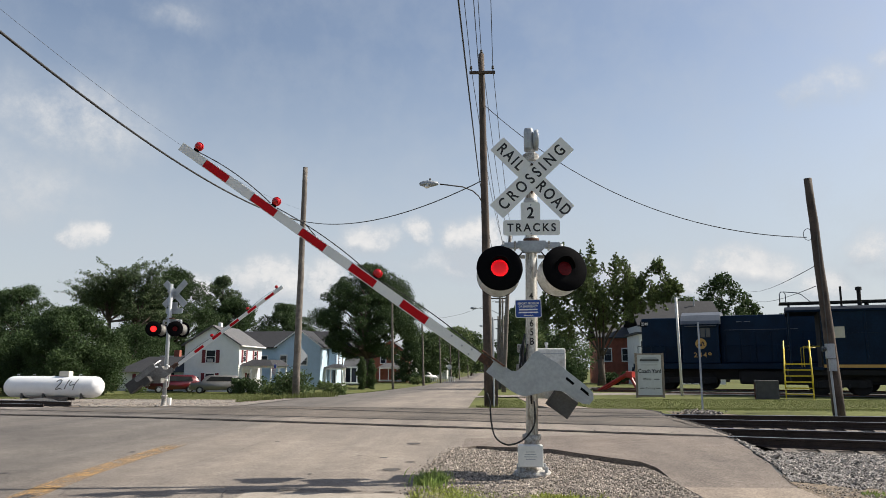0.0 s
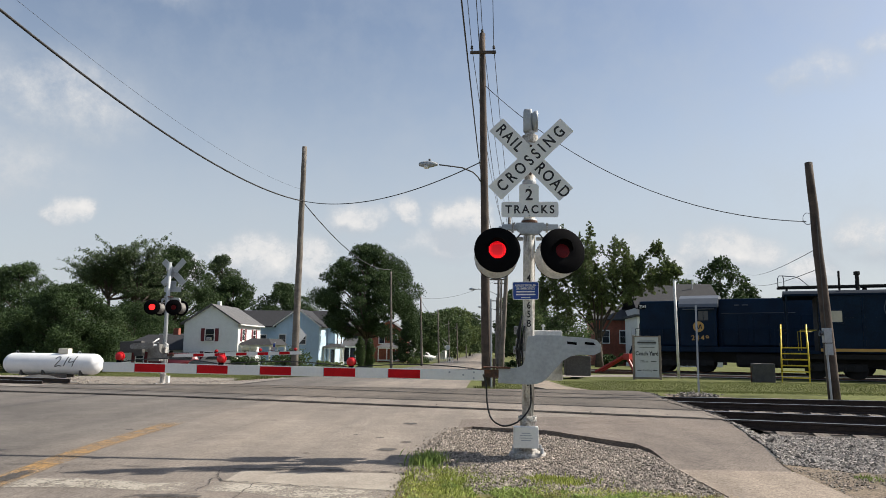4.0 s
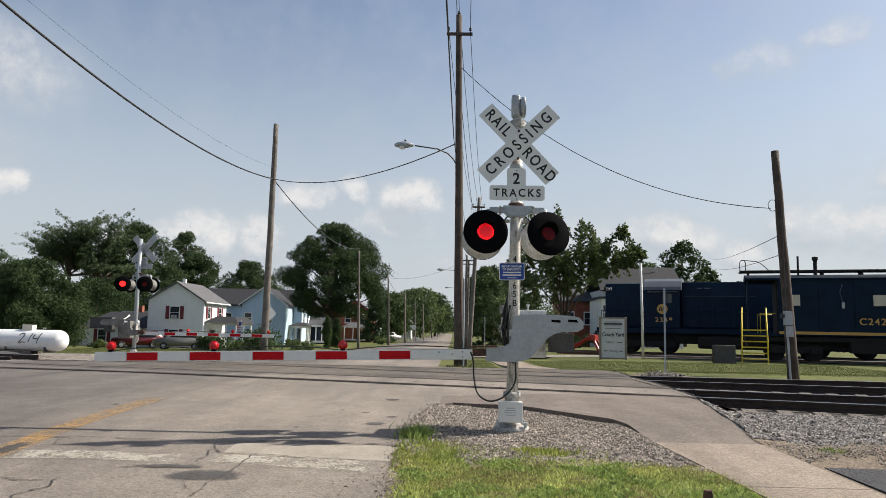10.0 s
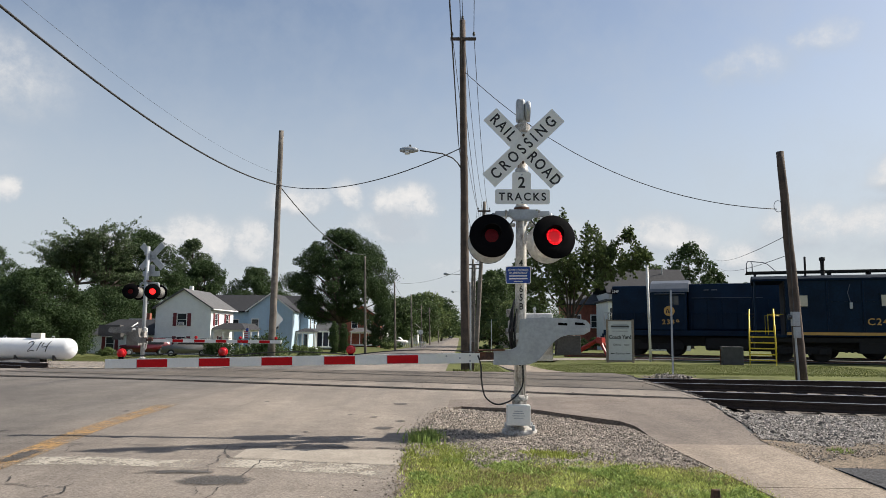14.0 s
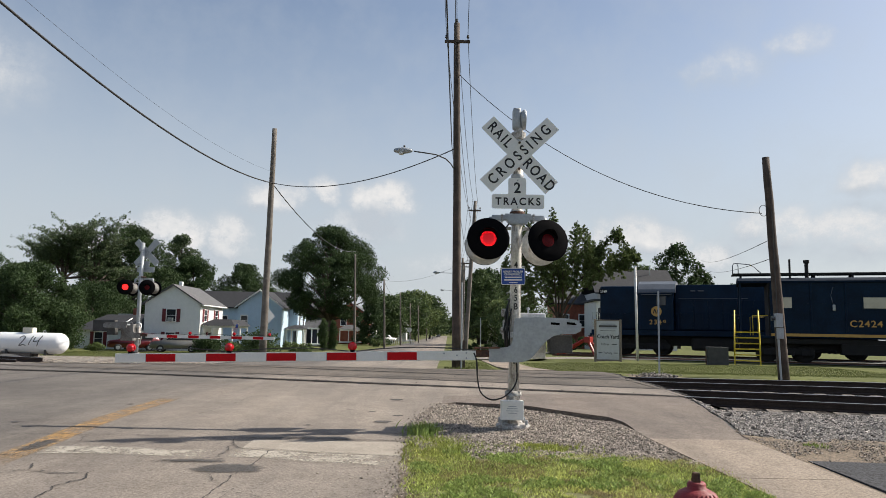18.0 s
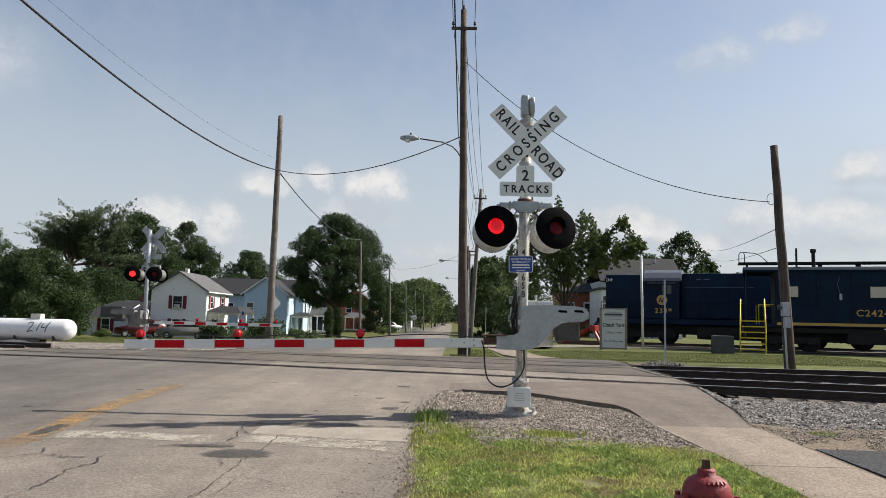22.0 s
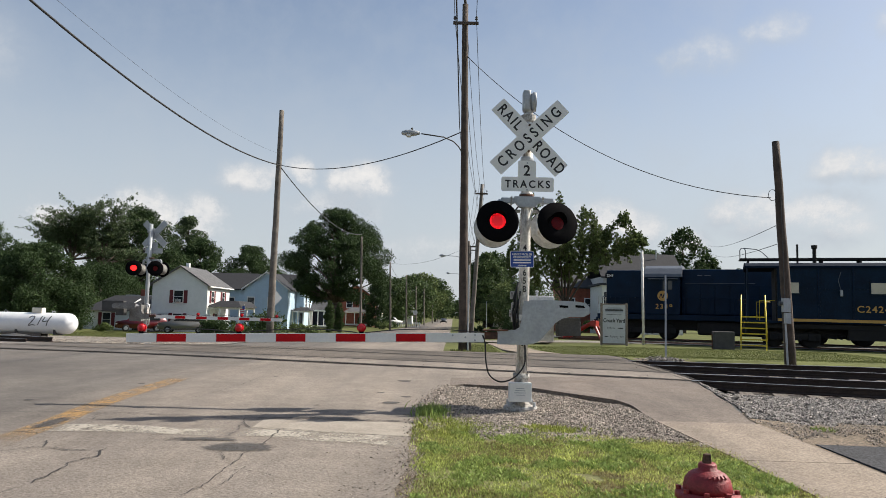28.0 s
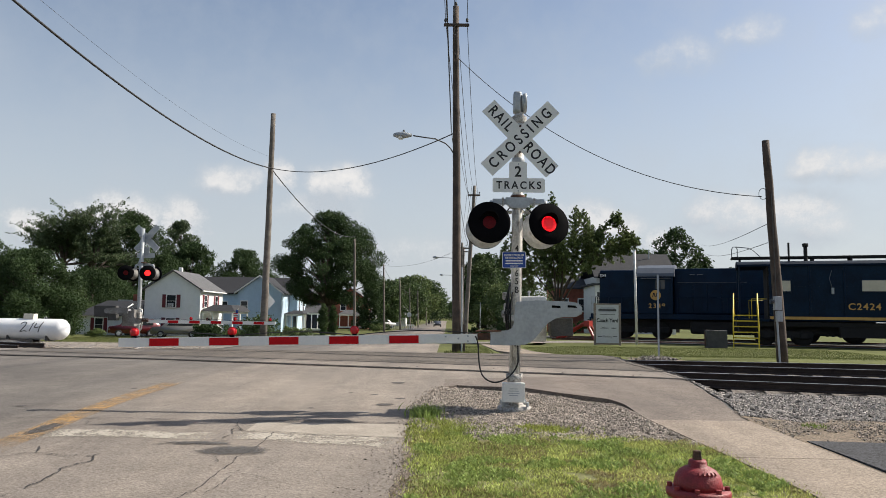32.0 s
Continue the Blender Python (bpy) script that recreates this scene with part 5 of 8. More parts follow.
    for zz in (2.76 + dz, 3.24 + dz, 3.72 + dz):
        part("clamp", lathe([(0.082, zz - 0.035), (0.086, zz - 0.03), (0.086, zz + 0.03), (0.082, zz + 0.035)], 16, at=(0.035, 0, 0)), "galv", s, "", True)
    # lights on their cross arm
    arm = part("cross_arm", slab([(-0.17, 0.065), (0.17, 0.065), (0.175, 0.0), (0.10, -0.075), (-0.10, -0.075), (-0.175, 0.0)], -0.13, -0.03, 0.014), "galv", s, "grey cast junction hub and cross arm", False, head @ pose(0.035, 0, 2.67 + dz))
    for sx_ in (-1, 1):
        part("arm_tube", box(min(0.16 * sx_, 0.34 * sx_), -0.11, -0.025, max(0.16 * sx_, 0.34 * sx_), -0.03, 0.048, 0.012), "galv", arm)
        part("arm_flange", box(0.205 * sx_ - 0.012, -0.125, -0.045, 0.205 * sx_ + 0.012, -0.02, 0.06, 0.004), "dirty_steel", arm)
        part("arm_elbow", rod([(0.34 * sx_, -0.06, 0.02), (0.355 * sx_, -0.06, -0.05), (0.36 * sx_, -0.06, -0.16)], 0.036, 10), "galv", arm, "", True)
        part("arm_brace", box(min(0.08 * sx_, 0.30 * sx_), -0.02, -0.135, max(0.08 * sx_, 0.30 * sx_), 0.03, -0.095, 0.008), "dirty_steel", arm)
        part("bolt", lathe([(0.013, -0.142), (0.013, -0.125)], 6, "y", at=(0.12 * sx_, 0, 0.03)), "galv", arm)
    part("collar", lathe([(0.078, 0.065), (0.098, 0.07), (0.098, 0.105), (0.075, 0.11)], 16), "rust", arm, "dark rusty collar on the mast", True)
    led = "led" if near else "led_far"
    front = [(-0.36, -0.33, 2.37, 9, 5, 0), (0.395, -0.33, 2.36, 9, 17, 1)] if near else [(-0.38, -0.33, 2.37, 0, -10, 0), (0.40, -0.33, 2.36, 0, -10, 1)]
    for x, y, z, up, turn, ph in front:
        lamp_unit(s, pose(x, y, z + dz, -up, 0, turn), led, FLASHERS, ph, "white_steel" if near else "cast_grey")
    if near:
        for x, ph in ((-0.37, 1), (0.39, 0)):
            back = lamp_unit(s, pose(x, 0.36, 2.37, 0, 0, 180), led, FLASHERS, ph, "white_steel")
            part("disc_back", lathe([(0.10, 0.006), (0.266, 0.006), (0.268, 0.012), (0.10, 0.014)], 32, "y"), "white_steel", back, "white painted back of the disc", True)
    else:
        for x, ph in ((-0.38, 1), (0.40, 0)):
            lamp_unit(s, pose(x, 0.33, 2.37 + dz, 0, 0, 180 + 22), led, FLASHERS, ph, "cast_grey")
        for pts in (((-0.08, 0.06, 0.7), (-0.2, 0.2, 0.75), (-0.26, 0.25, 1.2), (-0.2, 0.2, 1.45), (-0.05, 0.08, 1.5)), ((0.1, 0.08, 1.0), (0.28, 0.3, 1.05), (0.3, 0.3, 1.5), (0.15, 0.15, 1.65))):
            part("conduit", rod(pts, 0.026, 8), "sheet_white", s, "white curved conduit", True)
    # emergency notice and crossing number
    if near:
        bs = part("notice_plate", slab(rounded(0.31, 0.215, 0.02), -0.003, 0.003), "white_letter", s, "blue emergency notice with white border", loc=pose(-0.02, -0.10, 1.915, 0, -1.0, 0))
        part("field", slab(rounded(0.295, 0.20, 0.015), -0.0045, 0.0), "blue_sign", bs)
        lettering("lettering", "REPORT PROBLEM", 0.036, "white_letter", bs, pose(0, -0.0055, 0.06), 0.0006, 0.86)
        lettering("lettering", "OR EMERGENCY", 0.036, "white_letter", bs, pose(0, -0.0055, 0.024), 0.0006, 0.86)
        for zz, w in ((-0.012, 0.22), (-0.046, 0.23), (-0.08, 0.11)):
            part("unreadable_line", box(-w / 2, -0.0065, zz - (0.008 if w > 0.2 else 0.004), w / 2, -0.004, zz + (0.008 if w > 0.2 else 0.004)), "white_letter", bs)
        for ch, zz in (("4", 2.065), ("6", 1.74), ("5", 1.635), ("B", 1.525)):
            lettering("lettering", ch, 0.115, "letter_black", s, pose(0.018, -0.0725, zz), 0.002, 0.8)
    if near:
        part("conduit", rod([(0.075, -0.02, 1.45), (0.092, -0.02, 2.62)], 0.012, 6), "dirty_steel", s)
        for sx_ in (-1, 1):
            part("cable", rod([(0.10 * sx_ + 0.035, -0.06, 2.62), (0.18 * sx_ + 0.035, -0.09, 2.52), (0.27 * sx_ + 0.035, -0.08, 2.50)], 0.009, 6), "rubber", s, "black lamp cable", True)
    # gate machine behind the mast
    gm = part("gate_machine", box(-0.02, 0.02, 0.86, 0.42, 0.40, 1.45, 0.02), "white_steel" if near else "cast_grey", s, "pale grey gate machine case with hinged cover")
    part("cover_seam", box(-0.01, 0.012, 1.38, 0.40, 0.02, 1.392), "galv", gm)
    part("eye_bolt", lathe([(0.012, 1.44), (0.012, 1.49), (0.022, 1.50), (0.022, 1.52), (0.0, 1.525)], 8, at=(0.2, 0.1, 0)), "galv", gm)
    part("motor", box(-0.13, 0.02, 1.10, -0.05, 0.2, 1.36, 0.02), "dirty_steel", gm)
    for cx0, cz0, cz1 in ((-0.085, 1.0, 1.62), (-0.055, 0.95, 1.5), (0.0, 0.8, 1.35)):
        part("cable", rod([(cx0, -0.085, cz0), (cx0 - 0.01, -0.10, (cz0 + cz1) / 2), (cx0 + 0.02, -0.07, cz1)], 0.011, 6), "rubber", gm, "black cable on the mast", True)
    if near:
        for k, (x0, x1, z0, z1) in enumerate(((-0.095, -0.11, 0.98, 1.48), (-0.115, -0.08, 1.05, 1.40), (-0.075, -0.10, 1.22, 1.58))):
            part("cable", rod([(x0, -0.05, z0), (x1 - 0.02, -0.08, (z0 + z1) / 2), (x1 + 0.03, -0.06, z1)], 0.013, 6), "rubber", gm, "black cable beside the mast", True)
        part("limit_box", box(-0.155, -0.02, 1.40, -0.085, 0.07, 1.50, 0.012), "dirty_steel", gm, "small grimy switch box")
        part("limit_box", box(-0.165, -0.02, 1.17, -0.09, 0.07, 1.26, 0.012), "dirty_steel", gm, "small grimy switch box")
    part("clamp", box(-0.10, -0.09, 1.12, 0.10, 0.1, 1.2, 0.015), "white_steel", gm)
    part("clamp", box(-0.10, -0.09, 0.92, 0.10, 0.1, 0.99, 0.015), "white_steel", gm)
    # moving gate: the casting is the part that turns, all else rides on it
    prof = [(-0.10, 0.08), (0.17, 0.095), (0.565, 0.075), (0.68, 0.055), (0.73, 0.0), (0.725, -0.08), (0.65, -0.12), (0.467, -0.12), (0.38, -0.14), (0.30, -0.19), (0.22, -0.275), (0.135, -0.373), (0.075, -0.43), (0.0, -0.46), (-0.1, -0.47), (-0.44, -0.46), (-0.44, -0.29), (-0.21, -0.28), (-0.16, -0.25), (-0.135, -0.18), (-0.115, 0.03)]
    gate = part("gate", slab(prof, -0.02, 0.012, 0.006), "galv" if near else "cast_grey", s, "grey cast gate support with counterweight and striped arm", loc=pose(0.096, -0.28, 1.292) if near else pose(0.096, 0.46, 1.42))
    for x0, x1 in ((0.345, 0.455), (0.545, 0.665)):
        part("slot", slab([(x0, 0.0), (x1, -0.008), (x1, 0.022), (x0, 0.03)], -0.0235, -0.015), "black_paint", gate)
    for x, z in ((0.0, 0.0), (-0.08, -0.12), (-0.3, -0.33), (-0.3, -0.42), (0.66, 0.02), (0.69, -0.05)):
        part("bolt", lathe([(0.013, -0.032), (0.013, -0.018)], 8, "y", at=(x, 0, z)), "galv", gate)
    part("counterweight", box(0.34, 0.10, -0.36, 0.63, 0.34, -0.13, 0.012), "stone_dark", gate, "dark steel counterweight block")
    if not near:
        part("counterweight", box(0.44, -0.06, -0.24, 1.20, 0.2, 0.15, 0.015), "stone_dark", gate, "dark steel counterweight block")
    part("rear_support", slab(prof[:8] + [(0.35, -0.12), (-0.08, -0.1)], 0.40, 0.43), "galv" if near else "cast_grey", gate)
    part("shaft", rod([(0, 0.0, 0), (0, 0.42, 0)], 0.035, 12), "galv", gate)
    part("arm_socket", box(-0.66, -0.015, -0.40, -0.43, 0.07, -0.31, 0.006), "rust", gate, "rusty arm socket")
    part("latch_bar", box(-0.62, -0.05, -0.295, -0.30, 0.06, -0.275, 0.004), "rust", gate)
    tip, root = -5.13, -0.60
    bm = slab([(tip, -0.441), (root, -0.437), (root, -0.318), (tip, -0.329)], -0.022, 0.022, 0.003)
    part("arm", bm, "sheet_white", gate, "white gate arm")
    p = 0.757
    for i in range(5):
        x0 = tip + 0.39 + p * i
        part("stripe", box(x0, -0.0245, -0.4325 + 0.001 * i, x0 + 0.372, 0.0245, -0.3375 + 0.0015 * i), "sheet_red", gate, "red reflective stripe")
        part("seam", box(x0 - 0.004, -0.0255, -0.44, x0 + 0.002, -0.02, -0.325), "galv", gate)
    for x, z in ((-0.72, -0.345), (-0.72, -0.41), (-0.84, -0.375), (-1.0, -0.35)):
        part("bolt", lathe([(0.012, -0.035), (0.012, -0.02)], 8, "y", at=(x, 0, z)), "galv", gate)
    for x in (-4.94, -3.70, -2.15):
        zl = -0.258
        g = part("gate_light", lathe([(0.0, -0.05), (0.026, -0.047), (0.042, -0.034), (0.048, -0.018), (0.048, 0.018), (0.042, 0.034), (0.026, 0.047), (0.0, 0.05)], 20, "y", at=(x, 0, zl)), "lens_red", gate, "round red gate light", True)
        part("light_ring", lathe([(0.047, -0.014), (0.056, -0.012), (0.056, 0.012), (0.047, 0.014)], 20, "y", at=(x, 0, zl)), "sheet_red", g)
        part("light_foot", box(x - 0.028, -0.02, -0.329, x + 0.028, 0.02, -0.302), "black_paint", g)
    for a, b in ((-4.9, -3.75), (-3.65, -2.2), (-2.1, -0.62)):
        part("wire", rod(sag((a, 0.0, -0.318), (b, 0.0, -0.316), -0.045, 12), 0.007, 6), "wire", gate)
    return s, gate


near_signal, near_gate = crossing_signal(pose(0, 0, 0.03), True)
far_signal, far_gate = crossing_signal(pose(-11.95, 16.5, -0.15, 0, 0, 180), False)
near_signal["label"] = "white crossing signal on a gravel bed with crossbuck and striped gate"
far_signal["label"] = "crossing signal across the tracks, crossbuck seen from behind"
loop_pts = [Vector(p) for p in ((-0.55, -0.27, 0.93), (-0.52, -0.30, 0.93), (-0.485, -0.31, 0.82), (-0.475, -0.31, 0.64), (-0.44, -0.32, 0.47), (-0.36, -0.32, 0.385), (-0.25, -0.31, 0.36), (-0.10, -0.26, 0.42), (0.02, -0.16, 0.56), (0.035, -0.11, 0.74), (0.03, -0.08, 0.86), (0.03, -0.07, 0.9))]
loop_s = []
for p0, p1, p2, p3 in zip(loop_pts, loop_pts[1:], loop_pts[2:], loop_pts[3:]):
    loop_s += [0.5 * (2 * p1 + (p2 - p0) * u + (2 * p0 - 5 * p1 + 4 * p2 - p3) * u * u + (3 * p1 - 3 * p2 + p3 - p0) * u ** 3) for u in (0, 0.25, 0.5, 0.75)]
part("cable", rod(loop_s, 0.010, 8), "rubber", near_signal, "slack black cable loop", True)

# ---------------------------------------------------------------- poles and wires


def pole(name, foot, head_pt, r0, r1, material, label, group="", cat="utility pole"):
    t = thing(name, foot, label, cat, group)
    d = Vector(head_pt) - Vector(foot)
    n = 10
    pts = [d * (k / n) + Vector((0.015 * wob(k, foot[0], 0.7), 0.015 * wob(k, foot[1], 0.7), 0)) for k in range(n + 1)]
    pts[0] = Vector((0, 0, -0.3))
    part("shaft", rod(pts, r0, 12, radii=[r0 + (r1 - r0) * k / n for k in range(n + 1)]), material, t, "", True)
    return t


def insulator(parent, at):
    return part("insulator", lathe([(0.012, -0.1), (0.012, 0), (0.045, 0.0), (0.055, 0.03), (0.035, 0.05), (0.05, 0.08), (0.03, 0.12), (0.0, 0.13)], 10, at=at), "stone_dark", parent, "", True)


cp = pole("utility_pole", (-0.53, 15.9, -0.05), (-0.72, 15.9, 12.45), 0.165, 0.105, "pole_dark", "tall weathered wooden utility pole with a short crossarm and lamp bracket", "utility poles")
part("crossarm", box(-0.62, -0.17, 11.70, 0.30, -0.09, 11.80, 0.01), "pole_dark", cp)
for x in (-0.56, 0.22):
    insulator(cp, (x, -0.13, 11.88))
insulator(cp, (-0.19, 0, 12.55))
part("conduit", rod([(0.16, -0.12, -0.1), (0.14, -0.12, 3.0)], 0.03, 8), "galv", cp)
part("stub", box(0.2, -0.1, -0.1, 0.29, 0.0, 1.0, 0.01), "pole_dark", cp)
lb = part("lamp_bracket", rod([(-0.2, -0.1, 7.02), (-0.32, -0.2, 7.2), (-0.5, -0.35, 7.34), (-0.85, -0.6, 7.43), (-1.6, -1.05, 7.42)], 0.022, 10), "stone_dark", cp, "curved steel lamp bracket", True)
part("lamp_head", lathe([(0.0, -0.34), (0.06, -0.31), (0.10, -0.18), (0.12, 0.0), (0.09, 0.16), (0.05, 0.30), (0.0, 0.32)], 16, "x", at=(-1.95, -1.2, 7.40)), "galv", lb, "grey street lamp head", True)
part("lens", lathe([(0.0, -0.10), (0.08, -0.08), (0.11, 0.0)], 16, at=(-2.02, -1.2, 7.34)), "sheet_white", lb, "", True)
part("photocell", lathe([(0.035, 0.0), (0.035, 0.09), (0.0, 0.1)], 10, at=(-1.92, -1.2, 7.49)), "stone_dark", lb, "", True)

lp = pole("utility_pole", (-10.43, 28.3, -0.12), (-10.43, 28.7, 12.0), 0.20, 0.13, "pole_wood", "weathered grey wooden pole carrying a heavy cable", "utility poles")
part("warning_sign", slab([(-0.36, 0), (0, 0.42), (0.36, 0), (0, -0.42)], -0.003, 0.003), "galv", lp, "dull grey back of a diamond warning sign", loc=pose(0.14, 0.3, 2.0, 0, 0, 35))
rp = pole("utility_pole", (8.52, 11.0, 0.1), (8.20, 11.0, 6.38), 0.155, 0.10, "pole_dark", "dark leaning wooden pole with meter boxes", "utility poles")
part("conduit", rod([(-0.15, -0.16, -0.2), (-0.2, -0.15, 1.3)], 0.03, 8), "galv", rp)
part("conduit", rod([(-0.2, -0.15, 1.7), (-0.26, -0.14, 4.7)], 0.014, 8), "stone_dark", rp)
mb = part("meter_box", box(-0.30, -0.28, 1.42, -0.10, -0.14, 1.80, 0.01), "galv", rp, "grey electric meter box")
part("meter", lathe([(0.07, 0), (0.075, 0.02), (0.05, 0.09), (0, 0.1)], 14, "x", at=(-0.40, -0.22, 1.66)), "pane", mb)
part("breaker_box", box(-0.24, -0.26, 1.10, -0.08, -0.14, 1.40, 0.01), "galv", rp)
part("wire_coil", rod([(-0.45 + 0.12 * math.cos(a), -0.05, 4.72 + 0.16 * math.sin(a)) for a in [k * 0.42 for k in range(31)]], 0.008, 6), "wire", rp)
sp = pole("steel_pole", (9.22, 12.6, 0.05), (8.98, 12.6, 4.55), 0.06, 0.055, "rust", "thin rusty steel pole behind the leaning pole", cat="pole")

p2 = pole("utility_pole", (0.45, 45, -0.5), (1.06, 45, 11.2), 0.18, 0.12, "pole_wood", "leaning wooden utility pole with a crossarm", "utility poles")
part("crossarm", box(0.1, -0.15, 10.9, 1.05, -0.07, 11.02), "pole_dark", p2)
for x in (0.14, 0.98):
    insulator(p2, (x, -0.1, 11.1))
for i, (x, y, h) in enumerate(((0.35, 60, 9.0), (0.9, 78, 10.5), (0.6, 100, 10), (1.3, 130, 10.5), (1.2, 170, 10), (1.5, 220, 10))):
    q = pole("utility_pole", (x, y, gz(x, y)), (x + 0.1, y, gz(x, y) + h), 0.16, 0.11, "pole_wood", "distant wooden utility pole beside the road", "utility poles")
    part("crossarm", box(-0.8, -0.1, h - 0.6, 0.9, -0.02, h - 0.48), "pole_dark", q)
    if i in (0, 2):
        lb2 = part("lamp_bracket", rod([(0, 0, h - 2.0), (-1.0, 0, h - 1.5), (-2.2, 0, h - 1.45)], 0.03, 6), "galv", q)
        part("lamp_head", lathe([(0.0, -0.36), (0.12, -0.18), (0.15, 0.0), (0.05, 0.3), (0, 0.32)], 10, "x", at=(-2.4, 0, h - 1.45)), "galv", lb2)
for x, y, h in ((-11.0, 70, 10.6), (-8.8, 82, 8.6), (-8.45, 108, 8.6), (-8.5, 140, 8.2), (-7.5, 156, 8.4), (-6.9, 200, 8), (-6.6, 260, 8.2)):
    pole("utility_pole", (x, y, gz(x, y)), (x - 0.25, y, gz(x, y) + h), 0.15, 0.10, "pole_wood", "slim wooden pole along the road verge", "utility poles")


def wire(a, b, drop, r, label="black overhead wire between poles", n=24, cat="wire"):
    return tagged(part("overhead_wire", rod(sag(a, b, drop, n), r, 5), "wire", smooth=True), label, cat, "overhead wires")


wire((-10.43, 28.6, 9.0), (-10.43, -12.0, 10.47), 1.93, 0.032, "thick black overhead cable", 40)
wire((-10.43, 28.6, 9.6), (-10.43, -12.0, 10.3), 1.6, 0.004)
wire((-10.43, 28.6, 9.0), (-0.72, 15.9, 7.75), 0.68, 0.02, "black service cable to the lamp pole")
wire((-10.43, 28.6, 9.0), (-11.2, 70, 9.9), 1.12, 0.028, "black cable sagging along the road")
wire((-0.70, 15.9, 10.6), (8.05, 11.0, 4.75), 1.15, 0.012, "thin service wire to the leaning pole")
for a, b in zip([(-11.2, 70, 9.9), (-9.0, 82, 7.4), (-8.7, 108, 7.0), (-8.7, 140, 6.4), (-7.7, 156, 6.6), (-7.1, 200, 6.2)], [(-9.0, 82, 7.4), (-8.7, 108, 7.0), (-8.7, 140, 6.4), (-7.7, 156, 6.6), (-7.1, 200, 6.2), (-6.8, 260, 6.4)]):
    wire(a, b, 0.9, 0.022)
wire((-9.0, 82, 7.6), (1.0, 60, 8.2), 0.8, 0.012)
for x, z, dz in ((-1.09, 11.95, 0), (-0.31, 11.95, 0), (-0.72, 12.6, 0), (-0.72, 10.5, -0.3), (-0.83, 7.9, -0.4)):
    wire((x, 15.9, z), (x - 0.4, -12, z + 0.4), 0.2, 0.018 if z < 8 else 0.012)
    wire((x, 15.9, z), (x + 1.6, 45, z - 1.2 + dz), 0.9, 0.012)
    wire((x + 1.6, 45, z - 1.2 + dz), (x + 1.5, 78, z - 2.3 + dz), 0.8, 0.012)
wire((8.20, 11.0, 3.97), (29.7, 78, 10.46), 0.4, 0.010)
wire((8.19, 11.0, 3.43), (30.1, 78, 9.44), 0.4, 0.010)

# ---------------------------------------------------------------- trees


def leaf_mesh(centres, radii, count, size, seed, flat=0.75):
    """Small pointed leaves gathered in clumps."""
    r = np.random.RandomState(seed)
    c, rad = np.array(centres, float), np.array(radii, float)
    w = rad ** 2
    k = r.choice(len(c), count, p=w / w.sum())
    d = r.normal(size=(count, 3))
    d /= np.linalg.norm(d, axis=1)[:, None]
    dist = r.uniform(0.35, 1.0, count) ** 0.5 * np.exp(r.normal(0, 0.13, count))
    p = c[k] + d * (rad[k] * dist)[:, None] * np.array([1, 1, flat])
    s = size * r.uniform(0.6, 1.4, count)
    a = r.normal(size=(count, 3)) + d * 0.4
    a /= np.linalg.norm(a, axis=1)[:, None]
    b = np.cross(a, r.normal(size=(count, 3)))
    b /= np.linalg.norm(b, axis=1)[:, None]
    n = np.cross(a, b)
    v = np.stack([p - a * s[:, None], p + b * (s * 0.55)[:, None] + n * (s * 0.15)[:, None], p + a * s[:, None], p - b * (s * 0.55)[:, None] + n * (s * 0.15)[:, None]], 1)
    f = np.arange(count * 4).reshape(-1, 4)
    me = bpy.data.meshes.new("crown")
    me.from_pydata(v.reshape(-1, 3).tolist(), [], f.tolist())
    return me


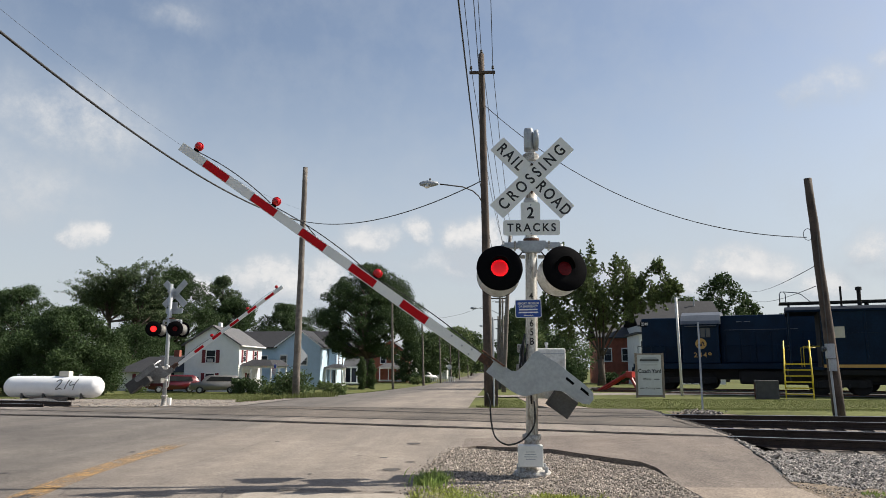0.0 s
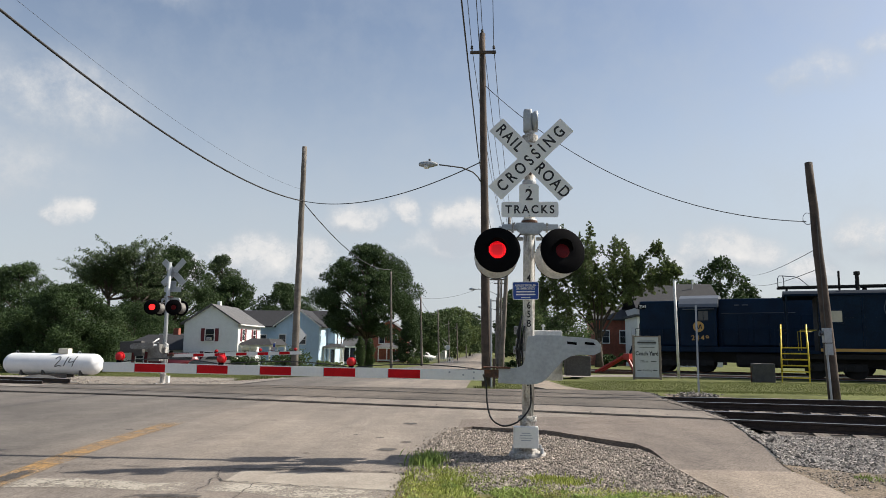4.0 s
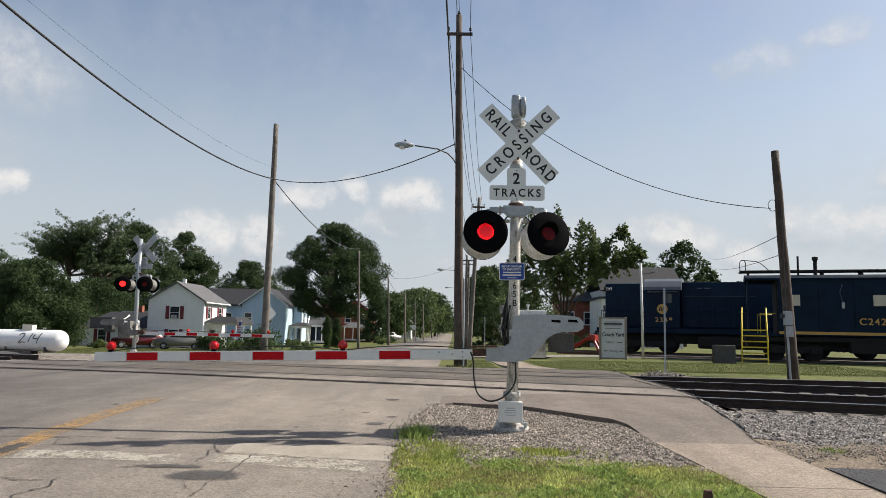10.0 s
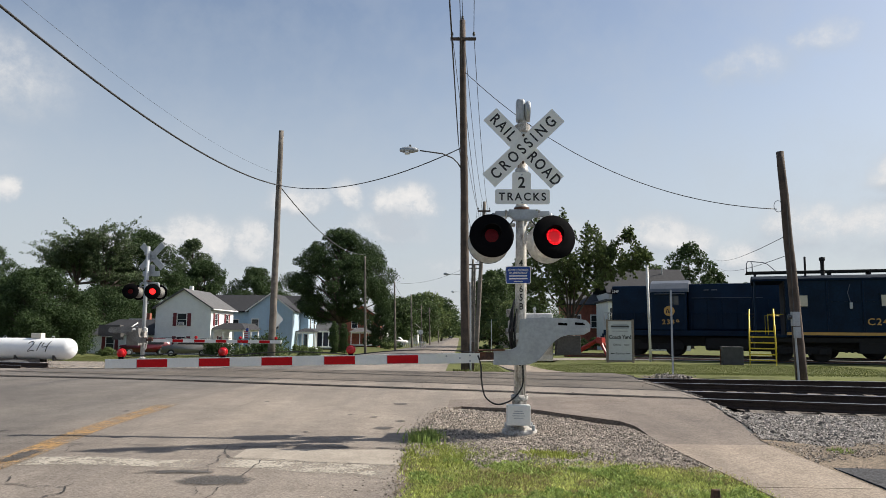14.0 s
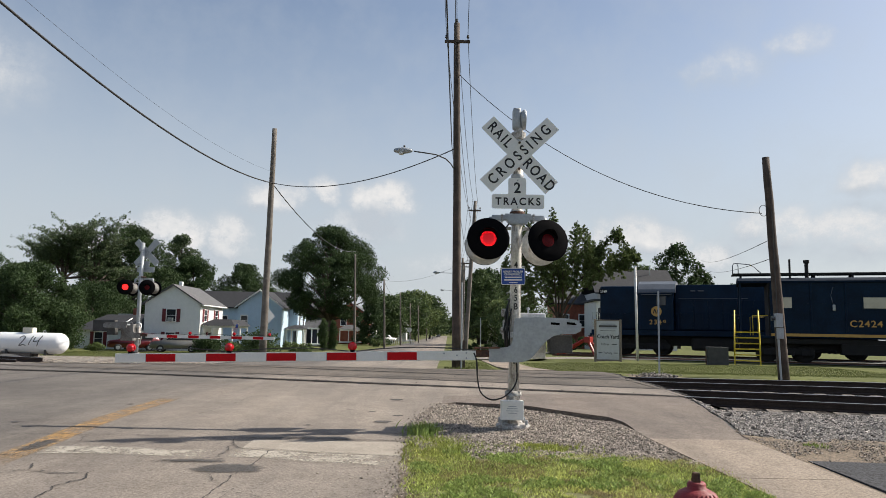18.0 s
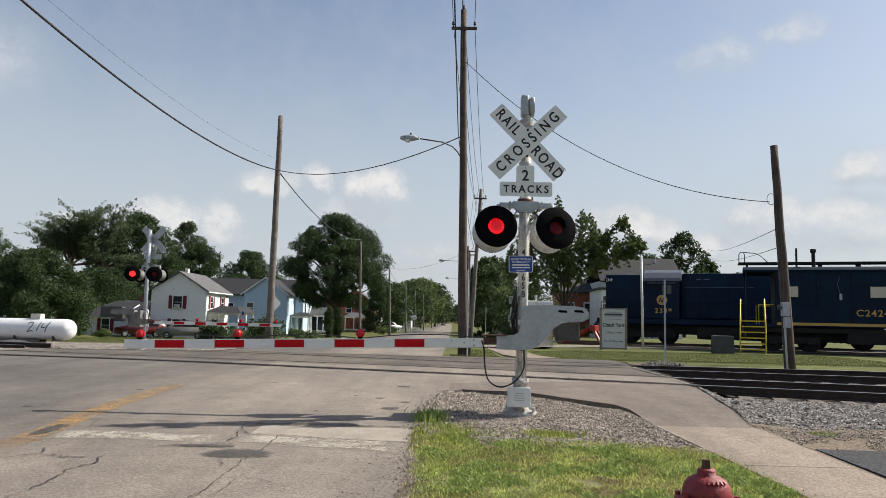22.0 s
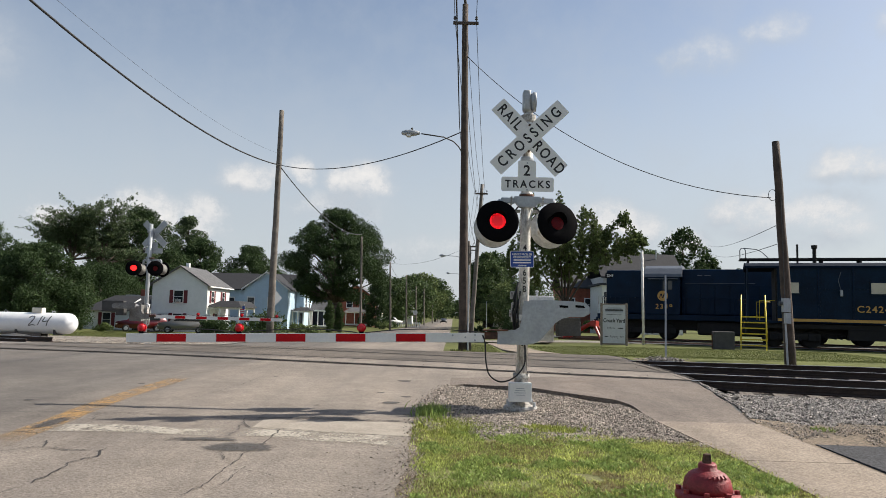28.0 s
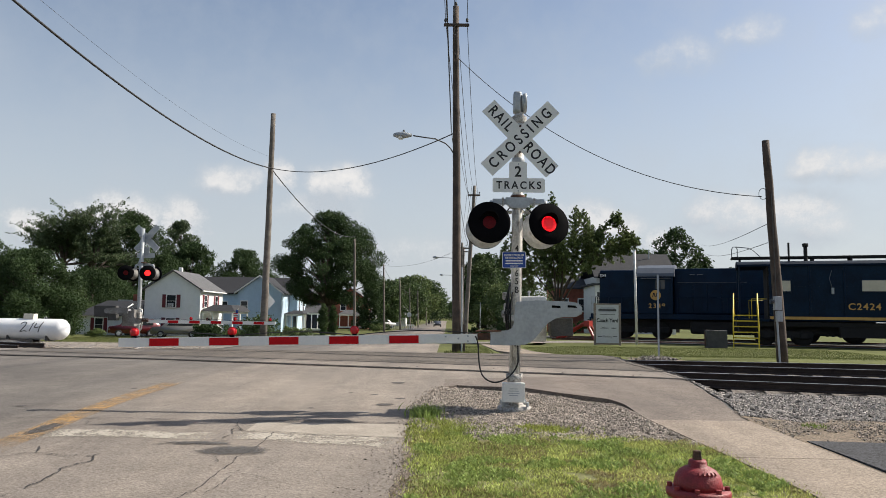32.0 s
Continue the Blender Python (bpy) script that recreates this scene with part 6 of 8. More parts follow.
def tree(at, height, spread, leaf, label, seed, trunk_h=0.25, count=9000, size=0.2, shape="round", group="", clumps=46, cr=0.17, name="tree", r0=None):
    """A tapered trunk with limbs, and a crown of leaf clumps with gaps."""
    r = random.Random(seed)
    t = thing(name, at, label, "tree", group)
    h, w = height, spread / 2
    r0 = r0 or height * 0.022
    bm = rod([(0, 0, -0.3), (0.01 * h, 0, 0.1 * h), (0.0, 0.01 * h, trunk_h * h), (0.015 * h, 0, 0.55 * h), (0, 0, 0.85 * h)], r0, 10, radii=[r0 * 1.4, r0, r0 * 0.85, r0 * 0.5, r0 * 0.12])
    cs, rs = [], []
    for i in range(clumps):
        u = (i + r.random()) / clumps
        z = trunk_h * h * 0.9 + (h - trunk_h * h * 0.9) * u
        if shape == "round":
            env = math.sin(math.pi * min(1, 0.14 + 0.84 * u)) ** 0.7
        elif shape == "cone":
            env = (1 - u) ** 0.85 * 1.0 + 0.06
        elif shape == "vase":
            env = 0.35 + 0.75 * u if u < 0.75 else 1.0 * math.sqrt(max(0.02, 1 - ((u - 0.75) / 0.27) ** 2))
        elif shape == "spire":
            env = (0.75 + 0.5 * u) if u < 0.4 else max(0.05, 0.95 * (1 - u) / 0.6)
        elif shape == "column":
            env = 0.9 * math.sqrt(max(0.05, 1 - (2 * u - 0.9) ** 2 * 0.8))
        else:
            env = 1.0
        a = i * 2.39996 + r.uniform(-0.4, 0.4)
        rr = w * env * math.sqrt(r.uniform(0.12, 1.0))
        c = Vector((rr * math.cos(a), rr * math.sin(a), z))
        rad = cr * spread * r.uniform(0.5, 1.45) * (0.6 + 0.4 * env)
        if shape == "round" and clumps > 60 and rr > 0.3 * w and noise.noise(c * (5.5 / spread) + Vector((seed, 0, 0))) < -0.12:
            continue
        cs.append(c)
        rs.append(rad)
        if i % 2 == 0:
            zz = max(trunk_h * h * 0.8, z - rr * (0.8 if shape != "cone" else 0.1))
            mid = Vector((c.x * 0.5, c.y * 0.5, zz * 0.45 + z * 0.55))
            rod([(0, 0, zz * 0.96), mid, c], r0 * 0.3, 5, bm, radii=[r0 * 0.34, r0 * 0.22, r0 * 0.06])
    part("trunk", bm, "bark", t, "", True)
    me = leaf_mesh(cs, rs, int(count * 1.5), size * 0.8, seed)
    me.materials.append(M[leaf])
    ob = new("crown", me)
    ob.parent = t
    return t


def airy_tree(at, height, spread, leaf, label, seed, fork=0.2, limbs=8, shoots=9, upright=1.0, count=14000, size=0.13, gap=0.45, r0=0.3):
    """A forked trunk with open limbs; leaves sit along upright shoots, with sky between them."""
    r = random.Random(seed)
    t = thing("tree", at, label, "tree")
    h, w = height, spread / 2
    bm = rod([(0, 0, -0.3), (0.1, 0, fork * h * 0.5), (0, 0.05, fork * h)], r0, 10, radii=[r0 * 1.35, r0, r0 * 0.9])
    cs, rs = [], []
    for i in range(limbs):
        a = i * 2.39996 + r.uniform(-0.3, 0.3)
        out = w * (0.25 + 0.7 * ((i * 0.618) % 1.0))
        top = h * (0.95 - 0.45 * (out / w) ** 1.5) * r.uniform(0.9, 1.05)
        pts = []
        for k in range(7):
            u = k / 6
            q = out * (u ** 0.7) * (1 + 0.10 * r.uniform(-1, 1))
            pts.append(Vector((q * math.cos(a + 0.25 * u * r.uniform(-1, 1)), q * math.sin(a), fork * h + (top * 0.8 - fork * h) * u ** (1.15 if upright > 0.5 else 0.8))))
        rod(pts, 0.1, 6, bm, radii=[r0 * (0.62 - 0.52 * k / 6) for k in range(7)])
        for j in range(shoots):
            u = 0.3 + 0.7 * (j + r.random()) / shoots
            k = min(5, int(u * 6))
            p = pts[k].lerp(pts[k + 1], u * 6 - k)
            ln = h * r.uniform(0.08, 0.24) * (0.7 + 0.5 * u)
            sp = r.uniform(0.25, 1.0) * (1.1 if upright > 0.5 else 1.6)
            b2 = a + r.uniform(-1.6, 1.6)
            d = Vector((math.cos(b2) * sp * (1 - 0.3 * upright), math.sin(b2) * sp * (1 - 0.3 * upright), 0.15 + upright * r.uniform(0.0, 0.8))).normalized()
            tip = p + d * ln
            if j == shoots - 1 and upright > 0.5 and i % 2 == 0:
                tip = p + Vector((0.05 * ln, 0, h * 0.20))
            rod([p, p.lerp(tip, 0.6), tip], 0.02, 4, bm, radii=[r0 * 0.10, r0 * 0.06, r0 * 0.02])
            n = 6
            for q in range(n):
                v = gap * 0.4 + (1 - gap * 0.4) * (q + 0.5) / n
                cs.append(p.lerp(tip, v) + Vector((r.gauss(0, 0.12), r.gauss(0, 0.12), r.gauss(0, 0.08))))
                rs.append((0.62 - 0.44 * v) * (0.75 + 0.05 * h) * r.uniform(0.6, 1.1) * (1 - 0.35 * gap))
    part("trunk", bm, "bark", t, "", True)
    me = leaf_mesh(cs, rs, count, size, seed, 0.9)
    me.materials.append(M[leaf])
    ob = new("crown", me)
    ob.parent = t
    return t


CROWN_X = [-5.4, -4.6, -3.4, -2.5, -0.8, 0.4, 2.3, 3.4, 4.4, 5.7, 6.6, 7.6]
CROWN_TOP = [7.8, 9.8, 14.2, 11.8, 13.3, 11.0, 12.3, 9.6, 10.4, 11.8, 9.6, 9.7]
CROWN_LOW = [5.8, 5.4, 5.0, 4.9, 5.2, 5.6, 6.4, 7.0, 7.4, 7.9, 8.3, 8.8]


def fan_tree(at, leaf, label, seed, fork=2.7, r0=0.30, count=130000, size=0.075):
    """A trunk that forks low into long limbs; the crown is filled by many short pointed sprays, ragged and open at its rim."""
    r = random.Random(seed)
    t = thing("tree", at, label, "tree")
    bm = rod([(0, 0, -0.3), (0.05, 0, 1.2), (-0.02, 0.05, fork)], r0, 12, radii=[r0 * 1.5, r0, r0 * 1.05])
    for lx, ly, lz in ((-4.4, 0.5, 7.6), (-3.2, 0.8, 12.6), (-1.8, -1.4, 10.0), (-0.6, 0.8, 12.0), (0.8, -1.0, 9.6), (2.0, 0.6, 11.0), (3.6, -0.8, 8.8), (5.2, 0.2, 10.4), (6.6, 0.5, 9.2)):
        lead = min(0.35, 0.05 * abs(lx))
        pts = []
        for k in range(9):
            u = k / 8
            pts.append(Vector((lx * (u * (0.5 + 0.5 * u)) + 0.18 * math.sin(5 * u + lx), ly * u + 0.14 * math.sin(4 * u + lz), fork - 0.25 + (lz - fork + 0.25) * (u * (1 - lead) + lead * math.sin(u * 1.5708)))))
        rod(pts, 0.1, 6, bm, radii=[r0 * (0.44 - 0.41 * (k / 8) ** 0.7) for k in range(9)])
    cs, rs = [], []
    made = 0
    while made < 620:
        x = r.uniform(-5.4, 7.6)
        top, low = float(np.interp(x, CROWN_X, CROWN_TOP)), float(np.interp(x, CROWN_X, CROWN_LOW))
        deep = 0.42 * (top - low)
        y = r.uniform(-1, 1) * min(3.2, deep)
        hz = low + (top - low) * (r.random() ** 0.85) * math.sqrt(max(0.05, 1 - (y / min(3.4, deep + 0.2)) ** 2))
        if noise.noise((x * 0.75, y * 0.75, hz * 0.75)) < -0.04:
            continue
        made += 1
        up = (hz - low) / (top - low)
        ln = r.uniform(0.8, 1.9) * (1.15 - 0.35 * up)
        a = r.uniform(0, 6.283)
        tilt = r.uniform(0.05, 1.15) * (1 - 0.7 * up)
        d = Vector((math.sin(tilt) * math.cos(a) + 0.05 * x * (1 - up), math.sin(tilt) * math.sin(a), math.cos(tilt))).normalized()
        tip = Vector((x, y, hz)) + d * ln * (0.35 + 0.25 * up)
        p = tip - d * ln
        rod([p, p.lerp(tip, 0.6), tip], 0.02, 4, bm, radii=[0.024, 0.015, 0.005])
        m = max(5, int(ln / 0.15))
        for q in range(m):
            v = (q + 0.5) / m
            wide = 0.36 * (1 - v) ** 0.8 + 0.02
            b2 = q * 2.4 + r.uniform(-0.5, 0.5)
            cs.append(p.lerp(tip, v) + Vector((math.cos(b2), math.sin(b2), 0.3)) * wide * r.uniform(0.5, 1.0))
            rs.append((0.07 + 0.26 * wide) * r.uniform(0.6, 1.25))
    part("trunk", bm, "bark", t, "", True)
    me = leaf_mesh(cs, rs, count, size, seed, 0.8)
    me.materials.append(M[leaf])
    ob = new("crown", me)
    ob.parent = t
    return t


def shrub(at, w, h, leaf, label, seed, count=1600, size=0.1, name="shrub", cat="shrub", group="", d=None):
    r = random.Random(seed)
    t = thing(name, at, label, cat, group)
    cs = [Vector((r.uniform(-0.36, 0.36) * w, r.uniform(-0.36, 0.36) * (d or w), r.uniform(0.15, 0.72) * h)) for _ in range(16)]
    bm = rod([(0, 0, -0.1), (0, 0, h * 0.4)], 0.04, 6)
    for c in cs[::2]:
        rod([(0, 0, 0.05), c * 0.6, c], 0.012, 4, bm)
    part("stem", bm, "bark", t)
    me = leaf_mesh(cs, [0.28 * min(w, h, d or w) * r.uniform(0.7, 1.2) for _ in cs], count, size, seed, 0.9)
    me.materials.append(M[leaf])
    ob = new("crown", me)
    ob.parent = t
    return t


def on(x, y, dz=0.0):
    return (x, y, gz(x, y) + dz)


# west wood behind the yard
tree(on(-33.5, 47), 6.8, 7.6, "leaf_dark", "dense bushy green tree behind the white tank", 21, 0.03, 44000, 0.10, "round", clumps=150, cr=0.12)
tree(on(-45.6, 58), 9.7, 9.4, "leaf_dark", "broad green tree at the edge of the wood", 22, 0.04, 38000, 0.12, clumps=140, cr=0.12)
tree(on(-40.6, 55), 6.8, 7.5, "leaf_dark", "dark thicket tree between the wood and the tank", 23, 0.03, 22000, 0.11, clumps=90, cr=0.13)
tree(on(-39.2, 49), 4.8, 6, "leaf_dark", "low dark green thicket beside the tank", 37, 0.02, 16000, 0.10, clumps=70, cr=0.14)
tree(on(-54, 62), 10.8, 11, "leaf_dark", "dark green tree at the edge of the wood", 31, 0.05, 22000, 0.14, clumps=90, cr=0.13)
airy_tree(on(-54.0, 90), 22.0, 9.0, "leaf_grey", "airy grey green tree with bare limbs showing", 24, 0.40, 15, 13, 0.5, 30000, 0.115, 0.8, 0.28)
airy_tree(on(-50.4, 91), 21.5, 10.5, "leaf_grey", "thin-crowned tree with twisting limbs", 25, 0.38, 15, 13, 0.5, 28000, 0.115, 0.8, 0.26)
tree(on(-48.0, 98), 17.0, 11.5, "leaf_dark", "dense dark green tree behind the low house", 26, 0.08, 44000, 0.15, clumps=190, cr=0.115)
tree(on(-53, 100), 12.5, 10, "leaf_dark", "dense dark green tree in the wood", 27, 0.06, 20000, 0.17, clumps=100, cr=0.13)
tree(on(-45.4, 110), 17.6, 7.0, "leaf_grey", "tall light crowned tree behind the white house", 28, 0.25, 20000, 0.15, clumps=90, cr=0.14)
tree(on(-42.6, 108), 13.6, 9.6, "leaf_dark", "dark green tree behind the white house", 29, 0.08, 30000, 0.16, clumps=130, cr=0.12)
tree(on(-47, 84), 7.6, 11, "leaf_dark", "low dark green scrub under the tall trees", 38, 0.05, 18000, 0.14, clumps=90, cr=0.13)
tree(on(-62, 95), 10.0, 12, "leaf_dark", "dark green tree at the end of the wood", 30, 0.06, 14000, 0.18, clumps=80, cr=0.13)
tree(on(-45, 74), 5.4, 8, "leaf_mid", "low green scrub tree in the wood", 32, 0.04, 14000, 0.13, clumps=70, cr=0.13)
tree(on(-38, 122), 13.8, 11.6, "leaf_dark", "round dark maple behind the roofs", 33, 0.08, 34000, 0.16, clumps=190, cr=0.11)
tree(on(-29.5, 128), 8.6, 5.5, "leaf_light", "light green tree behind the blue house", 34, 0.2, 8000, 0.16)
# the big maple and the trees along the road
tree(on(-15.8, 82), 15.0, 12.4, "leaf_dark", "large dense dark green maple on the lawn", 35, 0.31, 66000, 0.125, "round", clumps=230, cr=0.095, r0=0.42)
tree(on(-13.8, 112), 9.0, 5.4, "leaf_dark", "dark conifer beside the maple", 36, 0.06, 18000, 0.12, "cone", clumps=90, cr=0.12)
for i, (x, y, h, w, lf) in enumerate(((-16, 170, 11, 11, "leaf_mid"), (-12.5, 190, 13, 12, "leaf_mid"), (-11, 215, 15, 13, "leaf_light"), (-19, 200, 12, 12, "leaf_dark"), (-7.5, 255, 15, 13, "leaf_mid"), (-9, 320, 15, 14, "leaf_mid"), (7.5, 330, 14, 14, "leaf_mid"), (3, 520, 12, 16, "leaf_dark"), (-6, 560, 12, 20, "leaf_dark"))):
    tree(on(x, y), h, w, lf, "roadside tree in the distance", 40 + i, 0.15, 5000, 0.42, group="roadside trees")
# east side
fan_tree(on(9.75, 60), "leaf_light", "tall green silver maple with a forked trunk and upright shoots", 50)
tree(on(7.2, 72), 5.6, 6.5, "leaf_mid", "rounded green garden tree behind the hedge", 39, 0.08, 7000, 0.16)
tree(on(4.6, 120), 13.0, 8, "leaf_mid", "green street tree beside the road", 53, 0.12, 8000, 0.3)
tree(on(7.0, 135), 15.0, 10, "leaf_dark", "tall dark green street tree", 54, 0.15, 8000, 0.32)
tree(on(6.0, 88), 6.0, 6, "leaf_light", "small light green garden tree", 55, 0.12, 6000, 0.18)
tree(on(4.6, 96), 4.2, 4, "leaf_red", "small reddish ornamental tree", 56, 0.15, 4000, 0.16)
tree(on(40.5, 122), 18.4, 9.5, "leaf_dark", "dark green tree behind the yard", 57, 0.2, 8000, 0.3)
tree(on(45.5, 124), 14.5, 6, "leaf_dark", "slim dark tree behind the yard", 58, 0.2, 5000, 0.3)
tree(on(33.5, 118), 14.0, 7, "leaf_mid", "green tree behind the roof", 59, 0.2, 5000, 0.3)
tree(on(52, 126), 11.5, 10, "leaf_dark", "low dark tree behind the yard", 60, 0.2, 5000, 0.3)
for i, (x, y, h) in enumerate(((-15.5, 76, 3.35), (-14.5, 77, 3.3))):
    tree(on(x, y), h * 1.08, 0.8, "leaf_mid", "clipped columnar arborvitae on the lawn", 62 + i, 0.02, 9000, 0.07, "column", "arborvitae pair", 34, 0.38, "arborvitae")

# ---------------------------------------------------------------- houses


def gable_roof(parent, x0, x1, y0, y1, z, rise, material, along="y", over=0.3, th=0.16):
    """Two sloping slabs; along: the way the ridge runs."""
    if along == "y":
        c = (x0 + x1) / 2
        dz = rise * over / ((x1 - x0) / 2)
        lines = [[(x0 - over, z - dz), (c, z + rise), (c, z + rise + th), (x0 - over, z - dz + th)], [(c, z + rise), (x1 + over, z - dz), (x1 + over, z - dz + th), (c, z + rise + th)]]
        return [part("roof_slope", slab(o, y0 - over, y1 + over), material, parent, "grey shingle roof slope") for o in lines]
    c = (y0 + y1) / 2
    dz = rise * over / ((y1 - y0) / 2)
    out = []
    for o in ([(y0 - over, z - dz), (c, z + rise), (c, z + rise + th), (y0 - over, z - dz + th)], [(c, z + rise), (y1 + over, z - dz), (y1 + over, z - dz + th), (c, z + rise + th)]):
        bm = slab([(a, b) for a, b in o], x0 - over, x1 + over)
        bmesh.ops.transform(bm, matrix=Matrix(((0, 1, 0, 0), (1, 0, 0, 0), (0, 0, 1, 0), (0, 0, 0, 1))), verts=bm.verts)
        bmesh.ops.recalc_face_normals(bm, faces=bm.faces)
        out.append(part("roof_slope", bm, material, parent, "grey shingle roof slope"))
    return out


def window(parent, x, z, w, h, y, shutters=False, face="south", mat_pane="pane", sash=True):
    """A framed window on a wall whose outer face stands at y (or at x for the east face)."""
    turn = pose(x, y, z) if face == "south" else pose(x, y, z, 0, 0, 90)
    f = part("window", slab(rounded(w + 0.24, h + 0.24, 0.01, 2), -0.04, 0.02), "trim_white", parent, "white framed window", loc=turn)
    if sash:
        for s in (-1, 1):
            part("pane", slab([(-w / 2, s * h / 4 - h / 4 + 0.02), (w / 2, s * h / 4 - h / 4 + 0.02), (w / 2, s * h / 4 + h / 4 - 0.02), (-w / 2, s * h / 4 + h / 4 - 0.02)], -0.05, -0.03), mat_pane, f)
    else:
        part("pane", slab([(-w / 2, -h / 2), (w / 2, -h / 2), (w / 2, h / 2), (-w / 2, h / 2)], -0.05, -0.03), mat_pane, f)
    part("window_sill", box(-w / 2 - 0.1, -0.09, -h / 2 - 0.12, w / 2 + 0.1, 0.02, -h / 2 - 0.06), "trim_white", f)
    if shutters:
        for s in (-1, 1):
            part("shutter", box(s * (w / 2 + 0.3) - 0.19, -0.06, -h / 2 - 0.05, s * (w / 2 + 0.3) + 0.19, -0.01, h / 2 + 0.05), "shutter", f, "dark red louvred shutter")
    return f


def clad(parent, x0, x1, y0, y1, z0, z1, material, gable=0.0, face="south", pitch=0.2):
    """A wall body with lapped boards standing proud on its visible faces."""
    pent = [(x0, z0), (x1, z0), (x1, z1)] + ([((x0 + x1) / 2, z1 + gable)] if gable else []) + [(x0, z1)]
    w = part("wall", slab(pent, y0, y1), material, parent, "lap-sided wall")
    z = z0
    bm = bmesh.new()
    while z < z1 + gable - 0.15:
        k = 0 if z + pitch <= z1 else (z + pitch - z1) / max(gable, 0.01)
        a, b = x0 + (x1 - x0) / 2 * k, x1 - (x1 - x0) / 2 * k
        if b - a > 0.3:
            v = [bm.verts.new(p) for p in ((a, y0 - 0.014, z), (b, y0 - 0.014, z), (b, y0 - 0.004, z + pitch), (a, y0 - 0.004, z + pitch), (a, y0, z), (b, y0, z))]
            bm.faces.new((v[0], v[1], v[2], v[3]))
            bm.faces.new((v[0], v[4], v[5], v[1]))
        if z + pitch <= z1:
            v = [bm.verts.new(p) for p in ((x1 + 0.014, y0, z), (x1 + 0.014, y1, z), (x1 + 0.004, y1, z + pitch), (x1 + 0.004, y0, z + pitch))]
            bm.faces.new(v)
        z += pitch
    part("siding", bm, material, w, "lapped siding boards")
    return w


def porch(parent, x0, x1, y0, y1, z0, z1, roofmat, posts=3, rise=0.7):
    bm = bmesh.new()
    o = 0.3
    lo = [bm.verts.new(p) for p in ((x0 - o, y0 - o, z1), (x1 + o, y0 - o, z1), (x1 + o, y1, z1), (x0 - o, y1, z1))]
    hi = [bm.verts.new(p) for p in ((x0 + 0.9, y0 + 1.0, z1 + rise), (x1 - 0.5, y0 + 1.0, z1 + rise), (x1 - 0.5, y1, z1 + rise), (x0 + 0.9, y1, z1 + rise))]
    bm.faces.new(lo[::-1])
    bm.faces.new(hi)
    for i in range(4):
        bm.faces.new((lo[i], lo[(i + 1) % 4], hi[(i + 1) % 4], hi[i]))
    part("porch_roof", bm, roofmat, parent, "low hipped porch roof")
    part("porch_beam", box(x0, y0, z1 - 0.22, x1, y0 + 0.14, z1, 0.01), "trim_white", parent)
    part("porch_beam", box(x1 - 0.14, y0 + 0.14, z1 - 0.22, x1, y1, z1, 0.01), "trim_white", parent)
    part("porch_floor", box(x0 - 0.1, y0 - 0.1, z0, x1 + 0.1, y1, z0 + 0.25), "siding_grey", parent)
    for k in range(posts):
        x = x0 + 0.07 + (x1 - x0 - 0.14) * k / (posts - 1)
        part("porch_post", box(x - 0.07, y0, z0 + 0.25, x + 0.07, y0 + 0.14, z1 - 0.22, 0.01), "trim_white", parent)
    for k in range(1, 3):
        y = y0 + (y1 - y0 - 0.2) * k / 2
        part("porch_post", box(x1 - 0.14, y, z0 + 0.25, x1, y + 0.14, z1 - 0.22, 0.01), "trim_white", parent)


# white house with red shutters
wh = thing("house", (-29.6, 66, -1.3), "white two-storey house with dark red shutters and grey roof", "house", "houses across the tracks")
clad(wh, -2.9, 2.9, 0, 7.5, 0, 5.0, "siding_white", 1.85)
gable_roof(wh, -2.9, 2.9, 0, 7.5, 5.0, 1.85, "roof", "y", 0.32)
for z in (1.35, 3.75):
    window(wh, -0.1, z, 0.9, 1.25, -0.02, True)
for y in (1.6, 5.2):
    window(wh, 2.92, 3.8, 0.75, 1.2, y, True, "east")
ac = part("air_conditioner", box(-0.36, -0.32, 3.16, 0.16, 0.0, 3.5, 0.02), "siding_grey", wh, "grey window air conditioner")
for k in range(4):
    part("louvre", box(-0.32, -0.325, 3.2 + 0.07 * k, 0.12, -0.318, 3.225 + 0.07 * k), "stone_dark", ac)
porch(wh, 2.95, 6.2, 0.6, 6.5, 0.0, 2.75, "roof_black", 4)
window(wh, 2.92, 1.35, 0.8, 1.3, 3.0, True, "east")
part("chimney", box(-0.25, 2.0, 6.6, 0.1, 2.4, 7.4, 0.02), "siding_white", wh)
part("gutter", box(3.2, -0.3, 4.78, 3.32, 7.8, 4.9), "trim_white", wh)

# low garage house
gh = thing("house", (-36.2, 68, -1.25), "low white house with a shallow grey hipped roof", "house", "houses across the tracks")
clad(gh, -4.4, 3.6, 0, 7, 0, 2.1, "siding_white")
bm = bmesh.new()
lo = [bm.verts.new(p) for p in ((-4.8, -0.4, 2.05), (4.0, -0.4, 2.05), (4.0, 7.4, 2.05), (-4.8, 7.4, 2.05))]
hi = [bm.verts.new(p) for p in ((-2.6, 3.2, 3.75), (3.0, 3.2, 3.75), (3.0, 3.8, 3.75), (-2.6, 3.8, 3.75))]
bm.faces.new(hi)
bm.faces.new(lo[::-1])
for i in range(4):
    bm.faces.new((lo[i], lo[(i + 1) % 4], hi[(i + 1) % 4], hi[i]))
part("roof", bm, "roof_black", gh, "dark shingle roof")
window(gh, -1.9, 1.1, 0.8, 1.4, -0.02, True)
part("door", box(0.9, -0.05, 0.05, 1.8, 0.0, 2.0), "pane", gh, "dark door")
part("chimney", box(-0.3, 4.4, 3.2, 0.3, 5.0, 4.5, 0.02), "brick_wall", gh, "brick chimney")
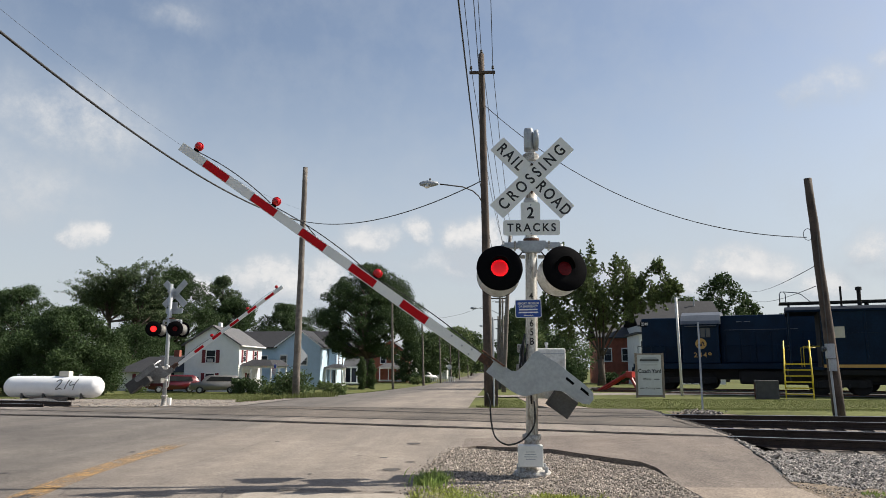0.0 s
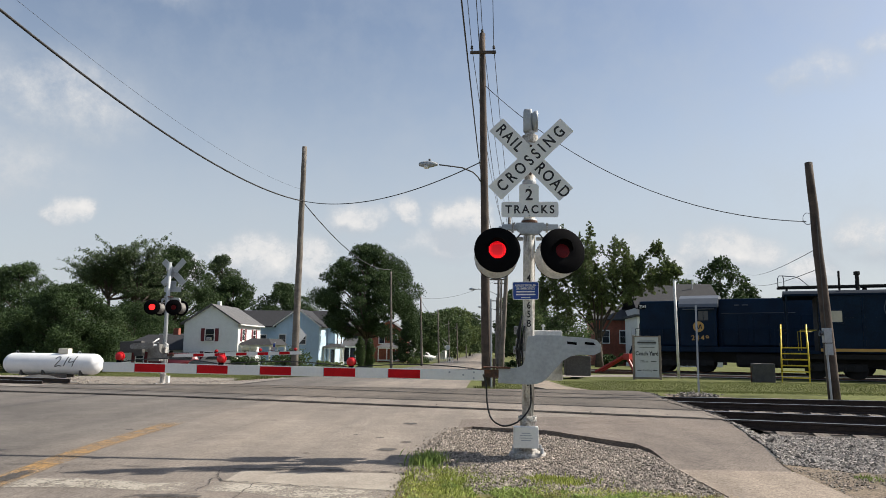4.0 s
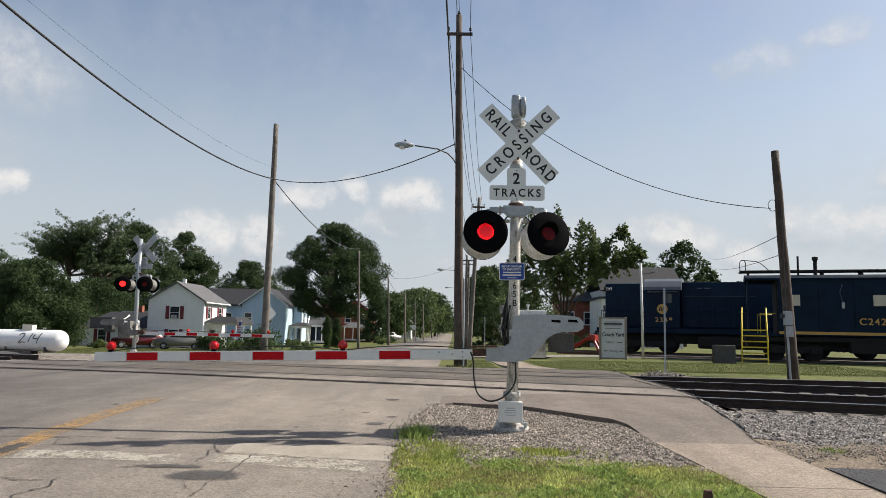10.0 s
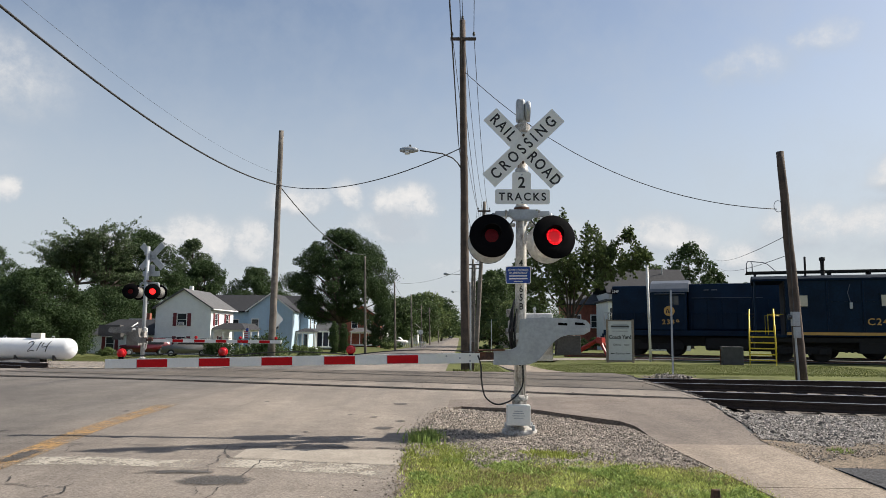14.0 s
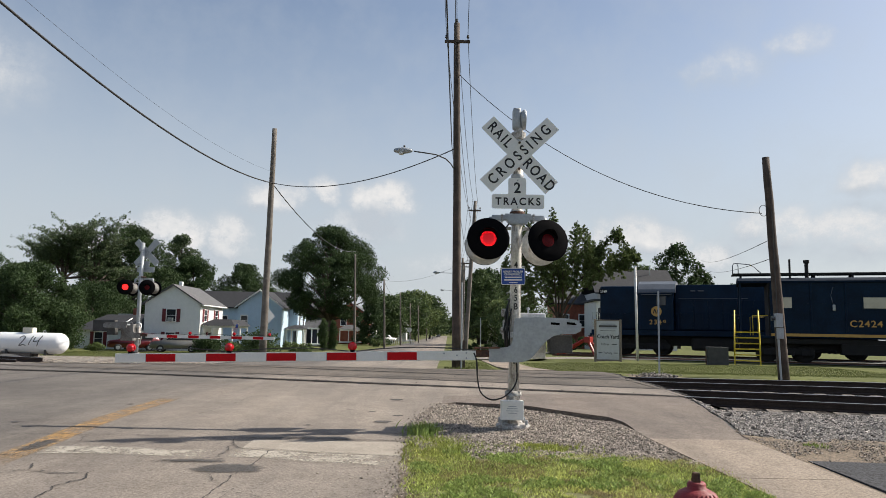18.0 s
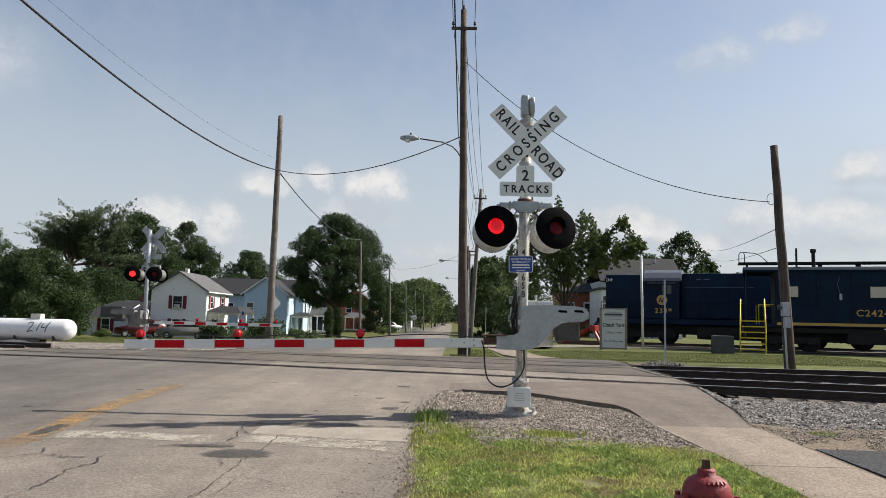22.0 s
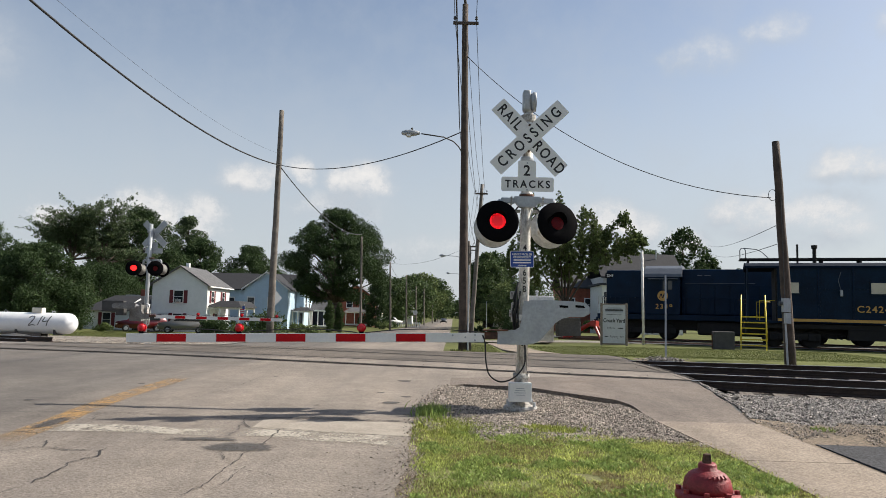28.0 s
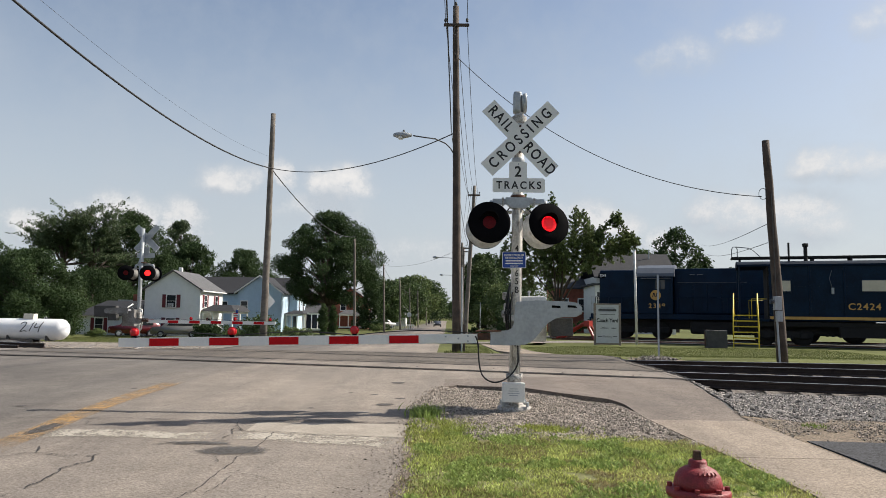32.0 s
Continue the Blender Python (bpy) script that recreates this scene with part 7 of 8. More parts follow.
part("dormer", box(-2.5, 5.5, 2.1, 3.5, 8, 3.9), "siding_grey", gh)

# blue house
bh = thing("house", (-26.2, 86, -1.2), "pale blue two-storey house with dark roof and white trim", "house", "houses across the tracks")
clad(bh, -2.4, 3.4, 0, 8, 0, 5.3, "siding_blue", 2.1)
gable_roof(bh, -2.4, 3.4, 0, 8, 5.3, 2.1, "roof_black", "y", 0.3)
part("bargeboard", slab([(-2.75, 5.02), (0.5, 7.38), (3.75, 5.02), (3.75, 5.22), (0.5, 7.58), (-2.75, 5.22)], -0.40, -0.33), "trim_white", bh)
for x in (-1.5, 1.2):
    window(bh, x, 3.5, 0.8, 1.2, -0.02)
clad(bh, -9.5, -2.45, 4.5, 11, 0, 5.3, "siding_blue")
clad(bh, 3.45, 4.6, 4.5, 11, 0, 5.3, "siding_blue")
for ob in gable_roof(bh, -9.8, 4.5, 4.2, 11.3, 5.3, 2.2, "roof_black", "x", 0.25):
    ob["label"] = "dark shingle roof slope"
for y in (5.8, 8.4):
    window(bh, 4.62, 3.6, 0.7, 1.4, y, False, "east")
window(bh, -5.5, 3.5, 0.8, 1.2, 4.48)
porch(bh, 3.5, 5.9, 2.2, 4.5, 0.2, 2.5, "roof_black", 4, 0.5)
part("porch_door", box(4.1, 4.40, 0.3, 4.5, 4.47, 2.2), "pane", bh)

# further houses along the street
hx = thing("house", (-22.9, 98, -1.2), "navy gabled house with white porch columns", "house", "houses across the tracks")
clad(hx, -2.5, 3.5, 0, 8, 0, 4.4, "siding_navy", 2.6)
gable_roof(hx, -2.5, 3.5, 0, 8, 4.4, 2.6, "roof_dark", "y", 0.4)
porch(hx, 0.6, 4.2, -2.6, 0.0, 0.2, 2.7, "roof", 5, 1.2)
hy_ = thing("house", (-25.5, 112, -1.2), "grey house with a steep dark roof behind the navy house", "house", "houses across the tracks")
clad(hy_, -3, 3.4, 0, 8, 0, 4.8, "siding_grey", 2.6)
gable_roof(hy_, -3, 3.4, 0, 8, 4.8, 2.6, "roof_dark", "x", 0.4)
window(hx, 0.4, 4.3, 0.9, 1.2, -0.02)
hb = thing("house", (-18.6, 122, -1.2), "red brick house with a white porch behind the maple", "house", "houses across the tracks")
clad(hb, -3, 3, 0, 8, 0, 5.4, "brick_wall", 2.0)
gable_roof(hb, -3, 3, 0, 8, 5.4, 2.0, "roof", "y", 0.35)
porch(hb, -1.5, 4.8, -2.4, 0, 0.2, 2.6, "roof", 5, 0.8)
window(hb, -1.2, 4.1, 0.9, 1.5, -0.02)
window(hb, 1.2, 4.1, 0.9, 1.5, -0.02)
hc = thing("house", (-19.5, 150, -1.3), "small grey house half hidden by trees", "house", "houses across the tracks")
clad(hc, -2.5, 2.5, 0, 7, 0, 3.2, "siding_grey", 2.2)
gable_roof(hc, -2.5, 2.5, 0, 7, 3.2, 2.2, "roof", "y", 0.35)
window(hc, 0, 1.6, 1.0, 1.3, -0.02)
hd = thing("house", (-14.0, 175, -1.3), "distant grey house along the street", "house", "houses across the tracks")
clad(hd, -2.5, 2.5, 0, 7, 0, 4.2, "siding_grey", 2.2)
gable_roof(hd, -2.5, 2.5, 0, 7, 4.2, 2.2, "roof", "y", 0.35)
window(hd, 0, 1.6, 1.0, 1.3, -0.02)
# east houses
he = thing("house", (21.0, 78, -0.6), "tall house with a dark grey roof behind the locomotive", "house", "houses behind the yard")
clad(he, -3.9, 5.6, 0, 9, 0, 7.0, "siding_grey")
gable_roof(he, -3.9, 5.6, 0, 9, 7.0, 3.0, "roof_black", "x", 0.35)
part("vent_pipe", rod([(3.4, 3.5, 9.4), (3.4, 3.5, 10.6)], 0.07, 8), "galv", he)
hf = thing("house", (16.9, 74, -0.5), "white clapboard house end with tall windows", "house", "houses behind the yard")
clad(hf, -0.8, 0.9, 0, 7, 0, 5.6, "siding_white")
part("roof", box(-1.1, -0.3, 5.6, 1.2, 7.3, 5.85, 0.03), "roof_dark", hf, "flat dark eaves")
for x in (-0.3, 0.5):
    for z in (1.6, 4.0):
        window(hf, x, z, 0.55, 1.7, -0.02)
hg = thing("house", (14.6, 84, -0.6), "red brick house behind the trees", "house", "houses behind the yard")
clad(hg, -1.6, 3.2, 0, 8, 0, 5.8, "brick_wall")
gable_roof(hg, -1.6, 3.2, 0, 8, 5.8, 1.8, "roof_dark", "x", 0.35)
for x in (-0.4, 1.8):
    window(hg, x, 3.6, 0.8, 1.5, -0.02)
hh = thing("house", (7.2, 92, -0.7), "cream house with a white gabled porch behind the trees", "house", "houses behind the yard")
clad(hh, -2.4, 3.0, 0, 8, 0, 4.6, "siding_cream", 2.0)
gable_roof(hh, -2.4, 3.0, 0, 8, 4.6, 2.0, "roof", "y", 0.4)
window(hh, -1.0, 3.4, 0.8, 1.4, -0.02)
window(hh, 1.4, 3.4, 0.8, 1.4, -0.02)

# flag on the white house's porch
fl = thing("porch_flag", (-23.40, 66.60, 1.0), "small striped flag hanging from a slanted staff", "flag")
part("staff", rod([(0.0, 0.05, 0.0), (0.75, -0.7, 0.75)], 0.02, 6), "trim_white", fl)
part("field", box(0.48, -0.66, 0.28, 0.72, -0.63, 0.62), "blue_sign", fl)
for i in range(7):
    part("stripe", box(0.24 + 0.02 * i, -0.66, 0.22 - 0.10 * i, 0.70, -0.63, 0.28 - 0.10 * i), "sheet_red" if i % 2 == 0 else "trim_white", fl)

# shrubs and hedges
shrub(on(-24.4, 60), 1.45, 1.75, "leaf_dark", "clipped round dark green bush by the house", 70, 2200, 0.08, group="house bushes")
shrub(on(-23.0, 60.5), 1.7, 1.85, "leaf_dark", "clipped round dark green bush by the porch", 71, 2400, 0.08, group="house bushes")
shrub(on(-20.5, 58), 2.0, 1.2, "leaf_light", "loose light green flowering shrub", 72, 1500, 0.09)
shrub(on(-11.6, 32), 2.6, 1.9, "leaf_mid", "scruffy green bush behind the pole", 73, 2200, 0.08)
shrub(on(-9.6, 33), 2.2, 0.9, "leaf_light", "low weedy shrub behind the pole", 74, 1500, 0.07)
shrub(on(-34.5, 60), 1.8, 0.9, "leaf_light", "low green shrub by the low house", 75, 1200, 0.08)
shrub(on(-10.8, 95), 2.4, 1.3, "leaf_light", "low yellow green shrub on the lawn", 76, 1200, 0.1)
shrub(on(6.5, 62), 5.5, 2.6, "leaf_dark", "dense dark hedge behind the yard", 77, 5000, 0.12, "hedge", "hedge")
shrub(on(12.2, 66), 3.0, 1.4, "leaf_dark", "dark shrub border behind the yard", 78, 3500, 0.12, "hedge", "hedge")
shrub(on(2.6, 75), 4.0, 0.9, "leaf_dark", "low clipped hedge beside the road", 79, 2500, 0.1, "hedge", "hedge")
blades("weeds", scatter(2500, -13.5, -8.2, 25.0, 30.0, lambda x, y: ((x + 10.6) / 2.6) ** 2 + ((y - 27.6) / 2.2) ** 2 < 1, 80), 0.26, 0.012, "mown", "tall grass and weeds round the pole foot", seed=80, category="weeds")
blades("weeds", scatter(300, -1.3, 0.3, 15.2, 16.4, tuft(-0.5, 15.75, 0.5), 81), 0.09, 0.010, "mown", "weeds at the foot of the utility pole", seed=81, category="weeds")
blades("grass_blades", scatter(45000, -0.6, 16, 12.6, 24, lambda x, y: y > rail_y(3, x) + 0.9 + 0.9 * wob(x, y, 1.3, 5) + 0.5 * wob(x, y, 4, 5) and not (0.8 < x < 2.5), 82, 0.0), 0.026, 0.009, "mown", "mown grass strip beyond the tracks", seed=82, lean=0.8)
blades("grass_blades", scatter(40000, -34, -9.6, 33.5, 64, lambda x, y: True, 83, 0.0), 0.05, 0.014, "mown", "mown lawn before the houses", seed=83, lean=0.8)

vx = steps(4.2, 26, 0.7)
verge = strip("dirt", [(x, rail_y(3, x) + 0.2) for x in vx], [(x, rail_y(3, x) + 1.7 + 0.9 * wob(x, 2, 0.9) + 0.02 * x) for x in vx], "dirt", 0.045, n=6)
tagged(verge, "bare brown dirt along the far track", "dirt", kind="structure")
# Cinder beds kept dark: the trains' shade is put into their colour.
for (bx0, by0), an in (((5.5, 42.0), -22), ((9.0, 32.1), -20)):
    ca, sa = math.cos(radians(an)), math.sin(radians(an))
    cind = strip("cinder_bed", [(bx0 + u * ca + 2.3 * sa, by0 + u * sa - 2.3 * ca) for u in steps(0, 34, 2)], [(bx0 + u * ca - 3.5 * sa, by0 + u * sa + 3.5 * ca) for u in steps(0, 34, 2)], "stone_dark", 0.035, n=4)
    tagged(cind, "dark cinder bed under the yard track, train shade coloured in", "cinder bed", kind="structure")

# ---------------------------------------------------------------- propane tank
tk = thing("propane_tank", pose(-22.20, 26.6, -0.42, 0, 0, 1), "long white propane tank with handwritten number on dark skids", "propane tank")
prof = [(0.0, -2.50)] + [(0.52 * math.sin(radians(a)), -2.05 - 0.45 * math.cos(radians(a))) for a in (20, 40, 60, 75, 90)] + [(0.52 * math.sin(radians(a)), 2.05 - 0.45 * math.cos(radians(a))) for a in (90, 105, 120, 140, 160)] + [(0.0, 2.5)]
body = part("body", lathe(prof, 32, "x", at=(0, 0, 0.72)), "tank_white", tk, "white cylindrical tank body", True)



def brush(points, r=0.02):
    """A hand-painted stroke that follows the round of the tank."""
    pts = [Vector((p[0], 0, p[1])) for p in points]
    pts = [pts[0]] + pts + [pts[-1]]
    path = []
    for p0, p1, p2, p3 in zip(pts, pts[1:], pts[2:], pts[3:]):
        for k in range(5):
            u = k / 5
            q = 0.5 * (2 * p1 + (p2 - p0) * u + (2 * p0 - 5 * p1 + 4 * p2 - p3) * u * u + (3 * p1 - 3 * p2 + p3 - p0) * u ** 3)
            path.append((q.x, -math.sqrt(0.523 ** 2 - (q.z - 0.72) ** 2), q.z))
    part("number_stroke", rod(path, r, 6), "letter_black", tk, "hand-painted black number stroke", True)


brush([(0.36, 0.96), (0.44, 1.06), (0.58, 1.06), (0.61, 0.96), (0.48, 0.76), (0.36, 0.62), (0.42, 0.60), (0.54, 0.65), (0.70, 0.61)])
brush([(0.98, 1.07), (0.90, 0.85), (0.80, 0.60)])
brush([(1.12, 1.02), (1.05, 0.86), (1.08, 0.81), (1.20, 0.83), (1.34, 0.86)])
brush([(1.42, 1.09), (1.31, 0.85), (1.22, 0.54)])
part("valve_dome", box(0.30, -0.2, 1.22, 0.80, 0.2, 1.48, 0.03), "siding_cream", tk, "pale valve cover")
for x in (-1.9, -1.1, 1.3):
    part("lifting_lug", rod([(x - 0.08, 0, 1.22), (x - 0.05, 0, 1.33), (x + 0.05, 0, 1.33), (x + 0.08, 0, 1.22)], 0.015, 6), "tank_white", tk)
for y in (-0.35, 0.35):
    part("skid", box(-1.0, y - 0.06, 0.04, 0.9, y + 0.06, 0.24), "tie_grey", tk)
for x in (-1.6, 0.3, 1.4):
    part("cradle", slab([(-0.42, 0.15), (0.42, 0.15), (0.42, 0.5), (0.2, 0.28), (-0.2, 0.28), (-0.42, 0.5)], x - 0.05, x + 0.05), "stone_dark", tk, loc=pose(0, 0, 0, 0, 0, 90) @ pose(0, 0, 0))
mh = thing("rubble_mound", on(-20.6, 23.0), "low mound of dark cinders beside the tank", "mound")
part("mound", lathe([(0.95, -0.1), (0.8, 0.10), (0.5, 0.22), (0.0, 0.28)], 18), "stone_dark", mh, "", True)


# ---------------------------------------------------------------- cars
def car(m, paint, label, kind="suv", name="car", lights="tail"):
    t = thing(name, m, label, "car", "parked cars" if name == "car" else "")
    if kind == "suv":
        prof = [(-2.4, 0.45), (-2.45, 0.9), (-2.38, 1.1), (-1.95, 1.66), (-1.75, 1.74), (0.55, 1.76), (0.85, 1.7), (1.35, 1.15), (2.3, 1.0), (2.42, 0.85), (2.42, 0.4), (1.95, 0.34), (-1.95, 0.34)]
        glass = [(-1.75, 1.18), (-1.55, 1.62), (0.45, 1.64), (0.95, 1.2)]
    else:
        prof = [(-2.2, 0.42), (-2.22, 0.85), (-2.1, 1.0), (-1.4, 1.35), (-1.1, 1.43), (0.2, 1.44), (0.5, 1.38), (1.1, 0.98), (2.05, 0.86), (2.2, 0.7), (2.2, 0.38), (1.8, 0.32), (-1.8, 0.32)]
        glass = [(-1.25, 1.0), (-1.0, 1.36), (0.2, 1.38), (0.75, 1.0)]
    bd = part("body", slab(prof, -0.88, 0.88, 0.06), paint, t, "painted car body", True)
    for y in (-0.9, 0.9):
        s = 1 if y > 0 else -1
        part("side_window", slab(glass, y - 0.012 * s, y + 0.006 * s), "pane", t, "dark side glass")
        for x in (-1.45, 1.45):
            w = part("wheel", lathe([(0.2, -0.11), (0.33, -0.11), (0.35, -0.08), (0.35, 0.08), (0.33, 0.11), (0.2, 0.11)], 20, "y"), "rubber", t, "black tyre", True, (x, y - 0.08 * s, 0.35))
            part("rim", lathe([(0.0, -0.118), (0.19, -0.112), (0.21, -0.1), (0.21, 0.1), (0.19, 0.112), (0.0, 0.118)], 14, "y"), "galv", w, "grey rim")
    part("rear_window", box(-2.33, -0.7, 1.17, -2.0, 0.7, 1.55, 0.02), "pane", t, "", loc=pose(0.07, 0, 0))
    part("windscreen", slab([(0.95, 1.2), (1.22, 1.2), (0.82, 1.62), (0.62, 1.62)], -0.72, 0.72) if kind == "suv" else slab([(0.75, 1.0), (1.03, 1.0), (0.48, 1.37), (0.3, 1.37)], -0.68, 0.68), "pane", t)
    for y in (-0.72, 0.72):
        part("tail_light", box(-2.48 if kind == "suv" else -2.25, y - 0.13, 0.85, -2.35 if kind == "suv" else -2.1, y + 0.13, 1.08, 0.02), "tail_red", t)
        part("headlight", box(2.25 if kind == "suv" else 2.05, y - 0.16, 0.68, 2.44 if kind == "suv" else 2.22, y + 0.16, 0.84, 0.02), "sheet_white", t)
    part("bumper", box(-2.5 if kind == "suv" else -2.27, -0.8, 0.42, -2.36 if kind == "suv" else -2.12, 0.8, 0.66, 0.03), paint, t)
    return t


car(pose(-27.4, 62, gz(-27.4, 62), 0, 0, 193), "car_grey", "grey brown crossover parked on the lawn by the white house", "suv")
car(pose(-32.3, 63.4, gz(-32.3, 63.4), 0, 0, 205), "car_red", "dark red minivan parked beside the white house", "suv")
car(pose(-14.5, 150, gz(-14.5, 150), 0, 0, 10), "car_white", "white van parked far down the street", "suv")
car(pose(16.0, 66, gz(16, 66), 0, 0, 20), "car_white", "pale car parked behind the trees", "sedan")
mover = car(pose(-4.0, 180, gz(-4, 180), 0, 0, -90), "car_dark", "dark car driving along the road towards the crossing", "sedan", "car")

# ---------------------------------------------------------------- coach yard
sg = thing("yard_sign", pose(6.88, 25.8, -0.08, 0, 0, -4), "grey framed sign board with black lettering on two posts", "sign")
part("panel", box(-0.54, -0.03, 0.12, 0.54, 0.03, 1.98, 0.005), "siding_grey", sg, "pale grey sign panel")
for s in (-1, 1):
    part("post", box(s * 0.60 - 0.05, -0.05, -0.1, s * 0.60 + 0.05, 0.05, 2.06, 0.01), "concrete", sg, "grey wooden post")
part("rail_bar", box(-0.6, -0.04, 1.98, 0.6, 0.04, 2.04, 0.01), "concrete", sg)
part("rail_bar", box(-0.6, -0.04, 0.06, 0.6, 0.04, 0.14, 0.01), "concrete", sg)
part("emblem", slab([(-0.4, 1.62), (0.4, 1.62), (0.46, 1.74), (0.3, 1.86), (-0.3, 1.86), (-0.46, 1.74)], -0.036, -0.028), "galv", sg, "grey emblem shape")
part("emblem_bar", box(-0.42, -0.040, 1.69, 0.42, -0.034, 1.77), "stone_dark", sg)
part("sub_line", box(-0.36, -0.036, 1.5, 0.36, -0.03, 1.52), "stone_dark", sg)
lettering("lettering", "Coach Yard", 0.255, "letter_black", sg, pose(0, -0.034, 1.22), 0.007, 0.84)
lettering("lettering", "Offices", 0.15, "stone_dark", sg, pose(-0.14, -0.034, 0.86), 0.0, 0.9)
lettering("lettering", "Parking", 0.15, "stone_dark", sg, pose(0, -0.034, 0.45), 0.0, 0.9)
for x0, x1, z in ((0.18, 0.42, 0.86), (-0.45, -0.27, 0.45), (0.27, 0.45, 0.45)):
    part("arrow", box(x0, -0.037, z - 0.018, x1, -0.03, z + 0.018), "letter_black", sg)

fp = thing("white_post", (8.8, 27.7, -0.09), "slim white painted steel post", "post")
part("shaft", rod([(0, 0, -0.2), (-0.08, 0, 4.82)], 0.065, 12), "white_steel", fp, "", True)
part("cap", lathe([(0.07, 0), (0.06, 0.05), (0, 0.06)], 12, at=(-0.08, 0, 4.8)), "galv", fp)
tp_ = thing("sign_post", (5.03, 10.9, 0.12), "thin galvanised sign post seen edge on", "post")
part("shaft", box(-0.022, -0.015, -0.2, 0.022, 0.015, 2.35), "galv", tp_)
gb = thing("stone_block", pose(11.64, 24.5, -0.09, 0, 0, -6), "dark grey stone block standing on the grass", "block")
part("block", box(-0.46, -0.25, 0, 0.46, 0.25, 0.86, 0.04), "stone_dark", gb)
part("stake", rod([(-0.52, -0.1, -0.1), (-0.52, -0.1, 0.75)], 0.025, 6), "rust", gb)

# yellow steps up to the caboose
st = thing("yellow_steps", pose(13.05, 24.5, -0.09, 0, 0, -22), "yellow painted steel steps with handrails against the caboose", "steps")
for s in (-1, 1):
    part("stringer", slab([(0.0, 0), (0.14, 0), (0.80, 1.55), (0.80, 1.75), (0.68, 1.75)], -0.03, 0.03), "yellow_paint", st, loc=pose(0.55 * s, 0, 0, 0, 0, 90))
    part("handrail", rod([(0.55 * s, 0.02, 0.5), (0.55 * s, 0.0, 1.0), (0.52 * s, 0.72, 2.6), (0.52 * s, 0.76, 1.6)], 0.032, 8), "yellow_paint", st, "", True)
    part("handrail_post", rod([(0.55 * s, 0.4, 0.85), (0.55 * s, 0.4, 1.85)], 0.025, 8), "yellow_paint", st, "", True)
for i in range(6):
    y = 0.06 + 0.12 * i
    part("tread", box(-0.53, y, 0.22 + 0.265 * i, 0.53, y + 0.2, 0.275 + 0.265 * i), "yellow_paint", st)

# red buffer stop at the end of the yard track
bs_ = thing("buffer_stop", pose(7.2, 35.2, -0.1, 0, 0, -22), "red steel buffer stop on the yard track", "buffer stop")
for y in (-0.72, 0.72):
    part("rail_leg", rod([(-1.2, y, 0.1), (0.55, y * 0.4, 1.15)], 0.09, 6), "red_paint", bs_)
    part("rail_leg", rod([(1.1, y, 0.1), (0.5, y * 0.4, 1.15)], 0.09, 6), "red_paint", bs_)
    part("foot_rail", box(-1.5, y - 0.05, 0.02, 1.3, y + 0.05, 0.14), "rust", bs_)
part("buffer_beam", box(0.4, -0.55, 0.85, 0.75, 0.55, 1.2, 0.03), "red_paint", bs_)


def wheelset_truck(parent, x, length=2.8, wheels=2, r=0.5):
    tr = part("truck", box(x - length / 2, -1.12, 0.38, x + length / 2, -0.98, 0.72, 0.05), "under", parent, "black truck side frame")
    part("truck_frame", box(x - length / 2, 0.98, 0.38, x + length / 2, 1.12, 0.72, 0.05), "under", tr)
    for k in range(wheels):
        wx = x - length * 0.34 + k * length * 0.68 / max(1, wheels - 1)
        for y in (-0.75, 0.75):
            part("wheel", lathe([(0.0, -0.07), (r - 0.06, -0.07), (r, -0.05), (r, 0.05), (r + 0.03, 0.06), (0.0, 0.07)], 20, "y", at=(wx, y, r)), "under", tr, "dark steel wheel", True)
        part("journal_box", box(wx - 0.16, -1.22, 0.36, wx + 0.16, -1.1, 0.66, 0.03), "under", tr)
    for dx in (-0.3, 0.0, 0.3):
        part("spring", rod([(x + dx, -1.1, 0.35), (x + dx, -1.1, 0.55)], 0.08, 8), "under", tr)
    return tr


# ---------------------------------------------------------------- locomotive
LOCO = pose(9.15, 40.4, -0.02, 0, 0, -22) @ Matrix.Scale(1.06, 4)
lo_ = thing("locomotive", LOCO, "dark navy high-hood diesel locomotive with gold number", "locomotive")
part("frame", box(0.1, -1.45, 1.2, 16.8, 1.45, 1.52, 0.03), "navy", lo_, "navy underframe sill")
sh = part("short_hood", box(0.55, -0.95, 1.52, 3.0, 0.95, 4.25, 0.12), "navy", lo_, "navy high short hood", True)
part("number_board", box(0.50, -0.88, 3.75, 0.9, -0.962, 4.05, 0.01), "black_paint", sh)
lettering("lettering", "2349", 0.26, "white_letter", lo_, pose(0.78, -0.972, 3.9), 0.003, 0.8)
cabp = part("cab", box(3.0, -1.5, 1.52, 5.05, 1.5, 3.85, 0.06), "navy", lo_, "navy cab side")
bm = slab([(-1.58, 3.80), (-1.5, 4.0), (-1.1, 4.35), (-0.5, 4.55), (0.5, 4.55), (1.1, 4.35), (1.5, 4.0), (1.58, 3.80)], 2.95, 5.15)
bmesh.ops.transform(bm, matrix=Matrix(((0, 1, 0, 0), (1, 0, 0, 0), (0, 0, 1, 0), (0, 0, 0, 1))), verts=bm.verts)
bmesh.ops.recalc_face_normals(bm, faces=bm.faces)
part("cab_roof", bm, "navy_roof", cabp, "faded grey blue arched cab roof")
part("cab_window", box(4.05, -1.52, 3.02, 4.6, -1.49, 3.58, 0.01), "pane", cabp, "dark cab window")
part("window_post", box(4.31, -1.53, 3.02, 4.35, -1.5, 3.58), "navy", cabp)
part("sun_shade", box(3.2, -1.75, 3.66, 4.95, -1.48, 3.70), "navy_roof", cabp)
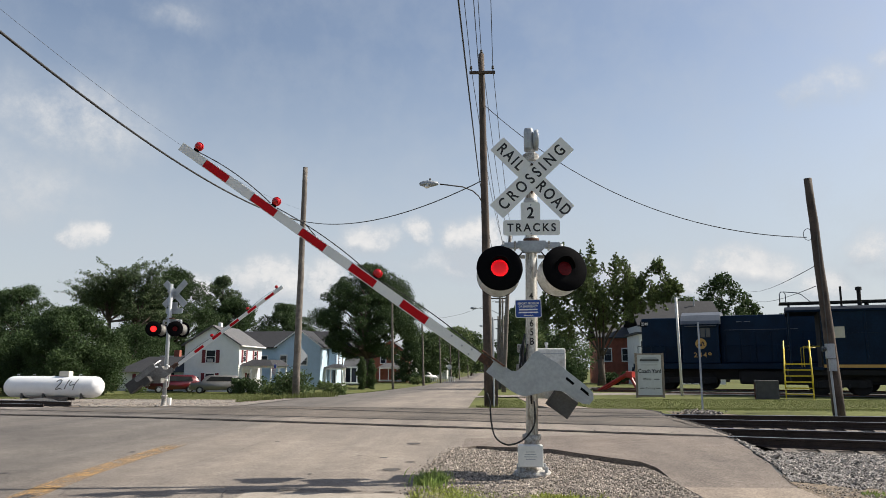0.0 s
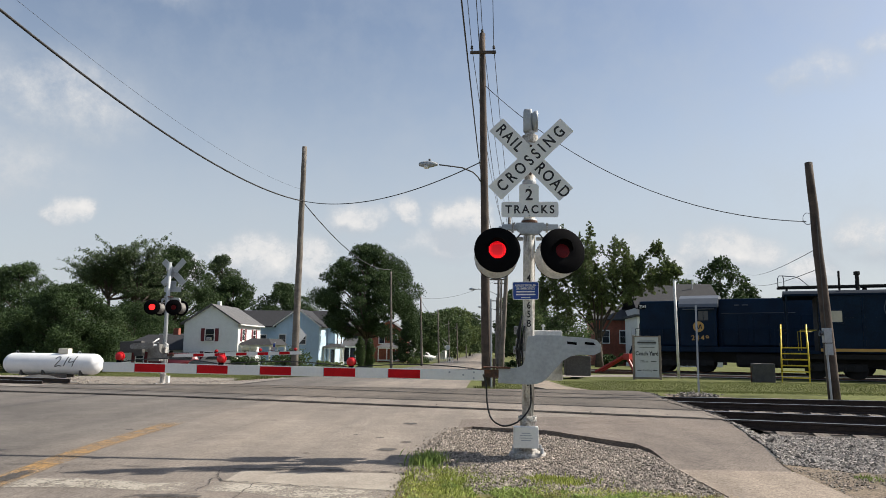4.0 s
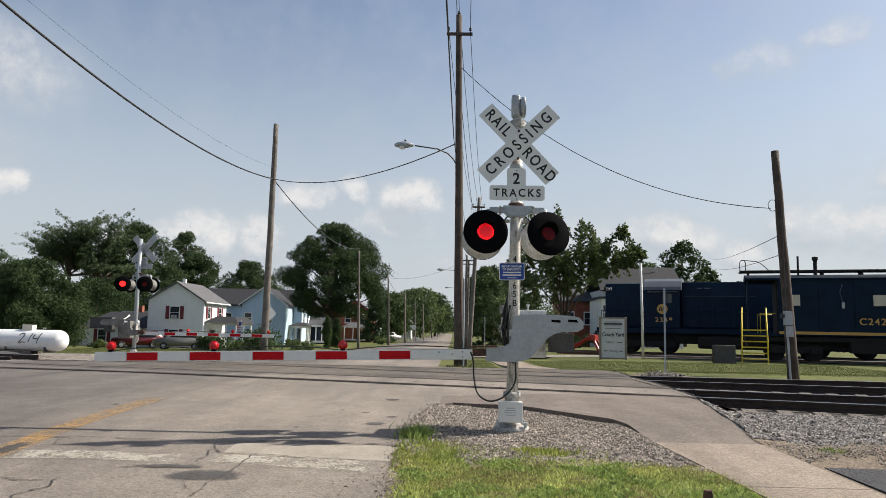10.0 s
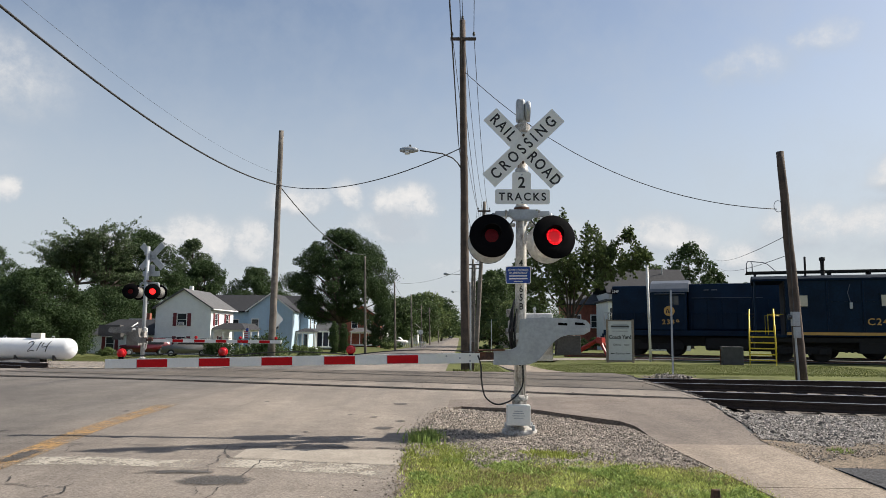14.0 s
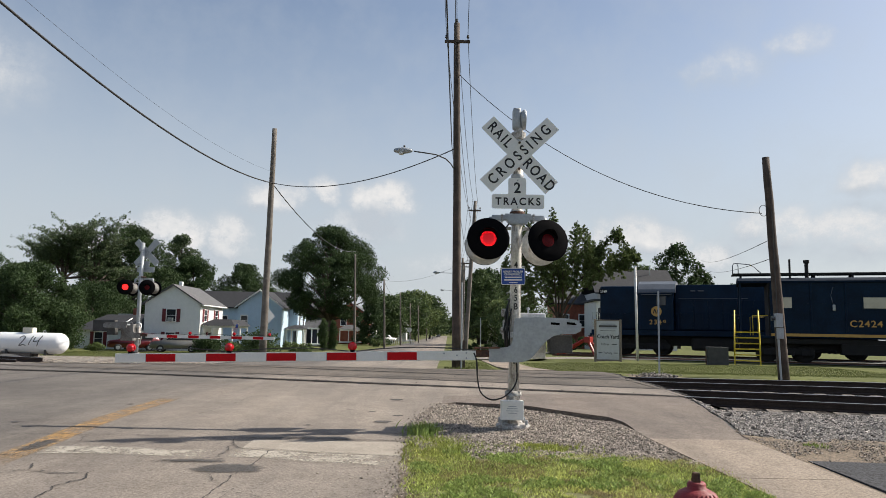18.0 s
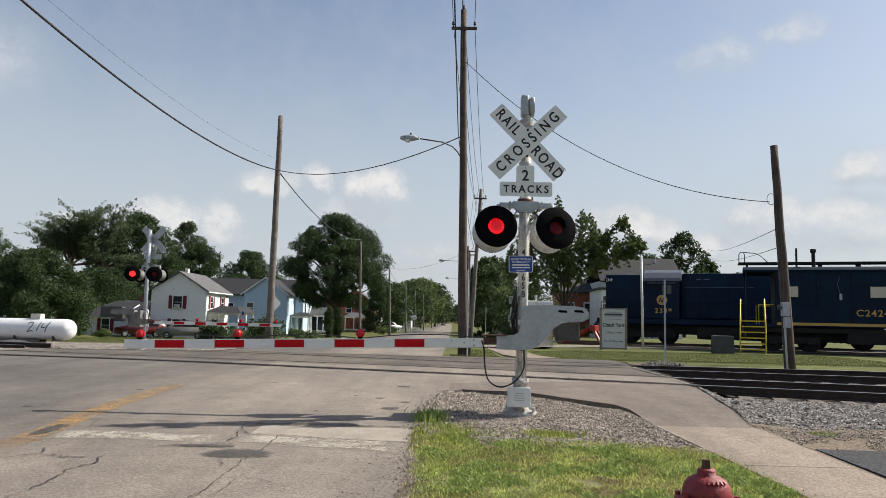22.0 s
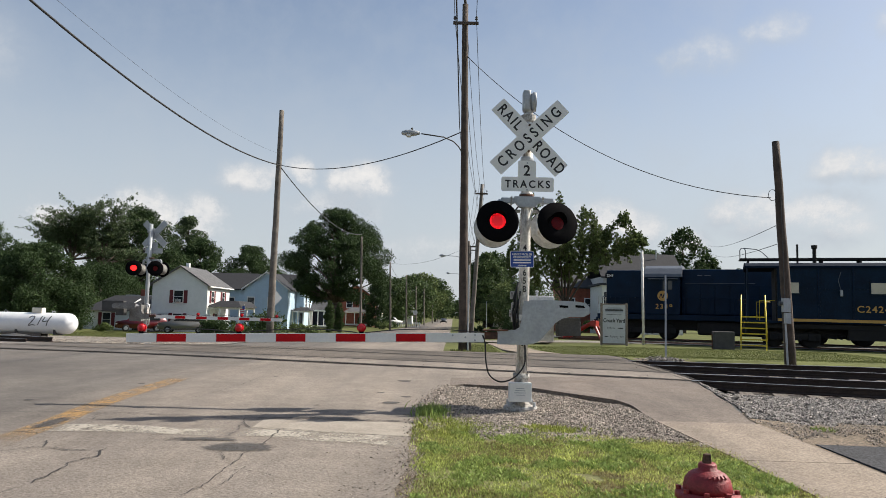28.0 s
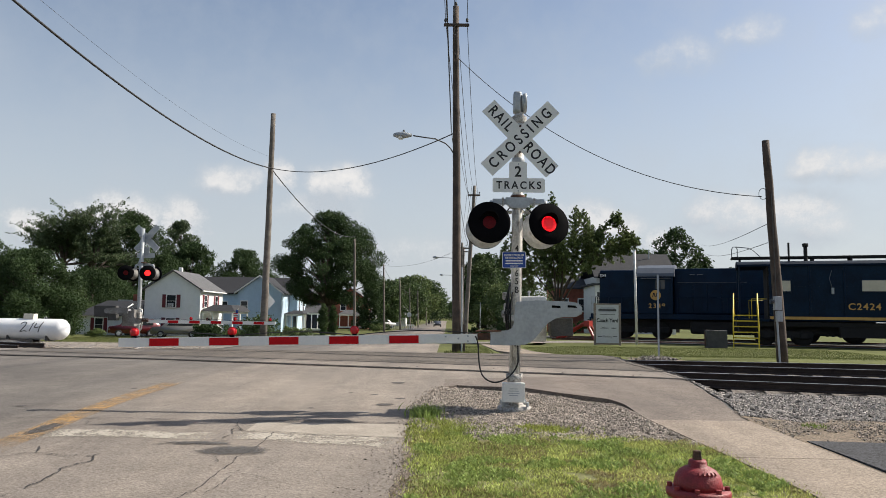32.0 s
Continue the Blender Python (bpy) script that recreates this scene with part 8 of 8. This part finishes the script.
part("emblem", lathe([(0.0, -0.012), (0.31, -0.012), (0.31, 0)], 28, "y", at=(4.05, -1.505, 2.66)), "gold", cabp, "round gold emblem")
for ex, ew, ea in ((-0.17, 0.05, 14), (-0.06, 0.05, -14), (0.06, 0.05, 14), (0.17, 0.05, -14)):
    part("emblem_mark", box(-ew / 2, -0.006, -0.13, ew / 2, 0.0, 0.13), "navy", cabp, loc=pose(4.05 + ex * 0.85, -1.518, 2.66, 0, ea, 0))
lettering("lettering", "2349", 0.40, "gold", cabp, pose(4.12, -1.512, 2.0), 0.004, 1.05, 1.25)
lh = part("long_hood", box(5.05, -0.95, 1.52, 16.2, 0.95, 4.3, 0.1), "navy", lo_, "navy long hood with doors", True)
for i in range(13):
    x = 5.4 + 0.82 * i
    part("hood_door", box(x, -0.985, 1.62, x + 0.74, -0.94, 3.35, 0.008), "navy", lh)
part("radiator_grille", box(13.2, -0.985, 3.4, 15.8, -0.94, 4.15, 0.008), "under", lh)
part("hood_rail", rod([(5.3, -1.02, 3.45), (9.2, -1.02, 3.45)], 0.015, 6), "navy_roof", lh)
part("name_line", box(6.0, -0.99, 3.90, 6.28, -0.945, 3.95), "navy_roof", lh)
part("name_line", box(6.42, -0.99, 3.90, 6.75, -0.945, 3.95), "navy_roof", lh)
for y in (-1.42, 1.42):
    bm = rod([(0.4, y, 2.55), (2.7, y, 2.55)], 0.02, 6)
    for x in (0.4, 1.2, 2.0):
        rod([(x, y, 1.5), (x, y, 2.55)], 0.018, 6, bm)
    part("handrail", bm, "navy", lo_)
    bm = rod([(5.15, y, 2.55), (16.6, y, 2.55)], 0.02, 6)
    for k in range(9):
        rod([(5.3 + 1.4 * k, y, 1.5), (5.3 + 1.4 * k, y, 2.55)], 0.018, 6, bm)
    part("handrail", bm, "navy", lo_)
part("fuel_tank", box(6.0, -1.3, 0.35, 11.0, 1.3, 1.15, 0.18), "under", lo_, "black fuel tank", True)
part("underbody", box(1.0, -0.7, 0.6, 15.8, 0.7, 1.2, 0.05), "under", lo_, "black underbody")
for x in (3.1, 13.6):
    wheelset_truck(lo_, x, 3.4, 2, 0.52)
for i in range(3):
    part("step", box(0.2, -1.45, 0.45 + 0.36 * i, 0.75, -1.1, 0.49 + 0.36 * i), "navy", lo_)
part("brake_stand", rod([(12.2, -1.3, 1.5), (12.2, -1.3, 2.45)], 0.03, 6), "navy_roof", lo_, "thin grey brake stand")
part("brake_wheel", lathe([(0.13, -0.02), (0.16, -0.02), (0.16, 0.02), (0.13, 0.02)], 14, "y", at=(12.2, -1.34, 2.4)), "navy_roof", lo_)
part("pilot", box(0.0, -1.4, 0.3, 0.12, 1.4, 1.3, 0.02), "navy", lo_)
part("coupler", box(-0.6, -0.13, 0.75, 0.0, 0.13, 1.02, 0.04), "under", lo_)
for y in (-1.2, 1.2):
    part("handrail", rod([(0.12, y, 1.4), (0.12, y, 2.6), (0.5, y * 0.9, 2.6)], 0.02, 6), "white_steel", lo_)

# ---------------------------------------------------------------- caboose
cb_ = thing("caboose", pose(14.0, 30.3, -0.02, 0, 0, -20) @ Matrix.Scale(1.04, 4), "dark navy caboose with a yellow stripe and roof walk", "caboose")
part("body", box(2.3, -1.48, 1.32, 12.2, 1.48, 3.98, 0.03), "navy", cb_, "navy riveted steel side")
bm = slab([(-1.56, 3.92), (-1.53, 4.02), (-1.3, 4.12), (-0.8, 4.22), (0, 4.27), (0.8, 4.22), (1.3, 4.12), (1.53, 4.02), (1.56, 3.92)], 0.85, 13.2)
bmesh.ops.transform(bm, matrix=Matrix(((0, 1, 0, 0), (1, 0, 0, 0), (0, 0, 1, 0), (0, 0, 0, 1))), verts=bm.verts)
bmesh.ops.recalc_face_normals(bm, faces=bm.faces)
roof_ = part("roof", bm, "navy_darkened", cb_, "arched navy roof")
for x in (2.32, 4.1, 5.6, 8.6, 10.4):
    part("side_rib", box(x, -1.53, 1.32, x + 0.09, -1.47, 4.0, 0.01), "navy", cb_)
part("side_seam", box(2.3, -1.5, 2.9, 12.2, -1.478, 2.93), "navy", cb_)
part("running_board", box(0.6, -0.42, 4.40, 13.4, 0.42, 4.44), "under", roof_, "black roof walk")
for k in range(8):
    part("walk_bracket", box(1.0 + 1.7 * k, -0.5, 4.22, 1.08 + 1.7 * k, 0.5, 4.40), "under", roof_)
part("walk_edge", box(0.6, -1.5, 4.36, 13.4, -1.40, 4.41), "under", roof_)
part("stove_pipe", lathe([(0.09, 4.2), (0.09, 4.95), (0.14, 4.97), (0.14, 5.12), (0, 5.15)], 12, at=(4.1, -0.5, 0)), "under", roof_, "black stove pipe")
part("vent_pipe", lathe([(0.05, 4.2), (0.05, 5.2), (0, 5.2)], 8, at=(3.35, -0.3, 0)), "under", roof_)
part("roof_grab", rod([(0.65, -0.4, 4.45), (0.65, -0.4, 4.90), (0.72, -0.4, 5.02), (0.85, -0.4, 5.02), (0.92, -0.4, 4.90), (0.92, -0.4, 4.45)], 0.022, 8), "navy_roof", roof_, "grey grab iron", True)
part("roof_grab", rod([(0.85, -0.4, 5.02), (1.45, -0.4, 4.95), (1.65, -0.4, 4.85), (2.05, -0.4, 4.45)], 0.022, 8), "navy_roof", roof_, "grey grab iron", True)
part("stripe", box(2.32, -1.536, 1.30, 12.2, -1.50, 1.44), "gold", cb_, "gold yellow stripe along the sill")
for x, w in ((3.02, 0.52), (7.0, 1.25), (9.6, 1.25)):
    f = part("window", box(x - w / 2 - 0.06, -1.525, 2.62, x + w / 2 + 0.06, -1.47, 3.26, 0.01), "navy", cb_, "window with a drawn blind")
    part("pane", box(x - w / 2, -1.53, 2.68, x + w / 2, -1.51, 3.2), "pane_lit", f, "pale drawn blind")
part("marker_lamp", box(5.05, -1.66, 2.55, 5.17, -1.52, 2.85, 0.02), "galv", cb_)
part("marker_bracket", rod([(5.1, -1.58, 2.8), (4.98, -1.6, 3.3), (5.1, -1.55, 3.7)], 0.015, 6), "navy_roof", cb_)
lettering("lettering", "C2424", 0.44, "gold", cb_, pose(6.45, -1.502, 1.93), 0.006, 1.05, 1.15)
part("platform", box(0.8, -1.45, 1.18, 2.3, 1.45, 1.32, 0.02), "navy", cb_)
# End wall is black instead of navy: the recess shade is coloured in.
part("end_wall", box(2.24, -1.42, 1.32, 2.30, 1.42, 3.95), "under", cb_, "end wall, coloured black for the shade of the platform recess")
for y in (-1.4, 1.4):
    part("corner_post", rod([(0.95, y, 1.3), (0.95, y, 3.95)], 0.045, 8), "navy", cb_)
    part("grab_iron", rod([(1.5, y, 1.32), (1.5, y, 2.3), (2.2, y, 2.3)], 0.022, 8), "yellow_paint", cb_, "yellow grab iron", True)
part("brake_wheel", lathe([(0.16, 2.3), (0.19, 2.31), (0.19, 2.35), (0.16, 2.36)], 16, at=(0.72, -0.8, 0)), "under", cb_)
part("brake_staff", rod([(0.72, -0.8, 1.2), (0.72, -0.8, 2.35)], 0.02, 6), "under", cb_)
part("end_rail", rod([(0.9, -1.4, 2.2), (0.9, 1.4, 2.2)], 0.025, 6), "under", cb_)
part("sill", box(0.8, -1.3, 0.95, 12.4, 1.3, 1.18, 0.02), "under", cb_, "black centre sill")
part("underbody", box(0.9, -0.65, 0.62, 12.0, 0.65, 1.0, 0.05), "under", cb_, "black underbody")
part("battery_box", box(5.4, -1.3, 0.45, 7.4, -0.8, 0.95, 0.02), "under", cb_)
for x in (3.0, 10.6):
    wheelset_truck(cb_, x, 2.5, 2, 0.43)

for nm, base, ang, n, wid in (("loco", (6.5, 41.5), -22, 44, 1.25), ("caboose", (9.0, 32.1), -20, 44, 1.25)):
    tk2 = tagged(new("railway_track"), "yard track with rusty rails and dark ties", "track", "yard tracks", "structure")
    a = radians(ang)
    for s in (-0.75, 0.75):
        p = [(base[0] + u * math.cos(a) - s * math.sin(a), base[1] + u * math.sin(a) + s * math.cos(a), -0.04) for u in (0, 30)]
        part("rail", rod(p, 0.06, 6), "rust", tk2)
    for i in range(n):
        u = 0.4 + 0.65 * i
        tb = new("tie", tie_me)
        tb.parent = tk2
        tb.matrix_basis = pose(base[0] + u * math.cos(a), base[1] + u * math.sin(a), -0.07, 0, 0, ang)

# ---------------------------------------------------------------- hydrant
hy = thing("fire_hydrant", pose(0.44, -5.6, gz(0.44, -5.6) + 0.015, 0, 0, 15) @ Matrix.Scale(0.93, 4), "weathered red cast iron fire hydrant on the lawn", "fire hydrant")
part("barrel", lathe([(0.17, -0.05), (0.17, 0.03), (0.12, 0.05), (0.115, 0.47), (0.13, 0.50)], 28), "hydrant", hy, "red cast barrel", True)
part("flange", lathe([(0.165, 0.50), (0.175, 0.51), (0.175, 0.535), (0.165, 0.545)], 28), "hydrant", hy, "bolted flange", True)
bon = part("bonnet", lathe([(0.132, 0.545), (0.131, 0.575), (0.122, 0.612), (0.1, 0.643), (0.07, 0.66), (0.052, 0.666), (0.05, 0.69), (0.043, 0.70), (0.0, 0.70)], 28), "hydrant", hy, "rounded red bonnet", True)
part("operating_nut", lathe([(0.028, 0.70), (0.022, 0.748), (0.0, 0.75)], 5), "rust", bon, "rusty operating nut")
for k in range(8):
    a = radians(45 * k + 10)
    part("bolt", lathe([(0.016, 0.544), (0.016, 0.565), (0, 0.567)], 6, at=(0.153 * math.cos(a), 0.153 * math.sin(a), 0)), "hydrant", hy)
for ang, r in ((-90, 0.075), (0, 0.055), (180, 0.055)):
    part("nozzle_cap", lathe([(r * 0.8, 0.09), (r, 0.12), (r, 0.18), (r * 0.6, 0.19), (r * 0.3, 0.19), (r * 0.3, 0.22), (0, 0.22)], 14, "x", at=(0, 0, 0)), "hydrant", hy, "", True, pose(0, 0, 0.33, 0, 0, ang))
for i in range(5):
    a = radians(-118 + 13 * i)
    part("raised_letter", box(-0.006, -0.004, -0.011, 0.006, 0.004, 0.011), "hydrant", bon, loc=pose(0.108 * math.cos(a), 0.108 * math.sin(a), 0.64, -50, 0, math.degrees(a) + 90))

# street furniture far along the road
ss = thing("street_sign", on(1.9, 52), "green street name sign on a thin post", "street sign")
part("post", rod([(0, 0, -0.1), (0, 0, 3.0)], 0.03, 8), "galv", ss)
part("name_plate", box(-0.45, -0.01, 2.85, 0.45, 0.01, 3.08), "leaf_dark", ss, "green name plate")
rs = thing("road_sign", on(-7.6, 118), "round grey road sign seen from behind", "road sign")
part("post", rod([(0, 0, -0.1), (0, 0, 2.6)], 0.03, 8), "galv", rs)
part("disc", lathe([(0, -0.01), (0.42, -0.01), (0.42, 0.01), (0, 0.01)], 20, "y", at=(0, 0, 2.6)), "sheet_white", rs)
fe = thing("picket_fence", on(-10.8, 126), "low white picket fence", "fence")
for k in range(22):
    part("picket", box(-4 + 0.36 * k, -0.02, 0, -3.85 + 0.36 * k, 0.02, 1.0), "trim_white", fe)
part("fence_rail", box(-4, 0.02, 0.7, 3.9, 0.06, 0.8), "trim_white", fe)

# ---------------------------------------------------------------- what moves
NEAR_ANGLES = [(0, 35.3), (0.5, 30.6), (1, 25.7), (1.5, 20.6), (2, 15.6), (2.5, 11.3), (3, 7.2), (3.5, 3.3), (4, 0.6), (4.4, -1.0), (4.8, -1.4), (5.5, -1.4), (32, -1.4)]
FAR_ANGLES = [(0, 37.2), (0.5, 32), (1, 26.6), (1.5, 21.8), (2, 17.3), (2.5, 12.5), (3, 8.2), (3.5, 4.4), (4, 2), (4.5, 0.4), (5, 0.0), (32, 0.0)]
FLASH, FIRST, LEFT_ON = 1.208, 1.022, 0.69


def flash_rows(phase):
    """The lit insert stands before its lens for one half of each beat and sinks behind it for the other."""
    rows, t = [], FIRST - FLASH * 2 + phase * LEFT_ON
    on = FLASH - LEFT_ON if phase else LEFT_ON
    out, back = pose(0, 0, 0), pose(0, 0.06, 0)
    state = None
    while t < 32.5:
        for when, m in ((t, back), (t + 0.04, out), (t + on, out), (t + on + 0.05, back)):
            rows.append((when, m))
        t += FLASH
    before = [r for r in rows if r[0] <= 0][-1]
    inner = [r for r in rows if 0.04 < r[0] < 31.96]
    after = [r for r in rows if r[0] >= 31.96][0]
    return [(0, before[1])] + inner + [(32, after[1])]


def motions():
    walk(near_gate, [(t, pose(0.096, -0.28, 1.292, 0, a, 0)) for t, a in NEAR_ANGLES])
    walk(far_gate, [(t, pose(0.096, 0.46, 1.42, 0, a, 0)) for t, a in FAR_ANGLES])
    for led, phase in FLASHERS:
        walk(led, flash_rows(phase))
    walk(sky_clouds, [(t, pose(0, 0, 0, 0, 0, 0.235 * (t - 6))) for t in (0, 8, 16, 24, 32)])
    walk(mover, [(t, pose(-1.2 - 0.0125 * y, y, gz(-4.0, y) + 0.012, 0, 0, -90)) for t, y in ((0, 545), (8, 450), (16, 357), (24, 265), (32, 172))])


motions()
